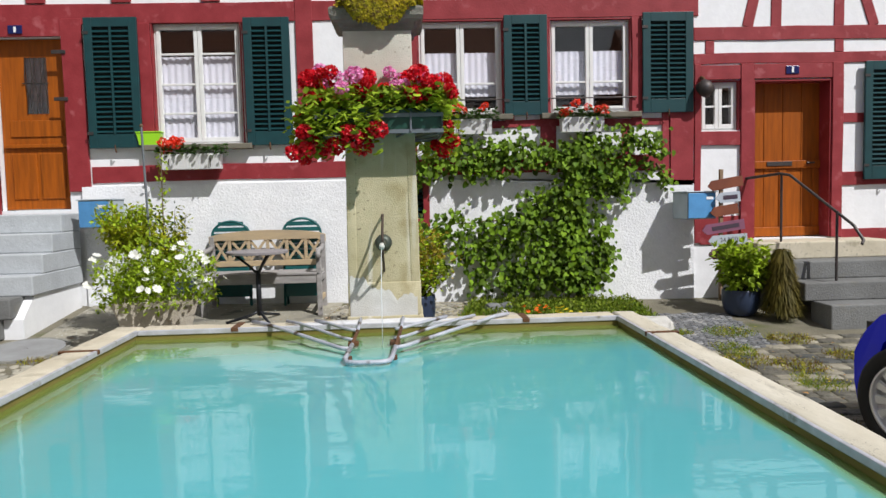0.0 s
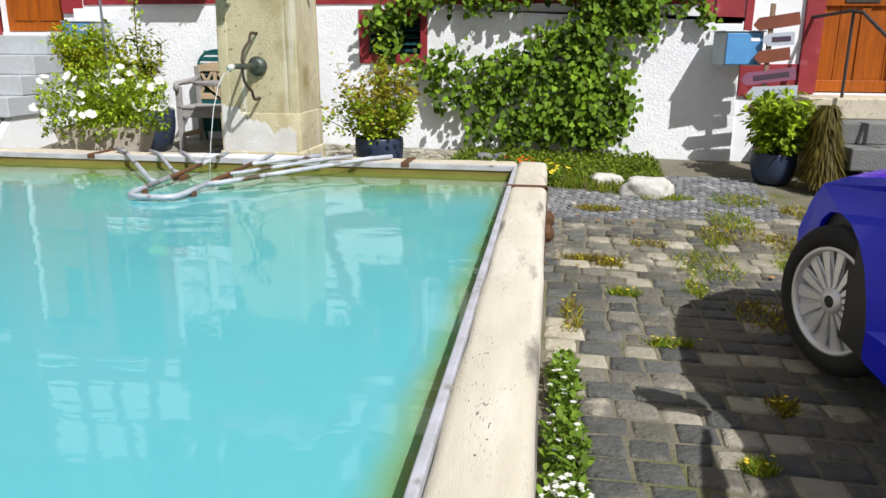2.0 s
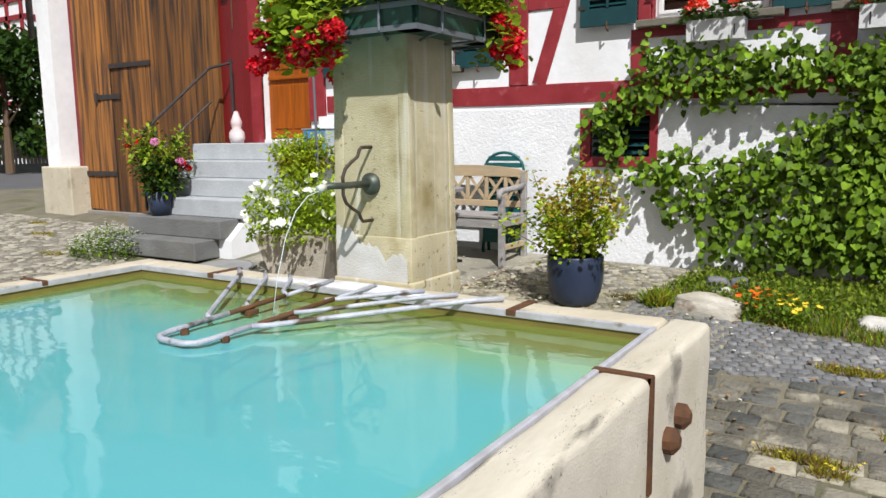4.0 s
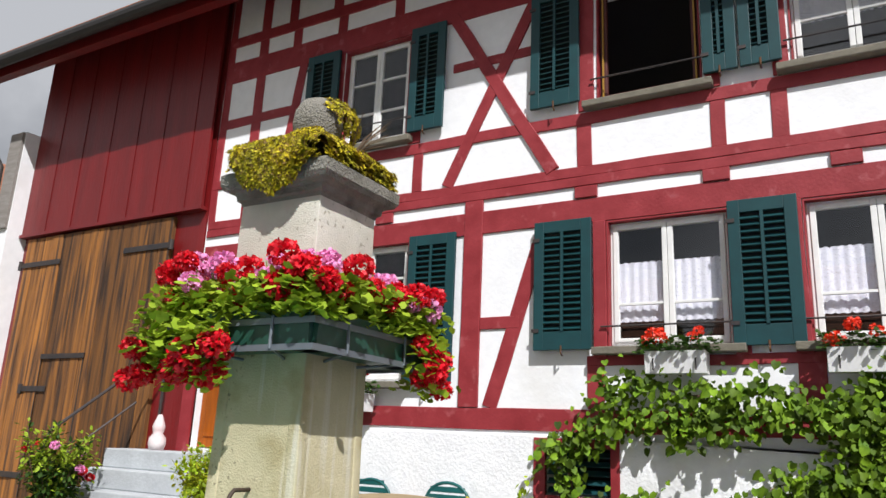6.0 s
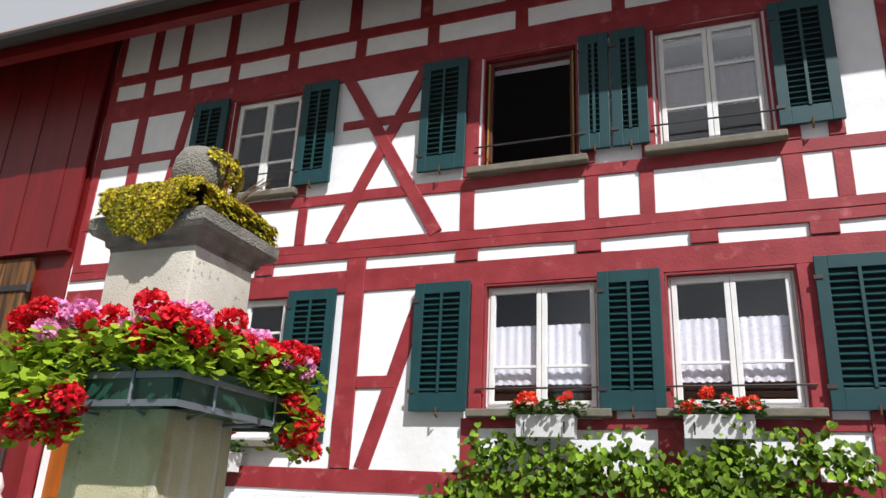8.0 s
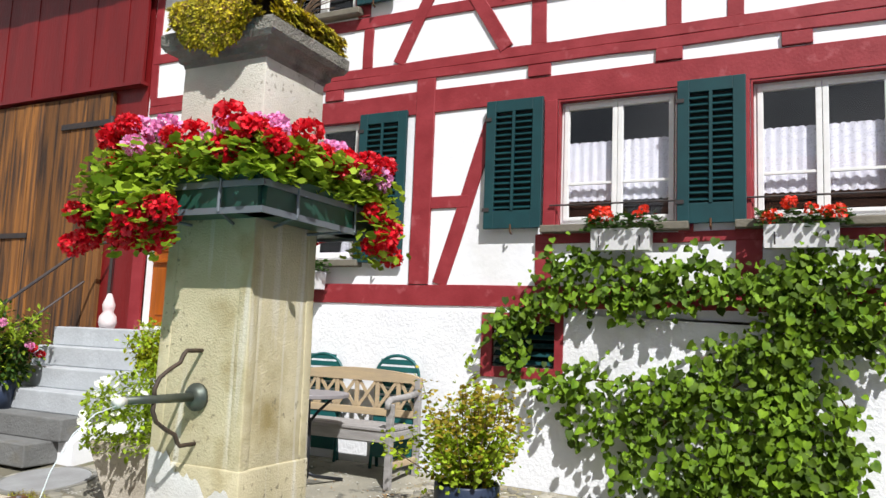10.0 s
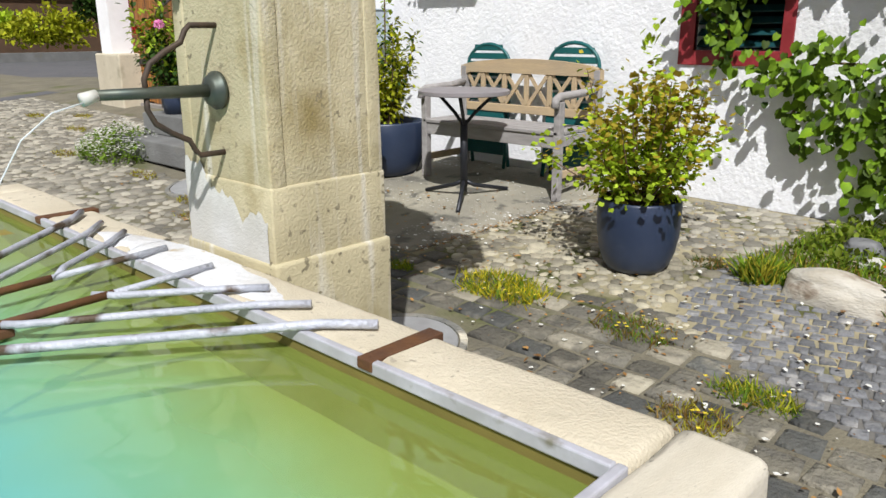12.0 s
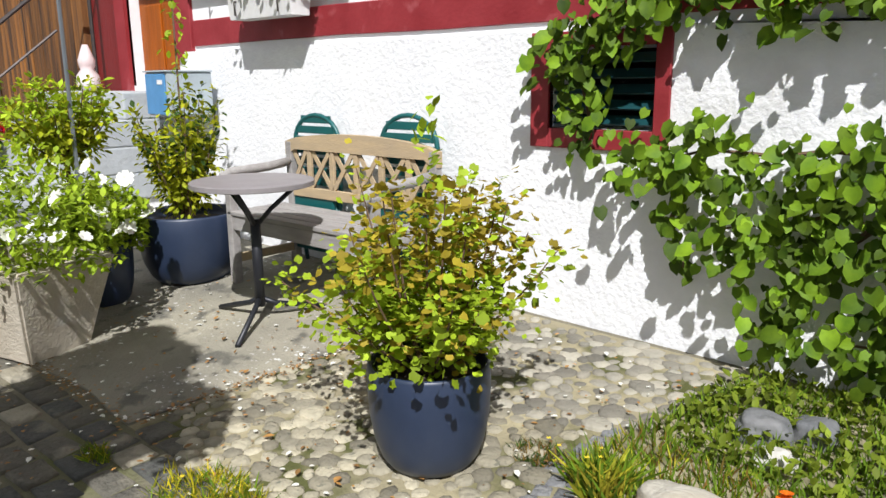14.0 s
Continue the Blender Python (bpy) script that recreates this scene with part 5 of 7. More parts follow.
# the cushion hangs over the cap's front
for i in range(1500):
    x = rg.uniform(-0.19, 0.21)
    drop = 0.19 * max(0.0, 1 - ((x - 0.01) / 0.22) ** 2) * (0.85 + 0.5 * noise.noise((x * 11, 2, 2)))
    f = rg.random()
    rosette(Vector((x, -0.272 - 0.035 * math.sin(math.pi * min(1.0, 0.15 + 0.8 * f)) - rg.uniform(0, 0.012), 0.09 - f * (drop + 0.06))),
            Vector((rg.uniform(-0.3, 0.3), -1, 0.4 - 0.6 * f)).normalized(), rg.uniform(0.017, 0.030))
for i in range(620):
    d0 = rnd_dir(rg)
    if 0.45 * d0.x + 0.6 * d0.y + 0.65 * d0.z < 0.0:
        continue
    rosette(Vector((0.035, 0.045, 0.285)) + Vector((d0.x, d0.y, d0.z * 0.95)) * rg.uniform(0.128, 0.140), d0, rg.uniform(0.015, 0.026))
leaves("rosettes", sp, MOSSM, "oval", moss, kind="stuff")
leaves("rosettes", spb, MOSSBROWN, "oval", moss, kind="stuff")
bm = bmesh.new()
for i in range(10):
    a = rg.uniform(-0.6, 0.9)
    p0 = Vector((0.2, 0.0, 0.08))
    p1 = p0 + Vector((math.cos(a) * rg.uniform(0.05, 0.2), math.sin(a) * 0.2, rg.uniform(0.05, 0.22)))
    tube(bm, [p0, (p0 + p1) / 2 + Vector((0, 0, 0.02)), p1], 0.0025, 4)
part("dry_stems", bm, TWIG, moss)

# ---- window boxes ----
TROUGHWHITE = mat("trough_white", (0.76, 0.76, 0.75), 0.5, var=(0.66, 0.66, 0.66), scale=6)
for x0, x1, z, nh, seed in ((-2.50, -1.88, 1.96, 9, 1), (0.62, 1.05, 2.27, 6, 2), (1.82, 2.28, 2.27, 8, 3), (6.2, 6.8, 1.40, 9, 4)):
    rg = random.Random(seed)
    w = x1 - x0
    th = thing("window_box", "white trough of scarlet geraniums below the window", "flower box", ((x0 + x1) / 2, YW - 0.17, z), 0, "white window boxes")
    bm = bmesh.new()
    prism(bm, [(-0.065, 0.0), (0.065, 0.0), (0.085, 0.16), (-0.085, 0.16)], "x", -w / 2, w / 2)
    part("box", bm, TROUGHWHITE, th)
    for x in (-w * 0.35, w * 0.35):
        part("hook", tube(bmesh.new(), [(x, -0.09, 0.02), (x, -0.095, 0.10), (x, 0.17, 0.17)], 0.006, 5), IRON, th)
    sp = []
    for i in range(300):
        x = rg.uniform(-w / 2 - 0.05, w / 2 + 0.08)
        sp.append(((x, rg.gauss(-0.02, 0.06), 0.16 + rg.uniform(-0.02, 0.10)), (rg.uniform(-0.7, 0.7), rg.uniform(-1, 0.3), rg.uniform(-0.3, 0.6)), (0, -0.3, 1), rg.uniform(0.025, 0.05)))
    leaves("foliage", sp, DARKLEAF if seed < 4 else GERAN_LEAF, "round", th, kind="stuff")
    for i in range(nh):
        x = rg.uniform(-w / 2, w / 2) if seed != 1 else rg.uniform(-w / 2 - 0.02, w * 0.05)
        put_flower(SCARLET_HEAD, (x, rg.uniform(-0.12, 0.03), rg.uniform(0.20, 0.32)), th, rg.uniform(0.8, 1.2), rg, "scarlet flower head")
LIMEG = mat("lime_plastic", (0.30, 0.62, 0.02), 0.4)
lp = thing("lime_planter", "bright lime-green plastic planter on the window sill", "planter", (-2.66, YW - 0.05, 2.235))
bm = bmesh.new()
prism(bm, [(-0.10, 0), (0.10, 0), (0.13, 0.13), (-0.13, 0.13)], "y", -0.05, 0.05)
part("box", bm, LIMEG, lp)
part("rim", nbox(-0.137, 0.137, -0.057, 0.057, 0.131, 0.145, 0.003), LIMEG, lp)

# ---- climbing vine on the base wall ----
vine = thing("wall_vine", "leafy green climbing vine trained along the white wall", "climber")
rg = random.Random(21)
YV = YW - 0.075
ARMS = [  # x, z along each arm, thickness of the leaf cloud
    ([(2.02, 0.40), (1.98, 0.9), (1.90, 1.5), (1.95, 2.05), (2.2, 2.35)], 0.20),
    ([(1.95, 1.95), (1.5, 2.15), (1.0, 2.12), (0.5, 2.20), (0.22, 2.05)], 0.15),
    ([(1.95, 2.0), (1.4, 1.95), (0.9, 1.93), (0.4, 1.92), (0.02, 1.78), (-0.2, 1.70)], 0.12),
    ([(0.1, 1.85), (-0.02, 1.55), (0.05, 1.30)], 0.10),
    ([(1.95, 2.0), (2.4, 2.2), (2.75, 2.22), (2.92, 2.05)], 0.16),
    ([(1.95, 1.9), (2.45, 1.95), (2.85, 1.85)], 0.12),
    ([(2.9, 1.9), (3.02, 1.72), (2.98, 1.62)], 0.07),
    ([(1.92, 1.6), (2.3, 1.75), (2.5, 1.6)], 0.15),
    ([(1.95, 1.2), (1.5, 1.28), (1.0, 1.32), (0.55, 1.30), (0.20, 1.20)], 0.13),
    ([(1.95, 1.0), (1.5, 1.05), (1.0, 1.08), (0.65, 1.0)], 0.15),
    ([(1.2, 1.1), (0.95, 0.85), (0.88, 0.60)], 0.13),
    ([(1.9, 0.8), (1.5, 0.80), (1.2, 0.72)], 0.15),
    ([(1.98, 1.1), (2.2, 1.15), (2.34, 1.0), (2.36, 0.88)], 0.11),
    ([(2.0, 0.75), (2.2, 0.75), (2.26, 0.60)], 0.10),
    ([(1.95, 1.4), (2.2, 1.35), (2.32, 1.2)], 0.11),
    ([(0.55, 1.25), (0.42, 1.0), (0.5, 0.82)], 0.06),
    ([(1.95, 0.68), (1.45, 0.64), (1.1, 0.62)], 0.13),
    ([(2.0, 0.6), (2.2, 0.62)], 0.10),
    ([(1.95, 1.45), (1.6, 1.5), (1.35, 1.42)], 0.12),
    ([(2.0, 1.7), (2.6, 1.8)], 0.13),
    ([(1.95, 1.6), (1.65, 1.58), (1.4, 1.5)], 0.11),
    ([(1.9, 1.5), (1.6, 1.3), (1.35, 1.22)], 0.12),
    ([(1.2, 2.1), (1.0, 1.95), (0.7, 1.88)], 0.12),
    ([(1.95, 1.3), (2.2, 0.95), (2.3, 0.75)], 0.10),
]
sp = []
bm = bmesh.new()
for arm, rad in ARMS:
    pts = []
    for i in range(len(arm) - 1):
        for k in range(6):
            f = k / 6
            x, z = arm[i][0] * (1 - f) + arm[i + 1][0] * f, arm[i][1] * (1 - f) + arm[i + 1][1] * f
            pts.append((x + 0.02 * noise.noise((x * 3, z * 3, 2)), YV - 0.02 - 0.05 * abs(noise.noise((x * 2, z * 2, 7))), z + 0.03 * noise.noise((x * 4, z, 5))))
    pts.append((arm[-1][0], YV - 0.06, arm[-1][1]))
    tube(bm, pts, 0.016 if arm is not ARMS[0][0] else 0.032, 6, 0.004)
    length = sum(math.dist(arm[i], arm[i + 1]) for i in range(len(arm) - 1))
    for i in range(int(length * 1800 * rad)):
        j = rg.randrange(len(pts) - 1)
        a = Vector(pts[j])
        g = Vector((rg.gauss(0, 0.55), -abs(rg.gauss(0.22, 0.5)), rg.gauss(-0.1, 0.6))) * rad
        p = a + g
        if p.z < 0.50 or noise.noise((p.x * 2.6, 4.2, p.z * 2.6)) < -0.80:
            continue
        p.y = min(p.y, YV - 0.01) if p.z < 1.72 else min(p.y, YW - 0.06)
        d = Vector((rg.uniform(-0.6, 0.6), rg.uniform(-0.6, -0.1), rg.uniform(-1.0, -0.1)))
        sp.append((p, d, (rg.gauss(0.1, 0.5), -0.8, rg.uniform(-0.2, 1.3)), 0.034 + 0.046 * rg.random() ** 1.2))
vs_ = part("stems", bm, TWIG, vine)
tagged(vs_, kind="stuff")
leaves("leaves", sp, VINE_LEAF, "heart", vine, kind="stuff")


# ---- pots ----
POTBLUE = mat("pot_glaze", (0.019, 0.031, 0.064), 0.42, var=(0.026, 0.040, 0.078), scale=7)
SOIL = mat("soil", (0.035, 0.025, 0.017), 0.95, var=(0.06, 0.045, 0.03), scale=30, bump=0.5)


def round_pot(x, y, r, h, label, name="plant_pot"):
    z = gz(x, y) - 0.005
    th = thing(name, label, "potted plant", (x, y, z))
    part("pot", lathe(bmesh.new(), [(r * 0.62, 0), (r * 0.70, 0.008), (r * 0.80, h * 0.10), (r * 0.91, h * 0.28), (r * 0.98, h * 0.52), (r, h * 0.74), (r * 0.995, h * 0.965), (r * 0.98, h * 0.99), (r * 0.955, h), (r * 0.93, h * 0.985), (r * 0.92, h * 0.9), (r * 0.9, h * 0.84)], 36), POTBLUE, th, "dark blue-grey glazed pot", smooth=True)
    part("soil", lathe(bmesh.new(), [(r * 0.915, h * 0.84), (r * 0.5, h * 0.87), (0.01, h * 0.88)], 20), SOIL, th)
    return th


def shrub(th, z0, rad, height, n, m1, m2, frac2, size, seed, shape="oval", stems=14, low=0.1, lean=(0, 0), wild=False):
    rg = random.Random(seed)
    bm = bmesh.new()
    s1, s2 = [], []
    for k in range(stems):
        a = 2 * math.pi * k / stems + rg.uniform(-0.2, 0.2)
        hh = height * (rg.uniform(0.35, 1.0) if wild else rg.uniform(0.55, 1.0))
        r = rad * (rg.uniform(0.25, 1.05) if wild else rg.uniform(0.35, 1.0)) * (1.1 - 0.5 * hh / height)
        tip = Vector((r * math.cos(a) + lean[0], r * math.sin(a) + lean[1], z0 + hh))
        p0 = Vector((0.03 * math.cos(a), 0.03 * math.sin(a), z0 - 0.02))
        pts = [p0.lerp(tip, f) + Vector((math.cos(a), math.sin(a), 0)) * 0.06 * rad * math.sin(f * 3.1) for f in (0, 0.25, 0.5, 0.75, 1)]
        tube(bm, pts, 0.006, 5, 0.002)
        for i in range(n // stems):
            f = rg.uniform(low, 1.03)
            j = min(3, int(f * 4))
            p = pts[j].lerp(pts[j + 1], f * 4 - j)
            d = rnd_dir(rg, 0.15)
            p = p + d * rad * 0.24 * rg.random() * (1.3 - 0.6 * f)
            top = p.z > z0 + height * 0.5
            lst = s2 if rg.random() < (frac2 * 1.5 if top else frac2 * 0.35) else s1
            lst.append((p, (d + Vector((0, 0, -0.2))).normalized(), (rg.uniform(-0.5, 0.5), rg.uniform(-0.5, 0.5), 1), size * rg.uniform(0.6, 1.3)))
    tagged(part("stems", bm, TWIG, th), kind="stuff")
    leaves("leaves", s1, m1, shape, th, kind="stuff")
    if s2:
        leaves("leaves", s2, m2, shape, th, kind="stuff")
    return th


th = round_pot(0.145, 6.93, 0.208, 0.365, "dark blue pot with a loose bronze and yellow-green shrub")
shrub(th, 0.34, 0.56, 0.70, 4200, SHRUB_LEAF, SHRUB_BROWN, 0.46, 0.029, 31, "round", stems=36, low=0.22, lean=(0.0, 0.0), wild=True)
rg = random.Random(5)
leaves("leaves", [((0.02 + rg.uniform(-0.05, 0.03), rg.uniform(-0.04, 0.04), 0.80 + 0.42 * f), rnd_dir(rg), (0, 0, 1), 0.05) for f in [i / 40 for i in range(40)]], SHRUB_LEAF, "oval", th, kind="stuff")
th = round_pot(-2.36, 7.52, 0.30, 0.41, "dark pot with a golden-leaved bush and a trained shoot")
shrub(th, 0.40, 0.38, 0.74, 2600, YELLOWLEAF, DARKLEAF, 0.22, 0.045, 32, stems=20, low=0.15)
part("cane", tube(bmesh.new(), [(0, 0, 0.4), (0.02, 0, 1.75)], 0.006, 5), TWIG, th)
rg = random.Random(6)
leaves("shoot_leaves", [((0.02 + rg.uniform(-0.06, 0.06), rg.uniform(-0.06, 0.06), 0.9 + 0.8 * f), rnd_dir(rg), (0, 0, 1), 0.05) for f in [i / 90 for i in range(90)]], SHRUB_LEAF, "oval", th, kind="stuff")

# stone trough with white cosmos
bx, by = -2.10, 6.48
plant = thing("stone_planter", "tapered weathered stone planter of white flowers", "planter", (bx, by, gz(bx, by) - 0.01), 14)
bm = bmesh.new()
rings = [[bm.verts.new((sx * w, sy * d, z)) for sx, sy in ((-1, -1), (1, -1), (1, 1), (-1, 1))] for w, d, z in ((0.22, 0.16, 0), (0.26, 0.195, 0.16), (0.34, 0.255, 0.44), (0.35, 0.265, 0.47), (0.29, 0.205, 0.47), (0.28, 0.195, 0.39))]
for q, w in zip(rings, rings[1:]):
    for k in range(4):
        bm.faces.new((q[k], q[(k + 1) % 4], w[(k + 1) % 4], w[k]))
bm.faces.new(rings[0][::-1])
bm.faces.new(rings[-1])
bmesh.ops.bevel(bm, geom=[e for e in bm.edges], offset=0.012, segments=2, affect="EDGES")
part("trough", bm, mat("planter_stone", (0.60, 0.55, 0.46), 0.9, var=(0.40, 0.35, 0.27), scale=5, bump=0.4, bscale=70, spots=(0.5, 0.5, 0.48), spot_scale=4, spot_at=(0.6, 0.75)), plant)


def cosmos(th, z0, rx, ry, h, seed, nf):
    rg = random.Random(seed)
    sp = []
    bm = bmesh.new()
    for i in range(2800):
        a, f = rg.uniform(0, 6.28), math.sqrt(rg.random())
        x, y = rx * f * math.cos(a), ry * f * math.sin(a)
        z = z0 + h * rg.random() * (1 - 0.45 * f)
        sp.append(((x, y, z), rnd_dir(rg, 0.2), (0, 0, 1), rg.uniform(0.03, 0.06)))
    leaves("leaves", sp[::2], GERAN_LEAF, "oval", th, kind="stuff")
    leaves("leaves", sp[1::2], SHRUB_LEAF, "oval", th, kind="stuff")
    for i in range(nf):
        a, f = rg.uniform(0, 6.28), math.sqrt(rg.uniform(0.3, 1.25))
        x, y = rx * f * math.cos(a), ry * f * math.sin(a)
        z = z0 + h * rg.uniform(0.35, 1.05) * (1.05 - 0.4 * f)
        ob = put_flower(WHITE_FLOWER, (x, y, z), th, rg.uniform(0.8, 1.2), rg, "white flower")
        ob.rotation_euler = (radians(rg.uniform(20, 80)), 0, rg.uniform(-0.8, 1.6))


cosmos(plant, 0.40, 0.52, 0.42, 0.70, 41, 46)
th = round_pot(-2.40, 7.0, 0.16, 0.36, "small dark pot of white flowers beside the stone planter")
cosmos(th, 0.32, 0.26, 0.26, 0.45, 42, 14)
# standard bush behind the planter
sx, sy = -2.49, 6.90
th = thing("standard_bush", "small yellow-green bush on a thin stem", "bush", (sx, sy, gz(sx, sy)))
part("stem", tube(bmesh.new(), [(0, 0, -0.02), (0.01, 0, 0.9)], 0.014, 6), TWIG, th)
shrub(th, 0.82, 0.42, 0.44, 2600, YELLOWLEAF, SHRUB_LEAF, 0.5, 0.045, 43, stems=26)
ps = thing("bamboo_cane", "thin grey cane with a round knob beside the planter", "cane", (-2.25, 6.85, gz(-2.25, 6.85)))
part("rod", tube(bmesh.new(), [(0, 0, 0), (-0.05, 0.03, 1.95)], 0.011, 6), GREYIRON, ps)
part("knob", lathe(bmesh.new(), [(0.005, -0.02), (0.02, 0), (0.005, 0.02)], 10, Matrix.Translation((-0.05, 0.03, 1.96))), TWIG, ps, smooth=True)

# rose in a pot by the steps
th = thing("rose_pot", "dark blue pot with a red and pink rose bush", "potted plant", (-4.62, 6.98, 0.75))
part("pot", lathe(bmesh.new(), [(0.10, 0), (0.15, 0.27), (0.14, 0.27), (0.13, 0.23)], 24), POTBLUE, th, smooth=True)
shrub(th, 0.22, 0.50, 0.74, 2800, DARKLEAF, GERAN_LEAF, 0.5, 0.055, 44, stems=20)
rg = random.Random(9)
for i in range(9):
    a = rg.uniform(0, 6.28)
    put_flower(RED_HEAD if i < 5 else PINK_HEAD, (0.3 * math.cos(a), 0.3 * math.sin(a), rg.uniform(0.4, 0.85)), th, 0.7, rg, "red rose" if i < 5 else "pink rose")

# low daisies by the steps and along the basin
DAISYLEAF = leaf_mat("daisy_leaf", (0.20, 0.31, 0.03), (0.10, 0.18, 0.02))


def daisies(x, y, rx, ry, h, nl, nf, seed, label):
    th = thing("daisy_clump", label, "flowers", (x, y, gz(x, y)))
    rg = random.Random(seed)
    sp, fl = [], []
    for i in range(nl):
        a, f = rg.uniform(0, 6.28), math.sqrt(rg.random())
        X, Y = rx * f * math.cos(a), ry * f * math.sin(a)
        zz = h * rg.random() * (1 - 0.6 * f) + gz(x + X, y + Y) - gz(x, y)
        sp.append(((X, Y, zz), rnd_dir(rg, 0.4), (0, 0, 1), rg.uniform(0.025, 0.05)))
    for i in range(nf):
        a, f = rg.uniform(0, 6.28), math.sqrt(rg.random())
        X, Y = rx * f * math.cos(a), ry * f * math.sin(a)
        c = Vector((X, Y, h * (1.02 - 0.6 * f) * rg.uniform(0.7, 1.1) + gz(x + X, y + Y) - gz(x, y)))
        t0 = rg.uniform(0, 6)
        for k in range(5):
            t = t0 + k * 1.257
            fl.append((c, (math.cos(t), math.sin(t), 0.15), (0, 0, 1), 0.014))
    leaves("leaves", sp, DAISYLEAF, "oval", th, kind="stuff")
    leaves("blossoms", fl, WHITEP, "petal", th, kind="stuff")


daisies(-4.98, 6.58, 0.52, 0.36, 0.34, 1500, 800, 51, "low clump of small white daisies by the steps")
for i, (y, s) in enumerate(((1.6, 0.10), (2.0, 0.12), (2.45, 0.10), (2.9, 0.07), (3.4, 0.06))):
    daisies(1.70, y, s, 0.28, 0.14, 420, 130 if i < 3 else 14, 60 + i, "small white daisies growing along the basin wall")

# bush and dry grass in front of the street steps
th = round_pot(3.55, 7.42, 0.19, 0.27, "dark pot with a round yellow-green leafy bush", "bush_pot")
shrub(th, 0.24, 0.40, 0.50, 2000, GERAN_LEAF, SHRUB_LEAF, 0.4, 0.075, 71, stems=26, low=0.25)
bx, by = 3.86, 7.18
th = thing("dry_grass_tuft", "drooping tuft of dry brown grass", "grass", (bx, by, gz(bx, by)))
rg = random.Random(72)
sp = []
for i in range(3400):
    a = rg.uniform(0, 6.28)
    z = rg.uniform(0.12, 0.72)
    r = 0.17 * rg.random() ** 0.5 * (1.2 - z)
    sp.append(((r * math.cos(a), r * math.sin(a), z), (math.cos(a) * rg.uniform(0.1, 0.6), math.sin(a) * rg.uniform(0.1, 0.6), -1), (math.cos(a), math.sin(a), 0.3), rg.uniform(0.05, 0.15)))
leaves("blades", sp, STRAWM, "blade", th, kind="stuff")
bx, by = 6.3, 7.9
th = thing("street_bush", "dry brown-green bush at the foot of the wall", "bush", (bx, by, gz(bx, by)))
shrub(th, 0.02, 0.4, 0.8, 900, STRAWM, SHRUB_LEAF, 0.5, 0.06, 73, stems=18, low=0.1)

# ---- lawn strip, flowers, rocks ----
def in_lawn(x, y):
    edge = 7.19 - 0.27 * (x - 0.66) if x < 2.0 else 6.83 - 0.05 * (x - 2.0)
    return x > 0.60 + 0.3 * max(0, y - 7.4) and edge + 0.06 * noise.noise((x * 3, y * 3, 1)) < y < 8.13 and x < 2.62 + 0.12 * noise.noise((y * 4, 1, 1))


lawn = thing("lawn_strip", "narrow strip of lush grass and low flowers along the wall", "lawn", kind="stuff")
rg = random.Random(81)
s1, s2, s3 = [], [], []
while len(s1) < 6500:
    x, y = rg.uniform(0.5, 3.2), rg.uniform(6.6, 8.13)
    if not in_lawn(x, y):
        continue
    near = not in_lawn(x, y - 0.34)
    p = (x, y, gz(x, y) - 0.02)
    q = rg.random()
    if near and q < 0.85:
        s3.append((p, (rg.uniform(-0.6, 0.6), rg.uniform(-0.6, 0.6), 1), (rg.uniform(-1, 1), rg.uniform(-1, 1), 0), rg.uniform(0.05, 0.09)))
    elif q < 0.6:
        s2.append(((x, y, gz(x, y) + rg.uniform(0, 0.05)), rnd_dir(rg, 0.4), (0, 0, 1), rg.uniform(0.03, 0.055)))
    s1.append((p, (rg.uniform(-0.5, 0.5), rg.uniform(-0.5, 0.5), 1), (rg.uniform(-1, 1), rg.uniform(-1, 1), 0), rg.uniform(0.05, 0.10)))
leaves("grass", s1, LAWNM, "blade", lawn, kind="stuff")
leaves("herbs", s2, leaf_mat("herb_leaf", (0.23, 0.30, 0.026), (0.12, 0.16, 0.014), island=0.5), "oval", lawn, kind="stuff")
leaves("edge_grass", s3[::2], GRASSM, "blade", lawn, kind="stuff")
leaves("edge_moss", s3[1::2], MOSSBROWN, "blade", lawn, kind="stuff")


def tuft(x, y, rx, ry, n, seed, mats=(GRASSM, STRAWM), yellow=0, h=0.075):
    th = thing("grass_tuft", "ragged tuft of grass and moss growing between the stones", "grass", (x, y, gz(x, y) - 0.01), 0, "grass tufts")
    rg = random.Random(seed)
    for i, m in enumerate(mats):
        sp = []
        for k in range(n):
            a, f = rg.uniform(0, 6.28), math.sqrt(rg.random()) * (0.7 + 0.6 * abs(noise.noise((seed, i, k * 0.01))))
            X, Y = rx * f * math.cos(a), ry * f * math.sin(a)
            sp.append(((X, Y, gz(x + X, y + Y) - gz(x, y)), (rg.uniform(-0.8, 0.8), rg.uniform(-0.8, 0.8), 0.8), (rg.uniform(-1, 1), rg.uniform(-1, 1), 0), h * rg.uniform(0.5, 1.2)))
        leaves("blades", sp, m, "blade", th, kind="stuff")
    if yellow:
        fl = []
        for k in range(yellow):
            a, f = rg.uniform(0, 6.28), math.sqrt(rg.random())
            c = Vector((rx * f * math.cos(a), ry * f * math.sin(a), h * 0.8))
            for j in range(4):
                fl.append((c, (math.cos(j * 1.57), math.sin(j * 1.57), 0.2), (0, 0, 1), 0.010))
        leaves("blossoms", fl, YELLOW, "petal", th, kind="stuff")
    return th


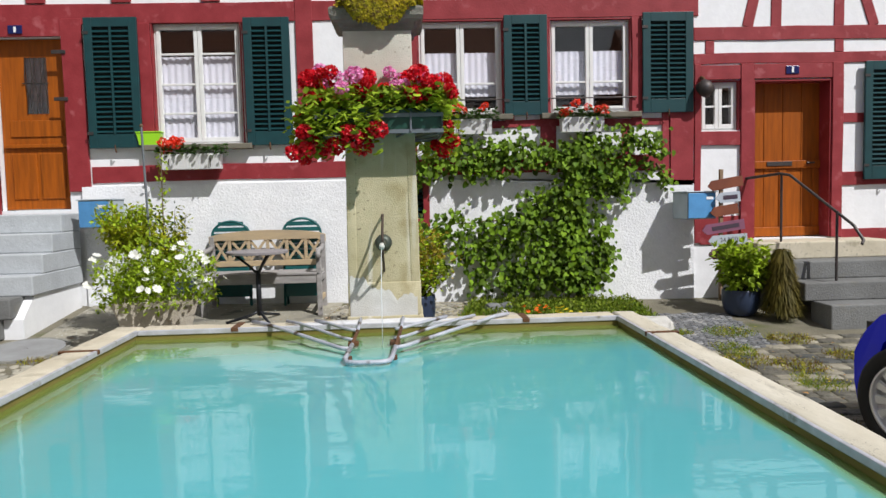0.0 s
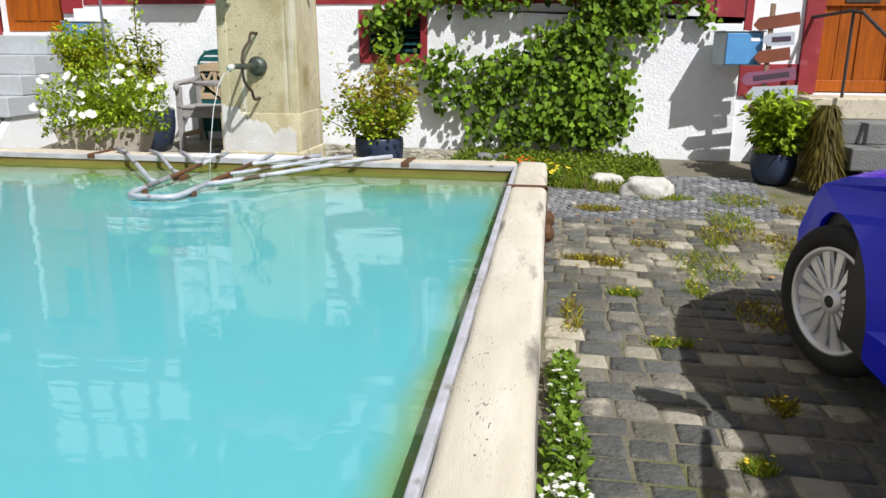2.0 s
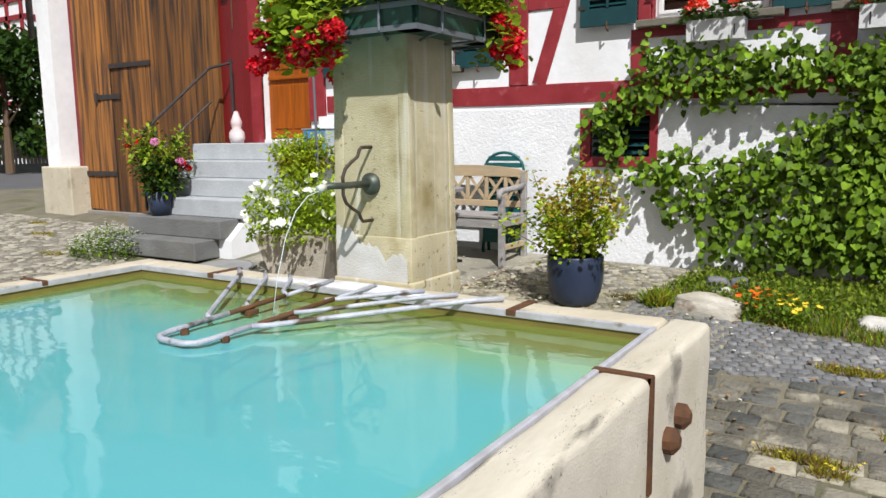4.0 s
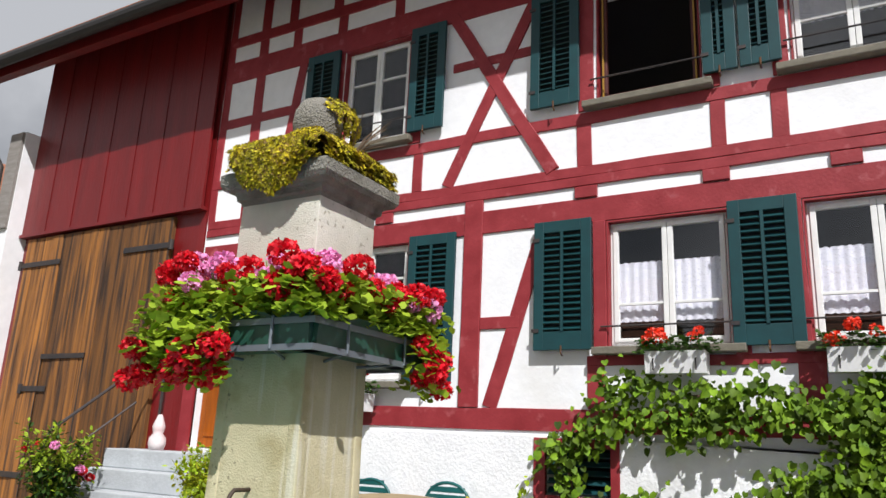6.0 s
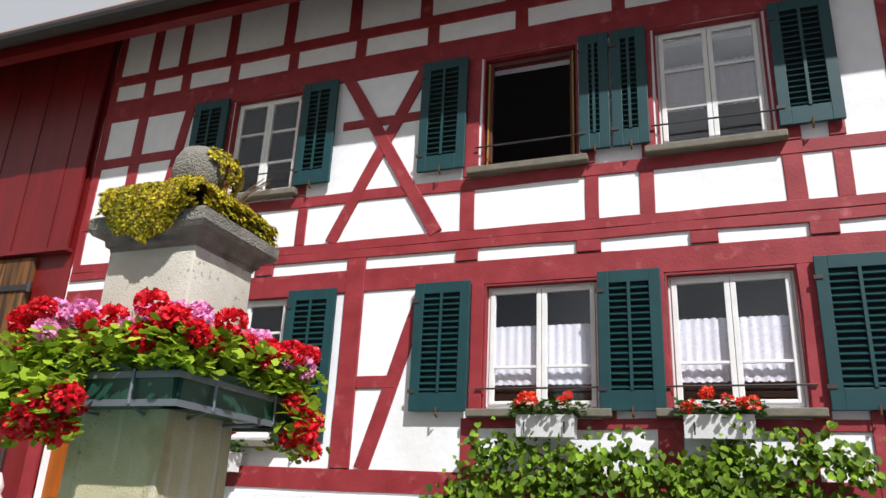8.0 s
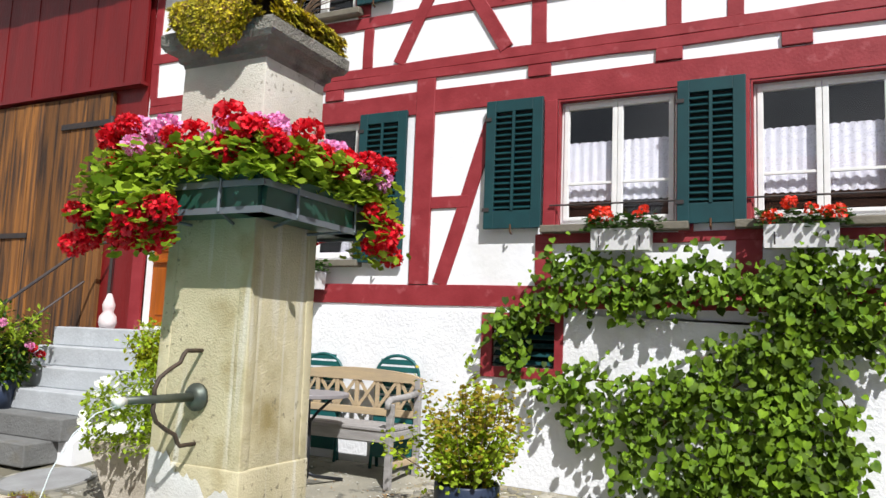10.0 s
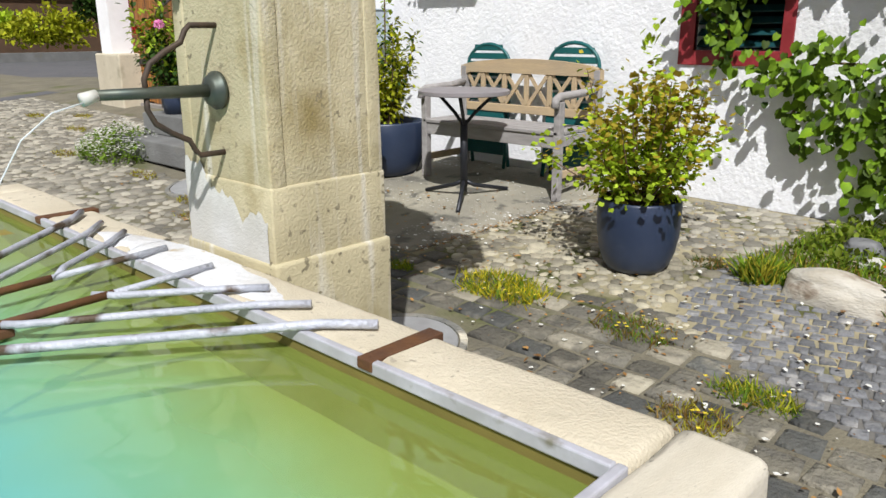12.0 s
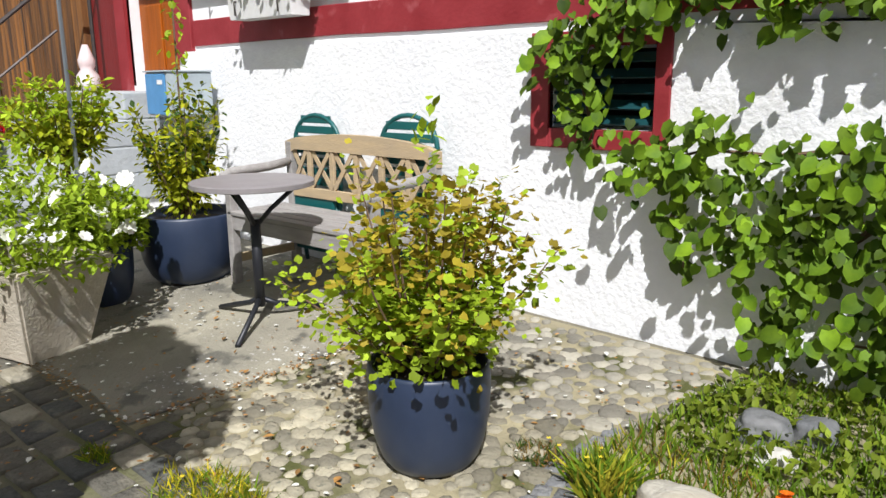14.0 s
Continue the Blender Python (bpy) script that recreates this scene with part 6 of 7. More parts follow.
tuft(-0.24, 6.32, 0.30, 0.18, 520, 1, (GRASSM, LAWNM, MOSSM), 6, 0.06)
tuft(0.50, 6.30, 0.21, 0.13, 300, 2, (LAWNM, MOSSBROWN), 14, 0.05)
tuft(1.10, 6.10, 0.20, 0.10, 240, 3, (GRASSM, LAWNM), 4, 0.06)
tuft(0.98, 5.85, 0.18, 0.12, 200, 4, (GRASSM, MOSSBROWN), 6, 0.05)
tuft(-0.85, 6.22, 0.10, 0.06, 120, 5, (LAWNM, GRASSM), 0, 0.05)
tuft(0.44, 7.16, 0.13, 0.09, 160, 6, (DARKLEAF, MOSSBROWN), 3, 0.05)
tuft(0.70, 7.12, 0.10, 0.09, 200, 7, (LAWNM, GRASSM), 3, 0.14)
for i, (x, y, a, b) in enumerate(((3.15, 6.75, 0.3, 0.22), (3.6, 6.5, 0.3, 0.2), (2.95, 6.2, 0.22, 0.3), (3.3, 5.75, 0.25, 0.25), (2.55, 6.75, 0.28, 0.10), (2.0, 6.35, 0.2, 0.06), (2.75, 5.75, 0.12, 0.25), (3.9, 6.0, 0.3, 0.2), (2.45, 4.75, 0.1, 0.2), (1.9, 5.2, 0.25, 0.05), (2.05, 4.6, 0.12, 0.05), (2.3, 5.6, 0.16, 0.06), (2.6, 5.2, 0.25, 0.35), (2.75, 4.4, 0.2, 0.3), (2.2, 3.95, 0.14, 0.05), (2.55, 3.4, 0.08, 0.08), (2.35, 2.95, 0.07, 0.06),
                                (2.9, 5.9, 0.35, 0.25), (3.2, 5.3, 0.25, 0.3), (2.0, 5.1, 0.10, 0.05), (2.6, 2.4, 0.12, 0.2), (1.75, 4.2, 0.06, 0.3))):
    tuft(x, y, a, b, 150 if a < 0.2 else 300, 20 + i, (GRASSM, MOSSBROWN if i % 2 else LAWNM), 4, 0.055)
for i, (x, y) in enumerate(((-5.6, 6.3), (-4.1, 6.35), (-6.8, 6.9), (-7.6, 7.3), (-3.0, 6.2), (-5.9, 7.2), (-8.3, 7.0), (-2.6, 6.0))):
    tuft(x, y, 0.25, 0.1, 150, 40 + i, (GRASSM, MOSSBROWN), 0, 0.05)


def rock(name, x, y, sx, sy, sz, rz, m, label, seed, sink=0.03):
    bm = bmesh.new()
    bmesh.ops.create_icosphere(bm, subdivisions=4, radius=1)
    for v in bm.verts:
        c = v.co.copy()
        k = 1 + 0.22 * noise.noise(c * 1.3 + Vector((seed, 0, 0))) + 0.06 * noise.noise(c * 4 + Vector((0, seed, 0)))
        c = Vector([math.copysign(abs(q) ** 0.7, q) for q in c]) * k
        v.co = Vector((c.x * sx, c.y * sy, max(-0.4, c.z) * sz))
    bm.transform(pose(x, y, gz(x, y) + sz * 0.4 - sink, 0, 0, rz))
    return solo(name, bm, m, label, "rock", smooth=True)


ROCKM = mat("veined_rock", (0.42, 0.38, 0.30), 0.85, var=(0.55, 0.53, 0.47), scale=6, bump=0.4, bscale=40, spots=(0.22, 0.17, 0.12), spot_scale=5, spot_at=(0.56, 0.7), stretch=(1, 2.5, 2.5))
DARKROCK = mat("dark_rock", (0.07, 0.078, 0.088), 0.7, var=(0.24, 0.24, 0.24), scale=5, bump=0.4, bscale=30)
WHITEROCK = mat("white_rock", (0.62, 0.60, 0.55), 0.8, var=(0.42, 0.41, 0.38), scale=7, bump=0.4, bscale=30)
rock("border_rock", 1.05, 7.07, 0.235, 0.10, 0.115, -8, ROCKM, "long pale veined rock at the edge of the lawn", 1)
rock("dark_boulder", 0.99, 7.70, 0.09, 0.075, 0.085, 20, DARKROCK, "dark grey stone below the vine", 2)
rock("grey_boulder", 1.14, 7.79, 0.075, 0.065, 0.07, -10, DARKROCK, "grey stone beside the dark one", 3)
rock("small_stone", 1.08, 7.57, 0.07, 0.05, 0.05, 10, WHITEROCK, "small pale stone on the lawn", 4)
rock("white_boulder", 2.42, 6.85, 0.20, 0.13, 0.12, -15, WHITEROCK, "white and grey stone at the end of the lawn", 5)
rock("flat_stone", 2.12, 7.18, 0.15, 0.10, 0.07, 5, WHITEROCK, "flat pale stone in the grass", 6)
for fx, fy, me, n, lab, seed in ((1.36, 7.10, ORANGE_FLOWER, 22, "orange flowering marigold clump in the lawn", 1), (1.60, 7.03, YELLOW_FLOWER, 24, "yellow pansies in the lawn", 2)):
    th = thing("flower_clump", lab, "flowers", (fx, fy, gz(fx, fy)))
    rg = random.Random(90 + seed)
    leaves("leaves", [((rg.gauss(0, 0.07), rg.gauss(0, 0.06), rg.uniform(0, 0.12)), rnd_dir(rg, 0.3), (0, 0, 1), 0.04) for i in range(160)], LAWNM, "oval", th, kind="stuff")
    for i in range(n):
        put_flower(me, (rg.gauss(0, 0.08), rg.gauss(0, 0.06), rg.uniform(0.08, 0.20)), th, rg.uniform(0.8, 1.2), rg)

# ---- bench, table, chairs ----
BENCHWOOD = mat("bench_wood", (0.36, 0.345, 0.335), 0.8, var=(0.25, 0.235, 0.225), scale=5, stretch=(1, 5, 5), bump=0.25, bscale=40)
BENCHTAN = mat("bench_tan", (0.50, 0.375, 0.22), 0.75, var=(0.38, 0.30, 0.20), scale=5, stretch=(1, 5, 5), bump=0.2, bscale=40)
bx, by = -1.415, 7.82
gb = gz(bx, 7.75)
bench = thing("garden_bench", "weathered grey-brown wooden garden bench with crossed back slats", "bench", (bx, by, gb))
HWB = 0.595
for s in (-1, 1):
    x = s * HWB
    part("leg", nbox(x - 0.025, x + 0.025, -0.245, -0.19, gz(bx + x, by - 0.22) - gb, 0.62, 0.006), BENCHWOOD, bench)
    part("leg", nbox(x - 0.025, x + 0.025, 0.20, 0.25, gz(bx + x, by + 0.2) - gb, 0.80, 0.006), BENCHWOOD, bench)
    bm = tube(bmesh.new(), [(x, -0.27, 0.58), (x, -0.26, 0.635), (x, -0.22, 0.65), (x, 0.05, 0.66), (x, 0.21, 0.68)], 0.027, 8)
    part("armrest", bm, BENCHWOOD, bench, smooth=True)
    part("side_rail", nbox(x - 0.018, x + 0.018, -0.19, 0.2, 0.33, 0.40, 0.005), BENCHWOOD, bench)
    part("stretcher", nbox(x - 0.015, x + 0.015, -0.19, 0.2, 0.12, 0.17, 0.005), BENCHTAN, bench)
for i in range(5):
    y = -0.245 + i * 0.083
    part("seat_slat", nbox(-HWB - 0.01, HWB + 0.01, y, y + 0.072, 0.405, 0.43, 0.005), BENCHWOOD, bench)
part("front_rail", nbox(-HWB + 0.026, HWB - 0.026, -0.235, -0.205, 0.32, 0.403, 0.004), BENCHWOOD, bench)
part("back_rail", nbox(-HWB + 0.026, HWB - 0.026, 0.205, 0.235, 0.47, 0.53, 0.004), BENCHTAN, bench)
bm = bmesh.new()
top = [(-HWB - 0.03, 0.72)] + [(-HWB - 0.03 + (2 * HWB + 0.06) * i / 16, 0.80 + 0.06 * math.sin(math.pi * i / 16) ** 0.6) for i in range(17)] + [(HWB + 0.03, 0.72)]
bot = [(HWB - 0.03, 0.735)] + [(HWB - 0.06 - (2 * HWB - 0.12) * i / 8, 0.755) for i in range(9)]
prism(bm, top + bot, "y", 0.203, 0.245)
part("top_rail", bm, BENCHTAN, bench)
for x in (-0.41, -0.205, 0.0, 0.205, 0.41):
    part("upright", nbox(x - 0.018, x + 0.018, 0.208, 0.23, 0.531, 0.754, 0.003), BENCHTAN, bench)
for x0, x1 in ((-0.57, -0.43), (-0.39, -0.22), (-0.19, -0.02), (0.02, 0.19), (0.22, 0.39), (0.43, 0.57)):
    for a, b, y in ((x0, x1, 0.212), (x1, x0, 0.222)):
        d = Vector((b - a, 0, 0.222))
        m = Matrix.Translation((a, y, 0.532)) @ Matrix.Rotation(math.atan2(d.x, d.z), 4, "Y")
        part("cross_slat", nbox(-0.014, 0.014, -0.004, 0.004, 0, d.length, m=m), BENCHTAN, bench)

TABLETOP = mat("table_grey", (0.22, 0.205, 0.21), 0.5, var=(0.27, 0.25, 0.255), scale=8)
TABLEIRON = mat("table_iron", (0.022, 0.024, 0.030), 0.45, 0.3)
tx, ty = -1.39, 7.33
table = thing("bistro_table", "round grey bistro table on a black three-legged iron stand", "table", (tx, ty, gz(tx, ty)))
part("tabletop", lathe(bmesh.new(), [(0.285, 0.695), (0.302, 0.70), (0.302, 0.722), (0.296, 0.726), (0.02, 0.728)], 48), TABLETOP, table)
part("column", tube(bmesh.new(), [(0, 0, 0.08), (0, 0, 0.53)], 0.026, 12), TABLEIRON, table, smooth=True)
for k in range(3):
    a = radians(-55 + 120 * k)
    c, s = math.cos(a), math.sin(a)
    lx, ly = 0.33 * c, 0.33 * s
    part("leg", tube(bmesh.new(), [(0.01 * c, 0.01 * s, 0.12), (0.08 * c, 0.08 * s, 0.085), (lx, ly, gz(tx + lx, ty + ly) - gz(tx, ty) + 0.012)], 0.014, 8), TABLEIRON, table, smooth=True)
    part("arm", tube(bmesh.new(), [(0.01 * c, 0.01 * s, 0.50), (0.08 * c, 0.08 * s, 0.575), (0.22 * c, 0.22 * s, 0.69)], 0.012, 8), TABLEIRON, table, smooth=True)

CHAIRGREEN = mat("chair_green", (0.006, 0.085, 0.088), 0.4, var=(0.009, 0.11, 0.11), scale=6)
for cx, h in ((-1.815, 0.92), (-1.05, 0.95)):
    cz = gz(cx, 8.08)
    ch = thing("folding_chair", "dark green folding chair with an arched slatted back", "chair", (cx, 8.07, cz), 0, "chairs behind the bench")
    arch = [(-0.20, 0.45), (-0.205, 0.70)] + [(-0.205 * math.cos(math.pi * i / 12), h - 0.16 + 0.16 * math.sin(math.pi * i / 12)) for i in range(13)] + [(0.205, 0.70), (0.20, 0.45)]
    part("back_frame", tube(bmesh.new(), [(x, 0.02, z) for x, z in arch], 0.014, 8), CHAIRGREEN, ch, smooth=True)
    for i in range(7):
        z = 0.50 + i * 0.062
        w = 0.19 if z < h - 0.16 else 0.19 * math.sqrt(max(0.05, 1 - ((z - h + 0.16) / 0.16) ** 2))
        part("back_slat", nbox(-w, w, 0.012, 0.022, z, z + 0.045, 0.003), CHAIRGREEN, ch)
    for s in (-1, 1):
        part("leg", tube(bmesh.new(), [(s * 0.2, 0.02, 0.48), (s * 0.2, -0.03, 0.0)], 0.014, 8), CHAIRGREEN, ch, smooth=True)
        part("leg", tube(bmesh.new(), [(s * 0.18, -0.01, 0.46), (s * 0.18, 0.05, 0.0)], 0.014, 8), CHAIRGREEN, ch, smooth=True)
    part("seat", nbox(-0.19, 0.19, -0.035, -0.012, 0.10, 0.46, 0.008), CHAIRGREEN, ch)

gn = bmesh.new()
lathe(gn, [(0.07, 0), (0.09, 0.06), (0.085, 0.12), (0.05, 0.17), (0.06, 0.20), (0.065, 0.24), (0.05, 0.28), (0.02, 0.36)], 16, Matrix.Translation((-4.42, 7.92, 1.52)))
solo("garden_figure", gn, mat("figure_paint", (0.70, 0.68, 0.68), 0.6, var=(0.62, 0.46, 0.46), scale=9), "small painted garden figure on the top step", "figurine", smooth=True)

# ---- blue car beside the basin ----
CARBLUE = mat("car_blue", (0.0004, 0.010, 0.74), 0.26, 0.12, coat=0.12, spec=0.28)
TYRE = mat("tyre", (0.012, 0.012, 0.012), 0.8, bump=0.2, bscale=60)
ALLOY = mat("wheel_silver", (0.72, 0.72, 0.73), 0.30, 0.45)
BLACKP = mat("black_plastic", (0.008, 0.008, 0.009), 0.5)
CARGLASS = mat("car_glass", (0.01, 0.012, 0.014), 0.05, spec=0.8)
CG = 0.11
car = thing("parked_car", "small shiny blue car parked on the cobbles", "car", (0, 0, CG))


def arc(cy, r, a0, a1, n=12):
    return [(cy + r * math.cos(radians(a0 + (a1 - a0) * i / n)), 0.315 + r * math.sin(radians(a0 + (a1 - a0) * i / n))) for i in range(n + 1)]


outline = [(4.46, 0.20), (4.52, 0.33), (4.50, 0.50), (4.42, 0.615), (4.25, 0.72), (4.0, 0.815), (3.7, 0.885), (3.4, 0.93), (3.0, 0.965), (2.55, 1.08), (2.2, 1.18), (1.9, 1.24), (1.6, 1.25), (1.2, 1.22),
           (0.8, 1.18), (0.5, 0.98), (0.42, 0.70), (0.44, 0.35), (0.52, 0.20)] + [(0.83, 0.20)] + arc(1.18, 0.365, 198, -18)[0:] + [(1.56, 0.19), (3.33, 0.19)] + arc(3.72, 0.365, 198, -18)
XL, XR = 2.775, 4.44
bm = bmesh.new()
slices = []
for s in (0.0, 0.012, 0.035, 0.07, 0.12, 0.2, 0.35, 0.5, 0.65, 0.8, 0.88, 0.93, 0.965, 0.988, 1.0):
    x = XL + (XR - XL) * s
    d = min(s, 1 - s) * (XR - XL)
    k = max(0.0, 1 - d / 0.32)
    row = []
    for y, z in outline:
        yy, zz, xx = y, z, x
        if y > 3.9 and z > 0.1:
            yy = y - (y - 3.9) * 0.52 * k ** 1.6
        if y < 0.9:
            yy = y + (0.9 - y) * 0.4 * k ** 1.6
        if z > 0.6 and not (z < 0.72 and abs(y - 3.72) < 0.4):
            zz = z - 0.055 * k ** 2 - (0.10 * k ** 3 if z > 1.0 else 0)
        if z > 0.97:
            xx = x + (1 if s < 0.5 else -1) * (z - 0.97) * 1.15 * max(0, 1 - d / 0.6)
        if z < 0.45:
            xx = x + (1 if s < 0.5 else -1) * 0.06 * k * (0.45 - z)
        row.append(bm.verts.new((xx, yy, zz)))
    slices.append(row)
for q, w in zip(slices, slices[1:]):
    for i in range(len(outline)):
        bm.faces.new((q[i], q[(i + 1) % len(outline)], w[(i + 1) % len(outline)], w[i]))
bm.faces.new(slices[0])
bm.faces.new(slices[-1][::-1])
body = part("body", bm, CARBLUE, car)
for p in body.data.polygons:
    p.use_smooth = len(p.vertices) == 4
bm = nbox(XL + 0.03, XL + 0.3, 3.30, 4.12, 0.18, 0.70)
part("wheel_well", bm, BLACKP, car)
bm = bmesh.new()
prism(bm, [(1.0, 0.99), (1.1, 1.09), (2.1, 1.09), (2.5, 0.99)], "x", XL + 0.05, XL + 0.075)
part("side_window", bm, CARGLASS, car)
bm = bmesh.new()
prism(bm, [(-0.055, -0.16), (0.055, -0.16), (0.065, 0.10), (0.0, 0.18), (-0.06, 0.10)], "z", -0.07, 0.07)
bmesh.ops.bevel(bm, geom=bm.edges[:], offset=0.02, segments=2, affect="EDGES")
mir = part("mirror", bm, CARBLUE, car, smooth=True)
mir.matrix_basis = pose(XL - 0.05, 2.72, 0.97, 0, 0, 70) @ Matrix.Scale(0.8, 4)
part("mirror_glass", nbox(XL - 0.13, XL, 2.668, 2.675, 0.925, 1.015, 0.003), CARGLASS, car)
part("headlight", rough_box(XL + 0.26, XL + 0.52, 4.22, 4.40, 0.55, 0.66, 0.03, 0.0, 0.2), mat("lamp_clear", (0.5, 0.52, 0.55), 0.1), car, smooth=True)
part("door_gap", nbox(XL - 0.001, XL + 0.004, 3.02, 3.028, 0.24, 0.93), BLACKP, car)


def wheel(y, steer):
    wh = part("wheel", lathe(bmesh.new(), [(0.2, -0.03), (0.225, -0.085), (0.29, -0.09), (0.315, -0.065), (0.315, 0.065), (0.29, 0.09), (0.227, 0.088), (0.226, 0.03)], 48), TYRE, car, "black tyre", smooth=True)
    wh.matrix_basis = Matrix.Translation((XL + 0.075, y, 0.315)) @ Matrix.Rotation(radians(steer), 4, "Z") @ Matrix.Rotation(radians(-90), 4, "Y")
    part("dish", lathe(bmesh.new(), [(0.224, 0.0), (0.224, 0.040), (0.215, 0.042), (0.01, 0.04)], 40), BLACKP, wh)
    part("rim_ring", lathe(bmesh.new(), [(0.226, 0.05), (0.226, 0.088), (0.212, 0.09), (0.206, 0.062), (0.206, 0.05)], 48), ALLOY, wh, smooth=True)
    for k in range(15):
        bm = bmesh.new()
        prism(bm, [(0.05, -0.011), (0.21, -0.034), (0.21, 0.024), (0.05, 0.009)], "z", 0.055, 0.078)
        for v in bm.verts:
            if v.co.z > 0.07:
                v.co.z -= 0.012 * (v.co.x > 0.15)
                v.co.y *= 0.75
        sp_ = part("spoke", bm, ALLOY, wh)
        sp_.matrix_basis = Matrix.Rotation(2 * math.pi * k / 15, 4, "Z")
    part("hub", lathe(bmesh.new(), [(0.056, 0.05), (0.056, 0.084), (0.03, 0.09), (0.005, 0.09)], 24), ALLOY, wh, smooth=True)
    part("hub_badge", lathe(bmesh.new(), [(0.026, 0.0905), (0.02, 0.093), (0.004, 0.093)], 16), BLACKP, wh)


wheel(3.72, 22)
wheel(1.18, 0)

# ---- across the road ----
def road():
    bm = bmesh.new()
    ys = [-60 + 2 * i for i in range(60)]
    rows = [[bm.verts.new((x + 0.2 * math.sin(y * 0.3) * (x > -12), y, gz(x, y) + 0.012 * (1 if -24 < x < -11 else 0.2) - 0.01)) for x in (-26, -22, -18, -14, -10.4)] for y in ys]
    for a, b in zip(rows, rows[1:]):
        for i in range(4):
            bm.faces.new((a[i], a[i + 1], b[i + 1], b[i]))
    return solo("road", bm, ASPHALT, "grey asphalt village road", "road", kind="structure")


road()
FARRED = mat("far_red", (0.24, 0.02, 0.03), 0.7)
house = thing("far_house", "white half-timbered house with a steep tiled roof", "house")
part("wall", nbox(-28.3, -23.9, 16.6, 25, 0.3, 9.0), PLASTER, house)
bm = bmesh.new()
prism(bm, [(-28.3, 9.0), (-23.9, 9.0), (-26.1, 11.0)], "y", 16.6, 25)
part("gable", bm, PLASTER, house)
for s in (-1, 1):
    bm = bmesh.new()
    prism(bm, [(-26.1, 11.1), (-26.1, 11.35), (-26.1 + s * 2.75, 8.9), (-26.1 + s * 2.75, 8.65)], "y", 16.0, 25.5)
    part("roof", bm, ROOFTILE, house)
    bm = bmesh.new()
    prism(bm, [(-26.1, 11.0), (-26.1, 11.4), (-26.1 + s * 2.75, 8.95), (-26.1 + s * 2.75, 8.55)], "y", 15.85, 15.99)
    part("bargeboard", bm, FARRED, house)


def far_beam(x0, z0, x1, z1, w):
    d = math.hypot(x1 - x0, z1 - z0)
    m = Matrix.Translation((x0, 16.56, z0)) @ Matrix.Rotation(-math.atan2(z1 - z0, x1 - x0), 4, "Y")
    part("beam", nbox(0, d, -0.03, 0.03, -w / 2, w / 2, m=m), FARRED, house)


for z in (8.95, 7.9, 6.5, 5.9, 4.4, 3.0):
    far_beam(-28.3, z, -23.9, z, 0.16)
for x in (-28.2, -27.4, -26.6, -25.7, -24.9, -24.0):
    far_beam(x, 3.0, x, 8.95, 0.15)
for a in ((-27.6, 9.0, -26.1, 10.6), (-24.6, 9.0, -26.1, 10.6), (-26.1, 9.0, -26.9, 9.9), (-26.1, 9.0, -25.3, 9.9), (-26.1, 9.0, -26.1, 10.7)):
    far_beam(*a, 0.14)
for x in (-27.0, -25.3):
    w = part("window", nbox(x - 0.32, x + 0.32, 16.5, 16.58, 6.55, 7.8), FARRED, house)
    part("pane", nbox(x - 0.24, x + 0.24, 16.47, 16.495, 6.63, 7.72), WHITEWOOD, w)
for z in (2.9, 4.3, 5.9, 7.6):
    part("beam", nbox(-23.93, -23.87, 16.6, 25, z - 0.1, z + 0.1), FARRED, house)
for y in (17, 18.2, 19.4, 21, 23):
    part("beam", nbox(-23.93, -23.86, y, y + 0.16, 2.9, 8.8), FARRED, house)
h2 = thing("barn_across_road", "brown boarded barn with an orange tiled roof", "house")
part("wall", nbox(-40, -33, 6, 18.5, 0.3, 4.4), mat("brown_boards", (0.10, 0.055, 0.03), 0.85, var=(0.06, 0.035, 0.02), scale=2), h2)
bm = bmesh.new()
prism(bm, [(-32.2, 4.0), (-32.2, 4.25), (-37, 9.0), (-42, 4.2), (-42, 4.0), (-37, 8.75)], "y", 5.5, 19)
part("roof", bm, mat("orange_tile", (0.50, 0.20, 0.09), 0.85, var=(0.40, 0.15, 0.07), scale=2, stretch=(0.3, 3, 3)), h2)
fence = thing("picket_fence", "grey weathered picket fence on a low kerb", "fence")
for i in range(24):
    part("picket", nbox(-22.6, -22.57, 14.6 + i * 0.13, 14.68 + i * 0.13, 0.9, 1.75), GREYWOOD, fence)
part("kerb", nbox(-22.8, -22.3, 5.0, 19.0, 0.4, 0.92), CONCRETE, fence)


def tree_mass(name, label, x, y, z0, rx, ry, h, n, m, seed, size, cat="tree", trunk=True):
    th = thing(name, label, cat, (x, y, z0))
    rg = random.Random(seed)
    if trunk:
        bm = tube(bmesh.new(), [(0, 0, -0.2), (0.05, 0, h * 0.4), (0, 0.1, h * 0.8)], 0.14, 8, 0.03)
        for k in range(7):
            a = k * 0.9
            zz = h * (0.25 + 0.08 * k)
            part("limb", tube(bmesh.new(), [(0, 0, zz), (rx * 0.6 * math.cos(a), ry * 0.6 * math.sin(a), zz + h * 0.15)], 0.05, 5, 0.01), TWIG, th)
        part("trunk", bm, TWIG, th)
    sp = []
    cl = [(rnd_dir(rg) * rg.uniform(0.4, 0.95), rg.uniform(0.18, 0.34)) for i in range(34)]
    for i in range(n):
        c, r = rg.choice(cl)
        v = c + rnd_dir(rg) * r * rg.uniform(0.5, 1.0)
        zz = h * (0.54 + 0.46 * v.z)
        sp.append(((v.x * rx, v.y * ry, max(0.02, zz)), rnd_dir(rg), rnd_dir(rg, 0.6), size * rg.uniform(0.6, 1.4)))
    leaves("crown", sp, m, "oval", th, kind="stuff")
    return th


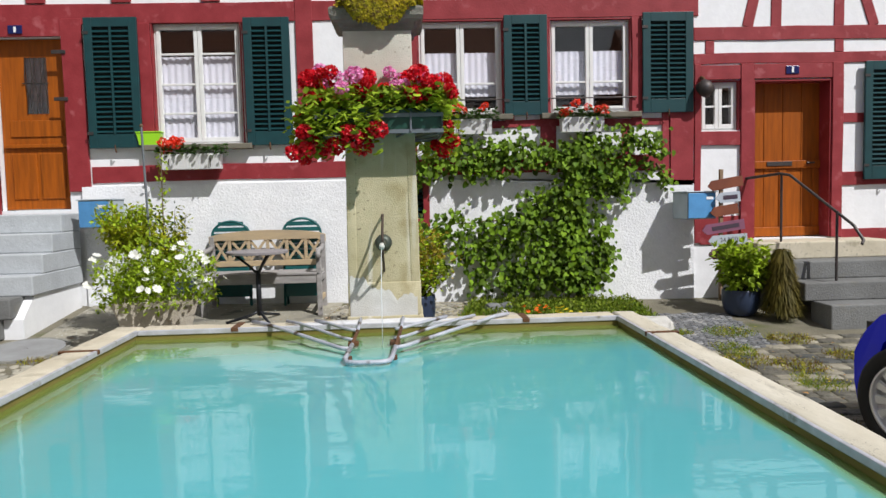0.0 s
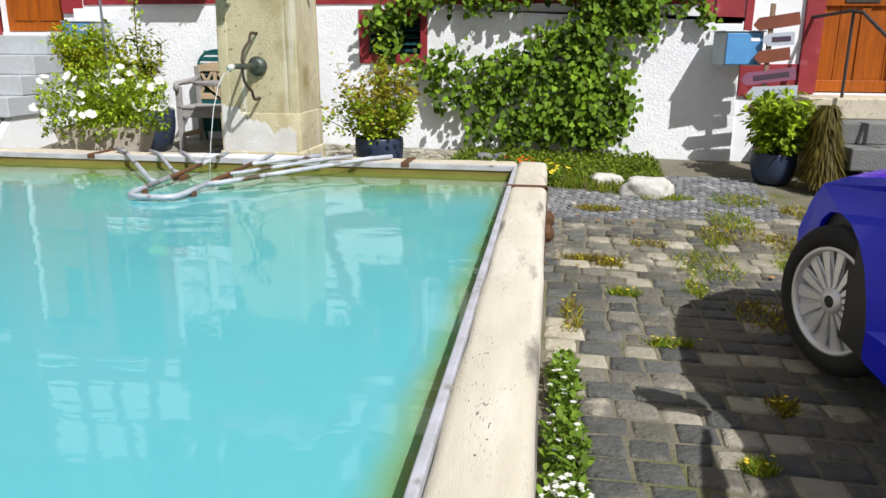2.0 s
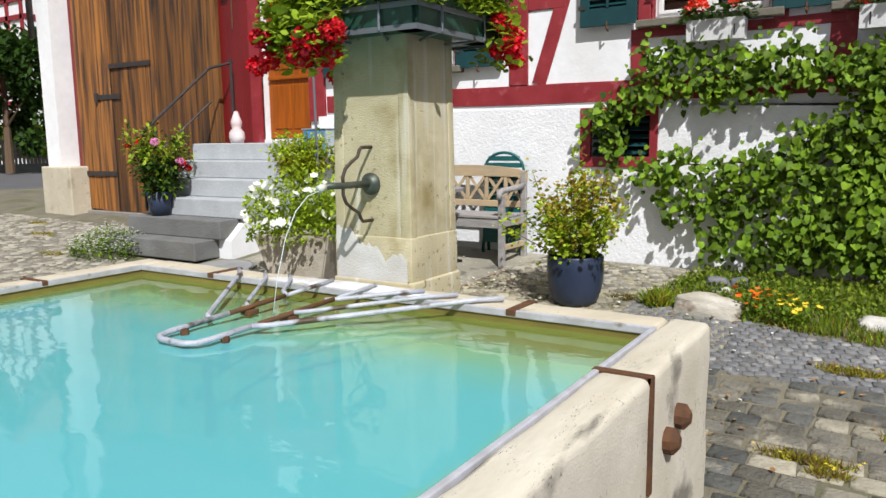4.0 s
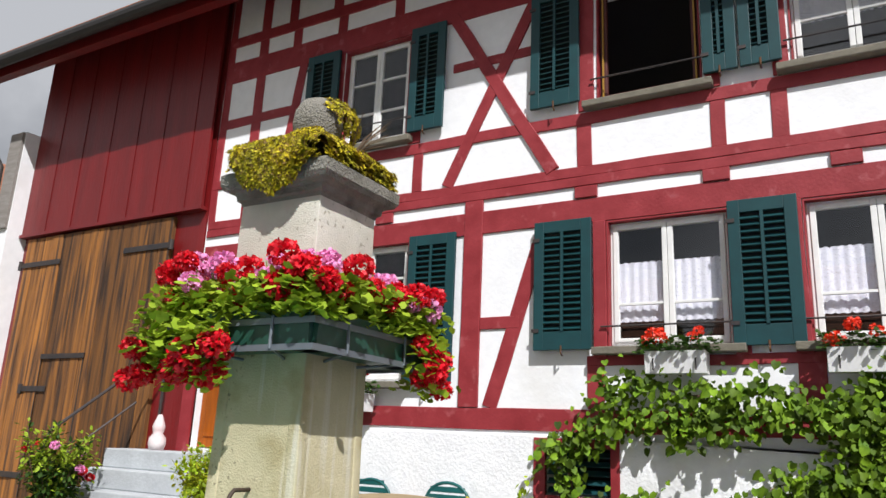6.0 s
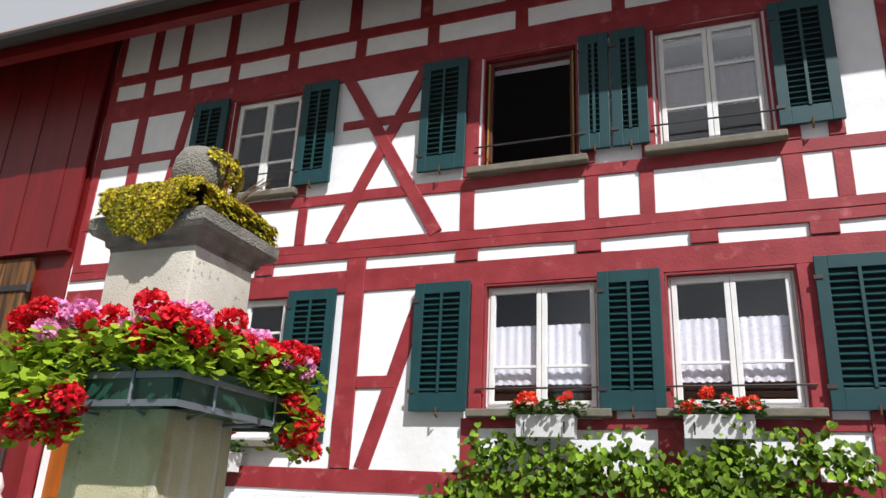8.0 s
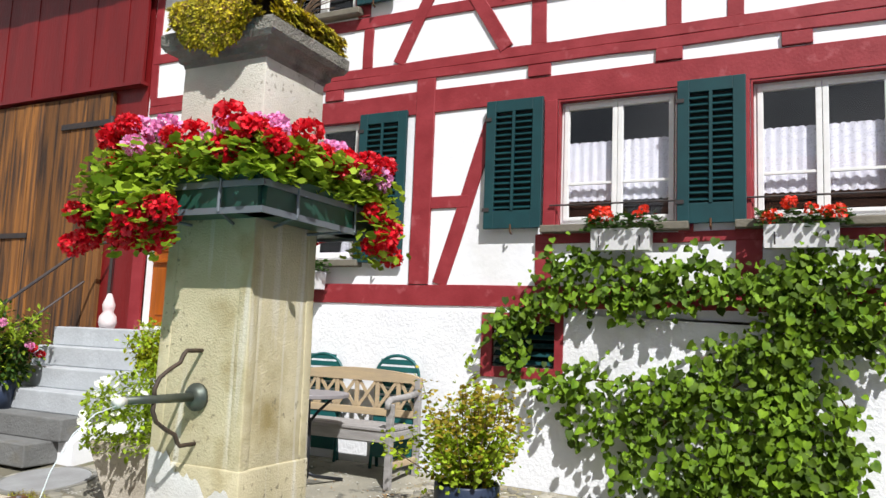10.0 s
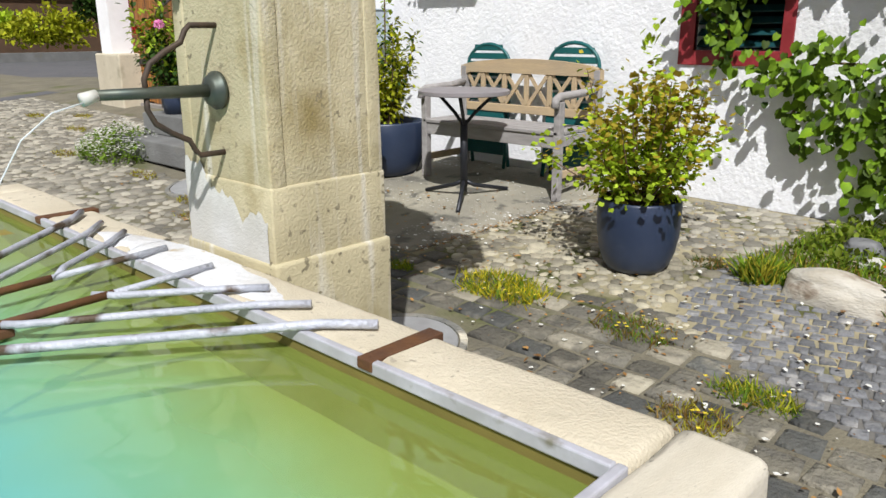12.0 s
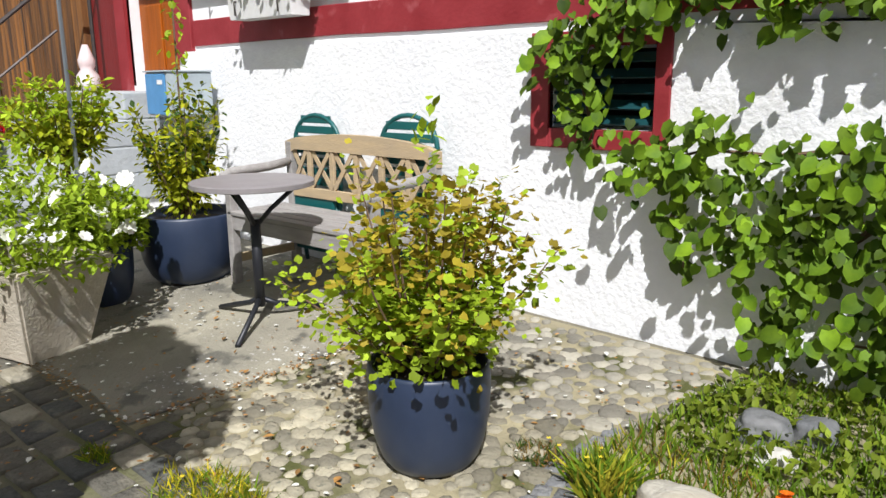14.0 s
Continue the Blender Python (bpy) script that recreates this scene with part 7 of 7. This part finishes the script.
tree_mass("dark_yew", "dense dark green clipped yew across the road", -20.8, 14.0, 0.9, 1.6, 1.6, 4.6, 5200, DARKLEAF, 101, 0.22)
tree_mass("roadside_hedge", "mixed green garden hedge across the road", -26, 10.6, 0.8, 2.2, 3.0, 2.0, 2600, SHRUB_LEAF, 102, 0.22, "hedge", False)
tree_mass("garden_shrub", "leafy yellow-green garden shrub by the fence", -23.2, 12.6, 0.8, 1.0, 1.4, 1.5, 1400, YELLOWLEAF, 103, 0.18, "bush", False)
tree_mass("far_tree", "dark leafy tree behind the far roofs", -48, 14, 0.8, 5, 5, 8, 3000, DARKLEAF, 104, 0.7)
tree_mass("roadside_bush", "green bush at the road edge", -23.2, 16.0, 0.8, 1.0, 1.6, 1.6, 1400, GERAN_LEAF, 105, 0.18, "bush", False)
th = tree_mass("barn_creeper", "yellow-green creeper climbing the barn corner", -8.75, 8.9, 0.5, 0.34, 0.6, 5.4, 2600, YELLOWLEAF, 106, 0.10, "climber")
pipe = thing("downpipe", "dark metal downpipe slanting from the gutter to the barn corner", "downpipe")
part("tube", tube(bmesh.new(), [(-9.12, 7.37, 6.46), (-9.12, 7.37, 6.34), (-9.10, 7.39, 6.24), (-8.42, 7.80, 5.36), (-8.36, 7.86, 5.22), (-8.36, 7.88, 3.0)], 0.045, 10), IRON, pipe, smooth=True)
# rows of village houses behind the camera, which the water and the panes mirror
for i, (x, y, w, d, h) in enumerate(((-14, -26, 12, 9, 7), (2, -30, 13, 9, 8), (20, -27, 14, 9, 7))):
    hs = thing("village_house", "plain plastered village house with a tiled roof", "house", (x, y, 0), 0, "village houses")
    part("wall", nbox(-w / 2, w / 2, -d / 2, d / 2, -0.2, h), PLASTER, hs)
    bm = bmesh.new()
    prism(bm, [(-d / 2 - 0.6, h - 0.3), (0, h + 4), (d / 2 + 0.6, h - 0.3)], "x", -w / 2 - 0.5, w / 2 + 0.5)
    part("roof", bm, ROOFTILE, hs)

# ---- paving ----
SETTS = [mat("slate_sett", (0.062, 0.066, 0.064), 0.78, var=(0.12, 0.12, 0.105), scale=9, bump=0.8, bscale=45, rnd=0.35, spots=(0.22, 0.205, 0.16), spot_scale=6, spot_at=(0.60, 0.72)),
         mat("grey_sett", (0.17, 0.158, 0.12), 0.85, var=(0.105, 0.10, 0.085), scale=8, bump=0.9, bscale=45, rnd=0.35, spots=(0.34, 0.31, 0.24), spot_scale=5, spot_at=(0.57, 0.7)),
         mat("pale_sett", (0.40, 0.37, 0.29), 0.88, var=(0.27, 0.245, 0.18), scale=8, bump=0.7, bscale=45, rnd=0.25, spots=(0.15, 0.14, 0.11), spot_scale=6, spot_at=(0.58, 0.7))]
SETTJ = mat("sett_stone_far", (0.075, 0.08, 0.078), 0.85, var=(0.20, 0.19, 0.16), scale=7, bump=0.9, bscale=45, island=0.55, spots=(0.42, 0.39, 0.31), spot_scale=4, spot_at=(0.53, 0.66))
PEBBLE = mat("cobble_stone", (0.22, 0.205, 0.155), 0.85, var=(0.36, 0.325, 0.235), scale=14, bump=0.5, bscale=60, rnd=0.5, lichen=(0.12, 0.12, 0.09))
PEBBLEJ = mat("cobble_stone_far", (0.23, 0.22, 0.18), 0.85, var=(0.30, 0.275, 0.22), scale=10, bump=0.4, bscale=60, island=0.5)
FINE = mat("fine_sett", (0.205, 0.208, 0.21), 0.8, var=(0.115, 0.12, 0.13), scale=14, bump=0.6, bscale=60, island=0.30, spots=(0.34, 0.33, 0.31), spot_scale=9, spot_at=(0.55, 0.7))
MORTAR = mat("sand_mortar", (0.38, 0.335, 0.21), 0.95, var=(0.22, 0.195, 0.125), scale=3.5, bump=0.4, bscale=50, spots=(0.075, 0.08, 0.022), spot_scale=2.6, spot_at=(0.5, 0.62))


def fine_zone(x, y):
    lo = 6.53 - 0.55 * (x - 0.58) if x < 1.4 else 6.08 + 0.12 * (x - 1.4)
    return x > 0.5 and y > lo and not in_lawn(x, y) and y < 7.5 and x < 3.4


def blocked(x, y):
    if BX0 - RW - 0.06 < x < BX1 + RW + 0.05 and BY0 - RW - 0.06 < y < BY1 + RW + 0.05:
        return True
    if abs(x - PX) < 0.30 and abs(y - PY) < 0.30:
        return True
    if math.hypot(x + 0.24, y - 5.60) < 0.33 or math.hypot(x + 3.3, y - 6.55) < 0.40:
        return True
    return in_lawn(x, y)


def slab_zone(x, y):
    return -3.4 < x < -0.93 + 0.2 * (y - 6.58) and y > 6.42


def sett_template(w, d, seed, flat=1.0):
    rg = random.Random(seed)
    j = lambda: rg.uniform(-0.008, 0.008)
    base = [(sx * w / 2 + j(), sy * d / 2 + j()) for sx, sy in ((-1, -1), (1, -1), (1, 1), (-1, 1))]
    vs = []
    for k, (f, z) in enumerate(((1.0, -0.05), (0.985, -0.008), (0.93, 0.003), (0.70, 0.0055))):
        for x, y in base:
            vs.append((x * f, y * f, z * flat))
    fs = []
    for k in range(3):
        for i in range(4):
            fs.append((4 * k + i, 4 * k + (i + 1) % 4, 4 * k + 4 + (i + 1) % 4, 4 * k + 4 + i))
    fs.append((12, 13, 14, 15))
    return vs, fs


def cobble_template(r, seed):
    rg = random.Random(seed)
    n = 8
    ks = [rg.uniform(0.75, 1.1) for _ in range(n)]
    asp = rg.uniform(0.62, 1.0)
    vs = []
    for f, z in ((1.0, -0.04), (0.99, -0.004), (0.86, 0.0045), (0.45, 0.0075)):
        for i in range(n):
            a = 2 * math.pi * i / n
            vs.append((r * f * ks[i] * math.cos(a), r * f * ks[i] * asp * math.sin(a), z * min(1, r / 0.05)))
    fs = []
    for k in range(3):
        for i in range(n):
            fs.append((n * k + i, n * k + (i + 1) % n, n * k + n + (i + 1) % n, n * k + n + i))
    fs.append(tuple(range(3 * n, 4 * n)))
    return vs, fs


def shared(temps, name, m):
    out = []
    for vs, fs in temps:
        me = bpy.data.meshes.new(name)
        me.from_pydata(vs, [], fs)
        me.polygons.foreach_set("use_smooth", [True] * len(me.polygons))
        me.materials.append(m)
        out.append(me)
    return out


def joined(name, items, temps, m, parent, label=""):
    V_, F_ = [], []
    for (x, y, z, rz, s, k) in items:
        vs, fs = temps[k]
        c, sn = math.cos(rz), math.sin(rz)
        b = len(V_)
        V_.extend([(x + s * (c * p[0] - sn * p[1]), y + s * (sn * p[0] + c * p[1]), z + p[2]) for p in vs])
        F_.extend([tuple(b + i for i in f) for f in fs])
    me = bpy.data.meshes.new(name)
    me.from_pydata(V_, [], F_)
    me.polygons.foreach_set("use_smooth", [True] * len(me.polygons))
    me.materials.append(m)
    ob = new(name, me)
    ob.parent = parent
    return tagged(ob, label, kind="stuff")


pavement = thing("pavement", "grey stone setts laid in courses round the fountain", "pavement", kind="structure")
rg = random.Random(201)
ST = [sett_template(w, 0.128, 300 + i) for i, w in enumerate((0.125, 0.14, 0.155, 0.17, 0.185, 0.13, 0.15, 0.165))]
SW = [0.125, 0.14, 0.155, 0.17, 0.185, 0.13, 0.15, 0.165]
near, far = [], []
y = -2.0
while y < 6.75:
    x = -2.2 + rg.uniform(0, 0.1) if y > 4.7 else 1.62
    while x < 5.2:
        k = rg.randrange(8)
        cx = x + SW[k] / 2
        x += SW[k] + 0.012
        yy = y + 0.03 * math.sin(cx * 1.3) + rg.uniform(-0.006, 0.006)
        if blocked(cx, yy) or slab_zone(cx, yy) or fine_zone(cx, yy) or (yy > 6.45 + 0.1 * math.sin(cx * 5) and cx < 0.75):
            continue
        it = (cx, yy, gz(cx, yy) - 0.004 + rg.uniform(-0.006, 0.005), rg.uniform(-0.05, 0.05), 1.0, k)
        (near if (0.0 < cx < 2.5 and 4.75 < yy < 6.6) or (1.62 < cx < 2.3 and 3.3 < yy <= 4.75) else far).append(it)
    y += 0.139


def stone_kind(x, y):
    """0 slate, 1 grey, 2 pale: mixed at random, with paler and darker runs."""
    q = rg.random() + 0.55 * noise.noise((x * 1.1, y * 0.8, 3)) + (0.12 if x > 1.6 else 0)
    return 0 if q < (0.50 if x > 1.6 else 0.30) else 2 if q > 0.90 else 1


meshes = [shared(ST, "sett", m) for m in SETTS]
for x, y, z, rz, s, k in near[:300]:
    ob = new("sett", meshes[stone_kind(x, y)][k])
    ob.matrix_world = pose(x, y, z, 0, 0, math.degrees(rz))
    ob.parent = pavement
rest = [[], [], []]
for it in near[300:] + far:
    rest[stone_kind(it[0], it[1])].append(it)
for items, m in zip(rest, SETTS):
    joined("setts_beyond", items, ST, m, pavement)

cob = thing("cobbled_yard", "rounded river cobbles set in sandy mortar", "pavement", kind="structure")
CT = [cobble_template(1.0 * r, 400 + i) for i, r in enumerate((0.045, 0.055, 0.062, 0.07, 0.08, 0.05, 0.058, 0.066))]


def scatter(x0, x1, y0, y1, step, ok, seed):
    rg = random.Random(seed)
    out = []
    j = 0
    y = y0
    while y < y1:
        x = x0 + (step / 2 if j % 2 else 0)
        while x < x1:
            X, Y = x + rg.uniform(-0.25, 0.25) * step, y + rg.uniform(-0.25, 0.25) * step
            if ok(X, Y):
                out.append((X, Y, gz(X, Y) - 0.006 + rg.uniform(-0.006, 0.006), rg.uniform(0, 6.28), step / 0.100 * rg.uniform(0.8, 1.3), rg.randrange(8)))
            x += step
        y += step * 0.86
        j += 1
    return out


mid = scatter(-1.0, 1.0, 6.42, 8.12, 0.070, lambda x, y: not (blocked(x, y) or slab_zone(x, y) or fine_zone(x, y)) and y > 6.45 + 0.1 * math.sin(x * 5), 211)
meshes = shared(CT, "cobble", PEBBLE)
for i, (x, y, z, rz, s, k) in enumerate(mid[:300]):
    ob = new("cobble", meshes[k])
    ob.matrix_world = pose(x, y, z, 0, 0, math.degrees(rz)) @ Matrix.Diagonal((s, s, 1, 1))
    ob.parent = cob
left = scatter(-10.2, -1.85, 3.0, 8.1, 0.095, lambda x, y: not blocked(x, y) and not slab_zone(x, y) and not (y > 7.6 and x < -5) and not (y > 6.5 and -5.1 < x < -3.4) and not (x > -2.2 and y > 4.7), 212)
joined("cobbles_beyond", mid[300:] + left, CT, PEBBLEJ, cob)
FT = [sett_template(w, 0.063, 500 + i, 0.45) for i, w in enumerate((0.056, 0.060, 0.064, 0.062, 0.058, 0.060, 0.062, 0.057))]
fine = []
rg = random.Random(213)
for j in range(42):
    for i in range(62):
        u, v = -0.6 + 0.068 * i + (0.034 if j % 2 else 0) + rg.uniform(-0.006, 0.006), -1.2 + 0.066 * j + rg.uniform(-0.005, 0.005)
        X, Y = 1.2 + 0.955 * u - 0.296 * v, 6.6 + 0.296 * u + 0.955 * v
        if fine_zone(X, Y) and not blocked(X, Y):
            fine.append((X, Y, gz(X, Y) - 0.0015 + rg.uniform(-0.003, 0.002), 0, 0, rg.randrange(8)))
joined("fine_setts", [(a, b, c - 0.001, random.uniform(-0.10, 0.10) + 0.3, 1.0, k) for a, b, c, d, e, k in fine], FT, FINE, cob)
JOINT = mat("joint_sand", (0.175, 0.17, 0.155), 0.95, var=(0.11, 0.105, 0.095), scale=5, bump=0.4, bscale=60)
bm = bmesh.new()
for j in range(34):
    for i in range(58):
        x, y = 0.5 + 0.05 * i, 5.9 + 0.05 * j
        if fine_zone(x + 0.025, y + 0.025) and not in_lawn(x + 0.025, y + 0.025):
            bm.faces.new([bm.verts.new((a, b, gz(a, b) - 0.0075)) for a, b in ((x, y), (x + 0.05, y), (x + 0.05, y + 0.05), (x, y + 0.05))])
part("joint_bed", bm, JOINT, cob)
bm = bmesh.new()
n = 24
g2 = [[bm.verts.new((-1.0 + 2.3 * i / n, 6.4 + 1.75 * j / n, gz(-1.0 + 2.3 * i / n, 6.4 + 1.75 * j / n) - 0.006)) for i in range(n + 1)] for j in range(n + 1)]
for j in range(n):
    for i in range(n):
        bm.faces.new((g2[j][i], g2[j][i + 1], g2[j + 1][i + 1], g2[j + 1][i]))
part("mortar_bed", bm, MORTAR, cob)

# noise scatters dark blotches and pale flecks over the whole slab
SLABM = mat("worn_concrete", (0.36, 0.335, 0.26), 0.9, var=(0.20, 0.19, 0.155), scale=2.2, bump=0.5, bscale=60, spots=(0.12, 0.115, 0.095), spot_scale=5, spot_at=(0.56, 0.64), lichen=(0.60, 0.60, 0.58))
bm = bmesh.new()
n = 16
rows = []
for j in range(n + 1):
    y = 6.42 + (8.15 - 6.42) * j / n
    xr = -0.93 + 0.2 * (y - 6.58)
    rows.append([bm.verts.new((-3.35 + (xr + 3.35) * i / n, y + 0.02 * math.sin(i * 1.1) * (j == 0), gz(-3.35 + (xr + 3.35) * i / n, y) + 0.002)) for i in range(n + 1)])
for j in range(n):
    for i in range(n):
        bm.faces.new((rows[j][i], rows[j][i + 1], rows[j + 1][i + 1], rows[j + 1][i]))
ret = bmesh.ops.extrude_face_region(bm, geom=bm.faces[:])
bmesh.ops.translate(bm, verts=[v for v in ret["geom"] if isinstance(v, bmesh.types.BMVert)], vec=(0, 0, -0.08))
solo("bench_slab", bm, SLABM, "worn concrete slab under the bench, with dark blotches and pale flecks", "slab", kind="structure")
MANH = mat("manhole_concrete", (0.30, 0.31, 0.31), 0.85, var=(0.22, 0.22, 0.22), scale=5, bump=0.2, bscale=60)
for x, y, r in ((-0.24, 5.60, 0.27), (-3.30, 6.55, 0.33)):
    th = thing("manhole_cover", "round concrete manhole cover in a stone ring", "manhole cover", (x, y, gz(x, y)))
    tilt = Matrix.Rotation(math.atan(gz(x, y + 0.5) - gz(x, y - 0.5)), 4, "X")
    part("cover", lathe(bmesh.new(), [(r, -0.05), (r, 0.006), (r * 0.98, 0.010), (0.03, 0.012), (0.028, 0.006), (0.005, 0.006)], 48, tilt), MANH, th)
    part("ring", lathe(bmesh.new(), [(r + 0.008, -0.05), (r + 0.008, 0.006), (r + 0.04, 0.006), (r + 0.045, -0.05)], 48, tilt), SETTJ, th)

# fallen leaves and petals
rg = random.Random(301)
litter = []
pet = []
for i in range(3000):
    x, y = rg.uniform(-2.3, 1.6), rg.uniform(5.0, 8.0)
    if blocked(x, y) or (rg.random() < 0.6 and not (abs(x + 0.93 - 0.2 * (y - 6.58)) < 0.08 or abs(y - 6.42) < 0.06)):
        continue
    (litter if rg.random() < 0.7 else pet).append(((x, y, gz(x, y) + 0.012), (rg.uniform(-1, 1), rg.uniform(-1, 1), 0.1), (0, 0, 1), rg.uniform(0.008, 0.03)))
for i in range(160):
    x, y = rg.uniform(-6, 4), rg.uniform(4.8, 7.2)
    if not blocked(x, y):
        litter.append(((x, y, gz(x, y) + 0.016), (rg.uniform(-1, 1), rg.uniform(-1, 1), 0.1), (0, 0, 1), rg.uniform(0.02, 0.05)))
for i in range(520):
    if i % 2:
        y = rg.uniform(6.42, 7.5)
        x = -0.93 + 0.2 * (y - 6.58) + rg.gauss(0.02, 0.022)
    else:
        x, y = rg.uniform(-2.4, -0.95), 6.42 + rg.gauss(-0.02, 0.022)
    (pet if i % 7 == 0 else litter).append(((x, y, gz(x, y) + 0.008), (rg.uniform(-1, 1), rg.uniform(-1, 1), 0.1), (0, 0, 1), rg.uniform(0.010, 0.024)))
leaves("fallen_leaves", litter, mat("dead_leaf", (0.34, 0.19, 0.05), 0.7, var=(0.22, 0.10, 0.03), scale=30, island=0.5), "oval", label="scattered dry yellow and brown leaves", category="leaves", kind="stuff")
leaves("fallen_petals", pet, WHITEP, "petal", label="scattered pale petals on the paving", category="petals", kind="stuff")
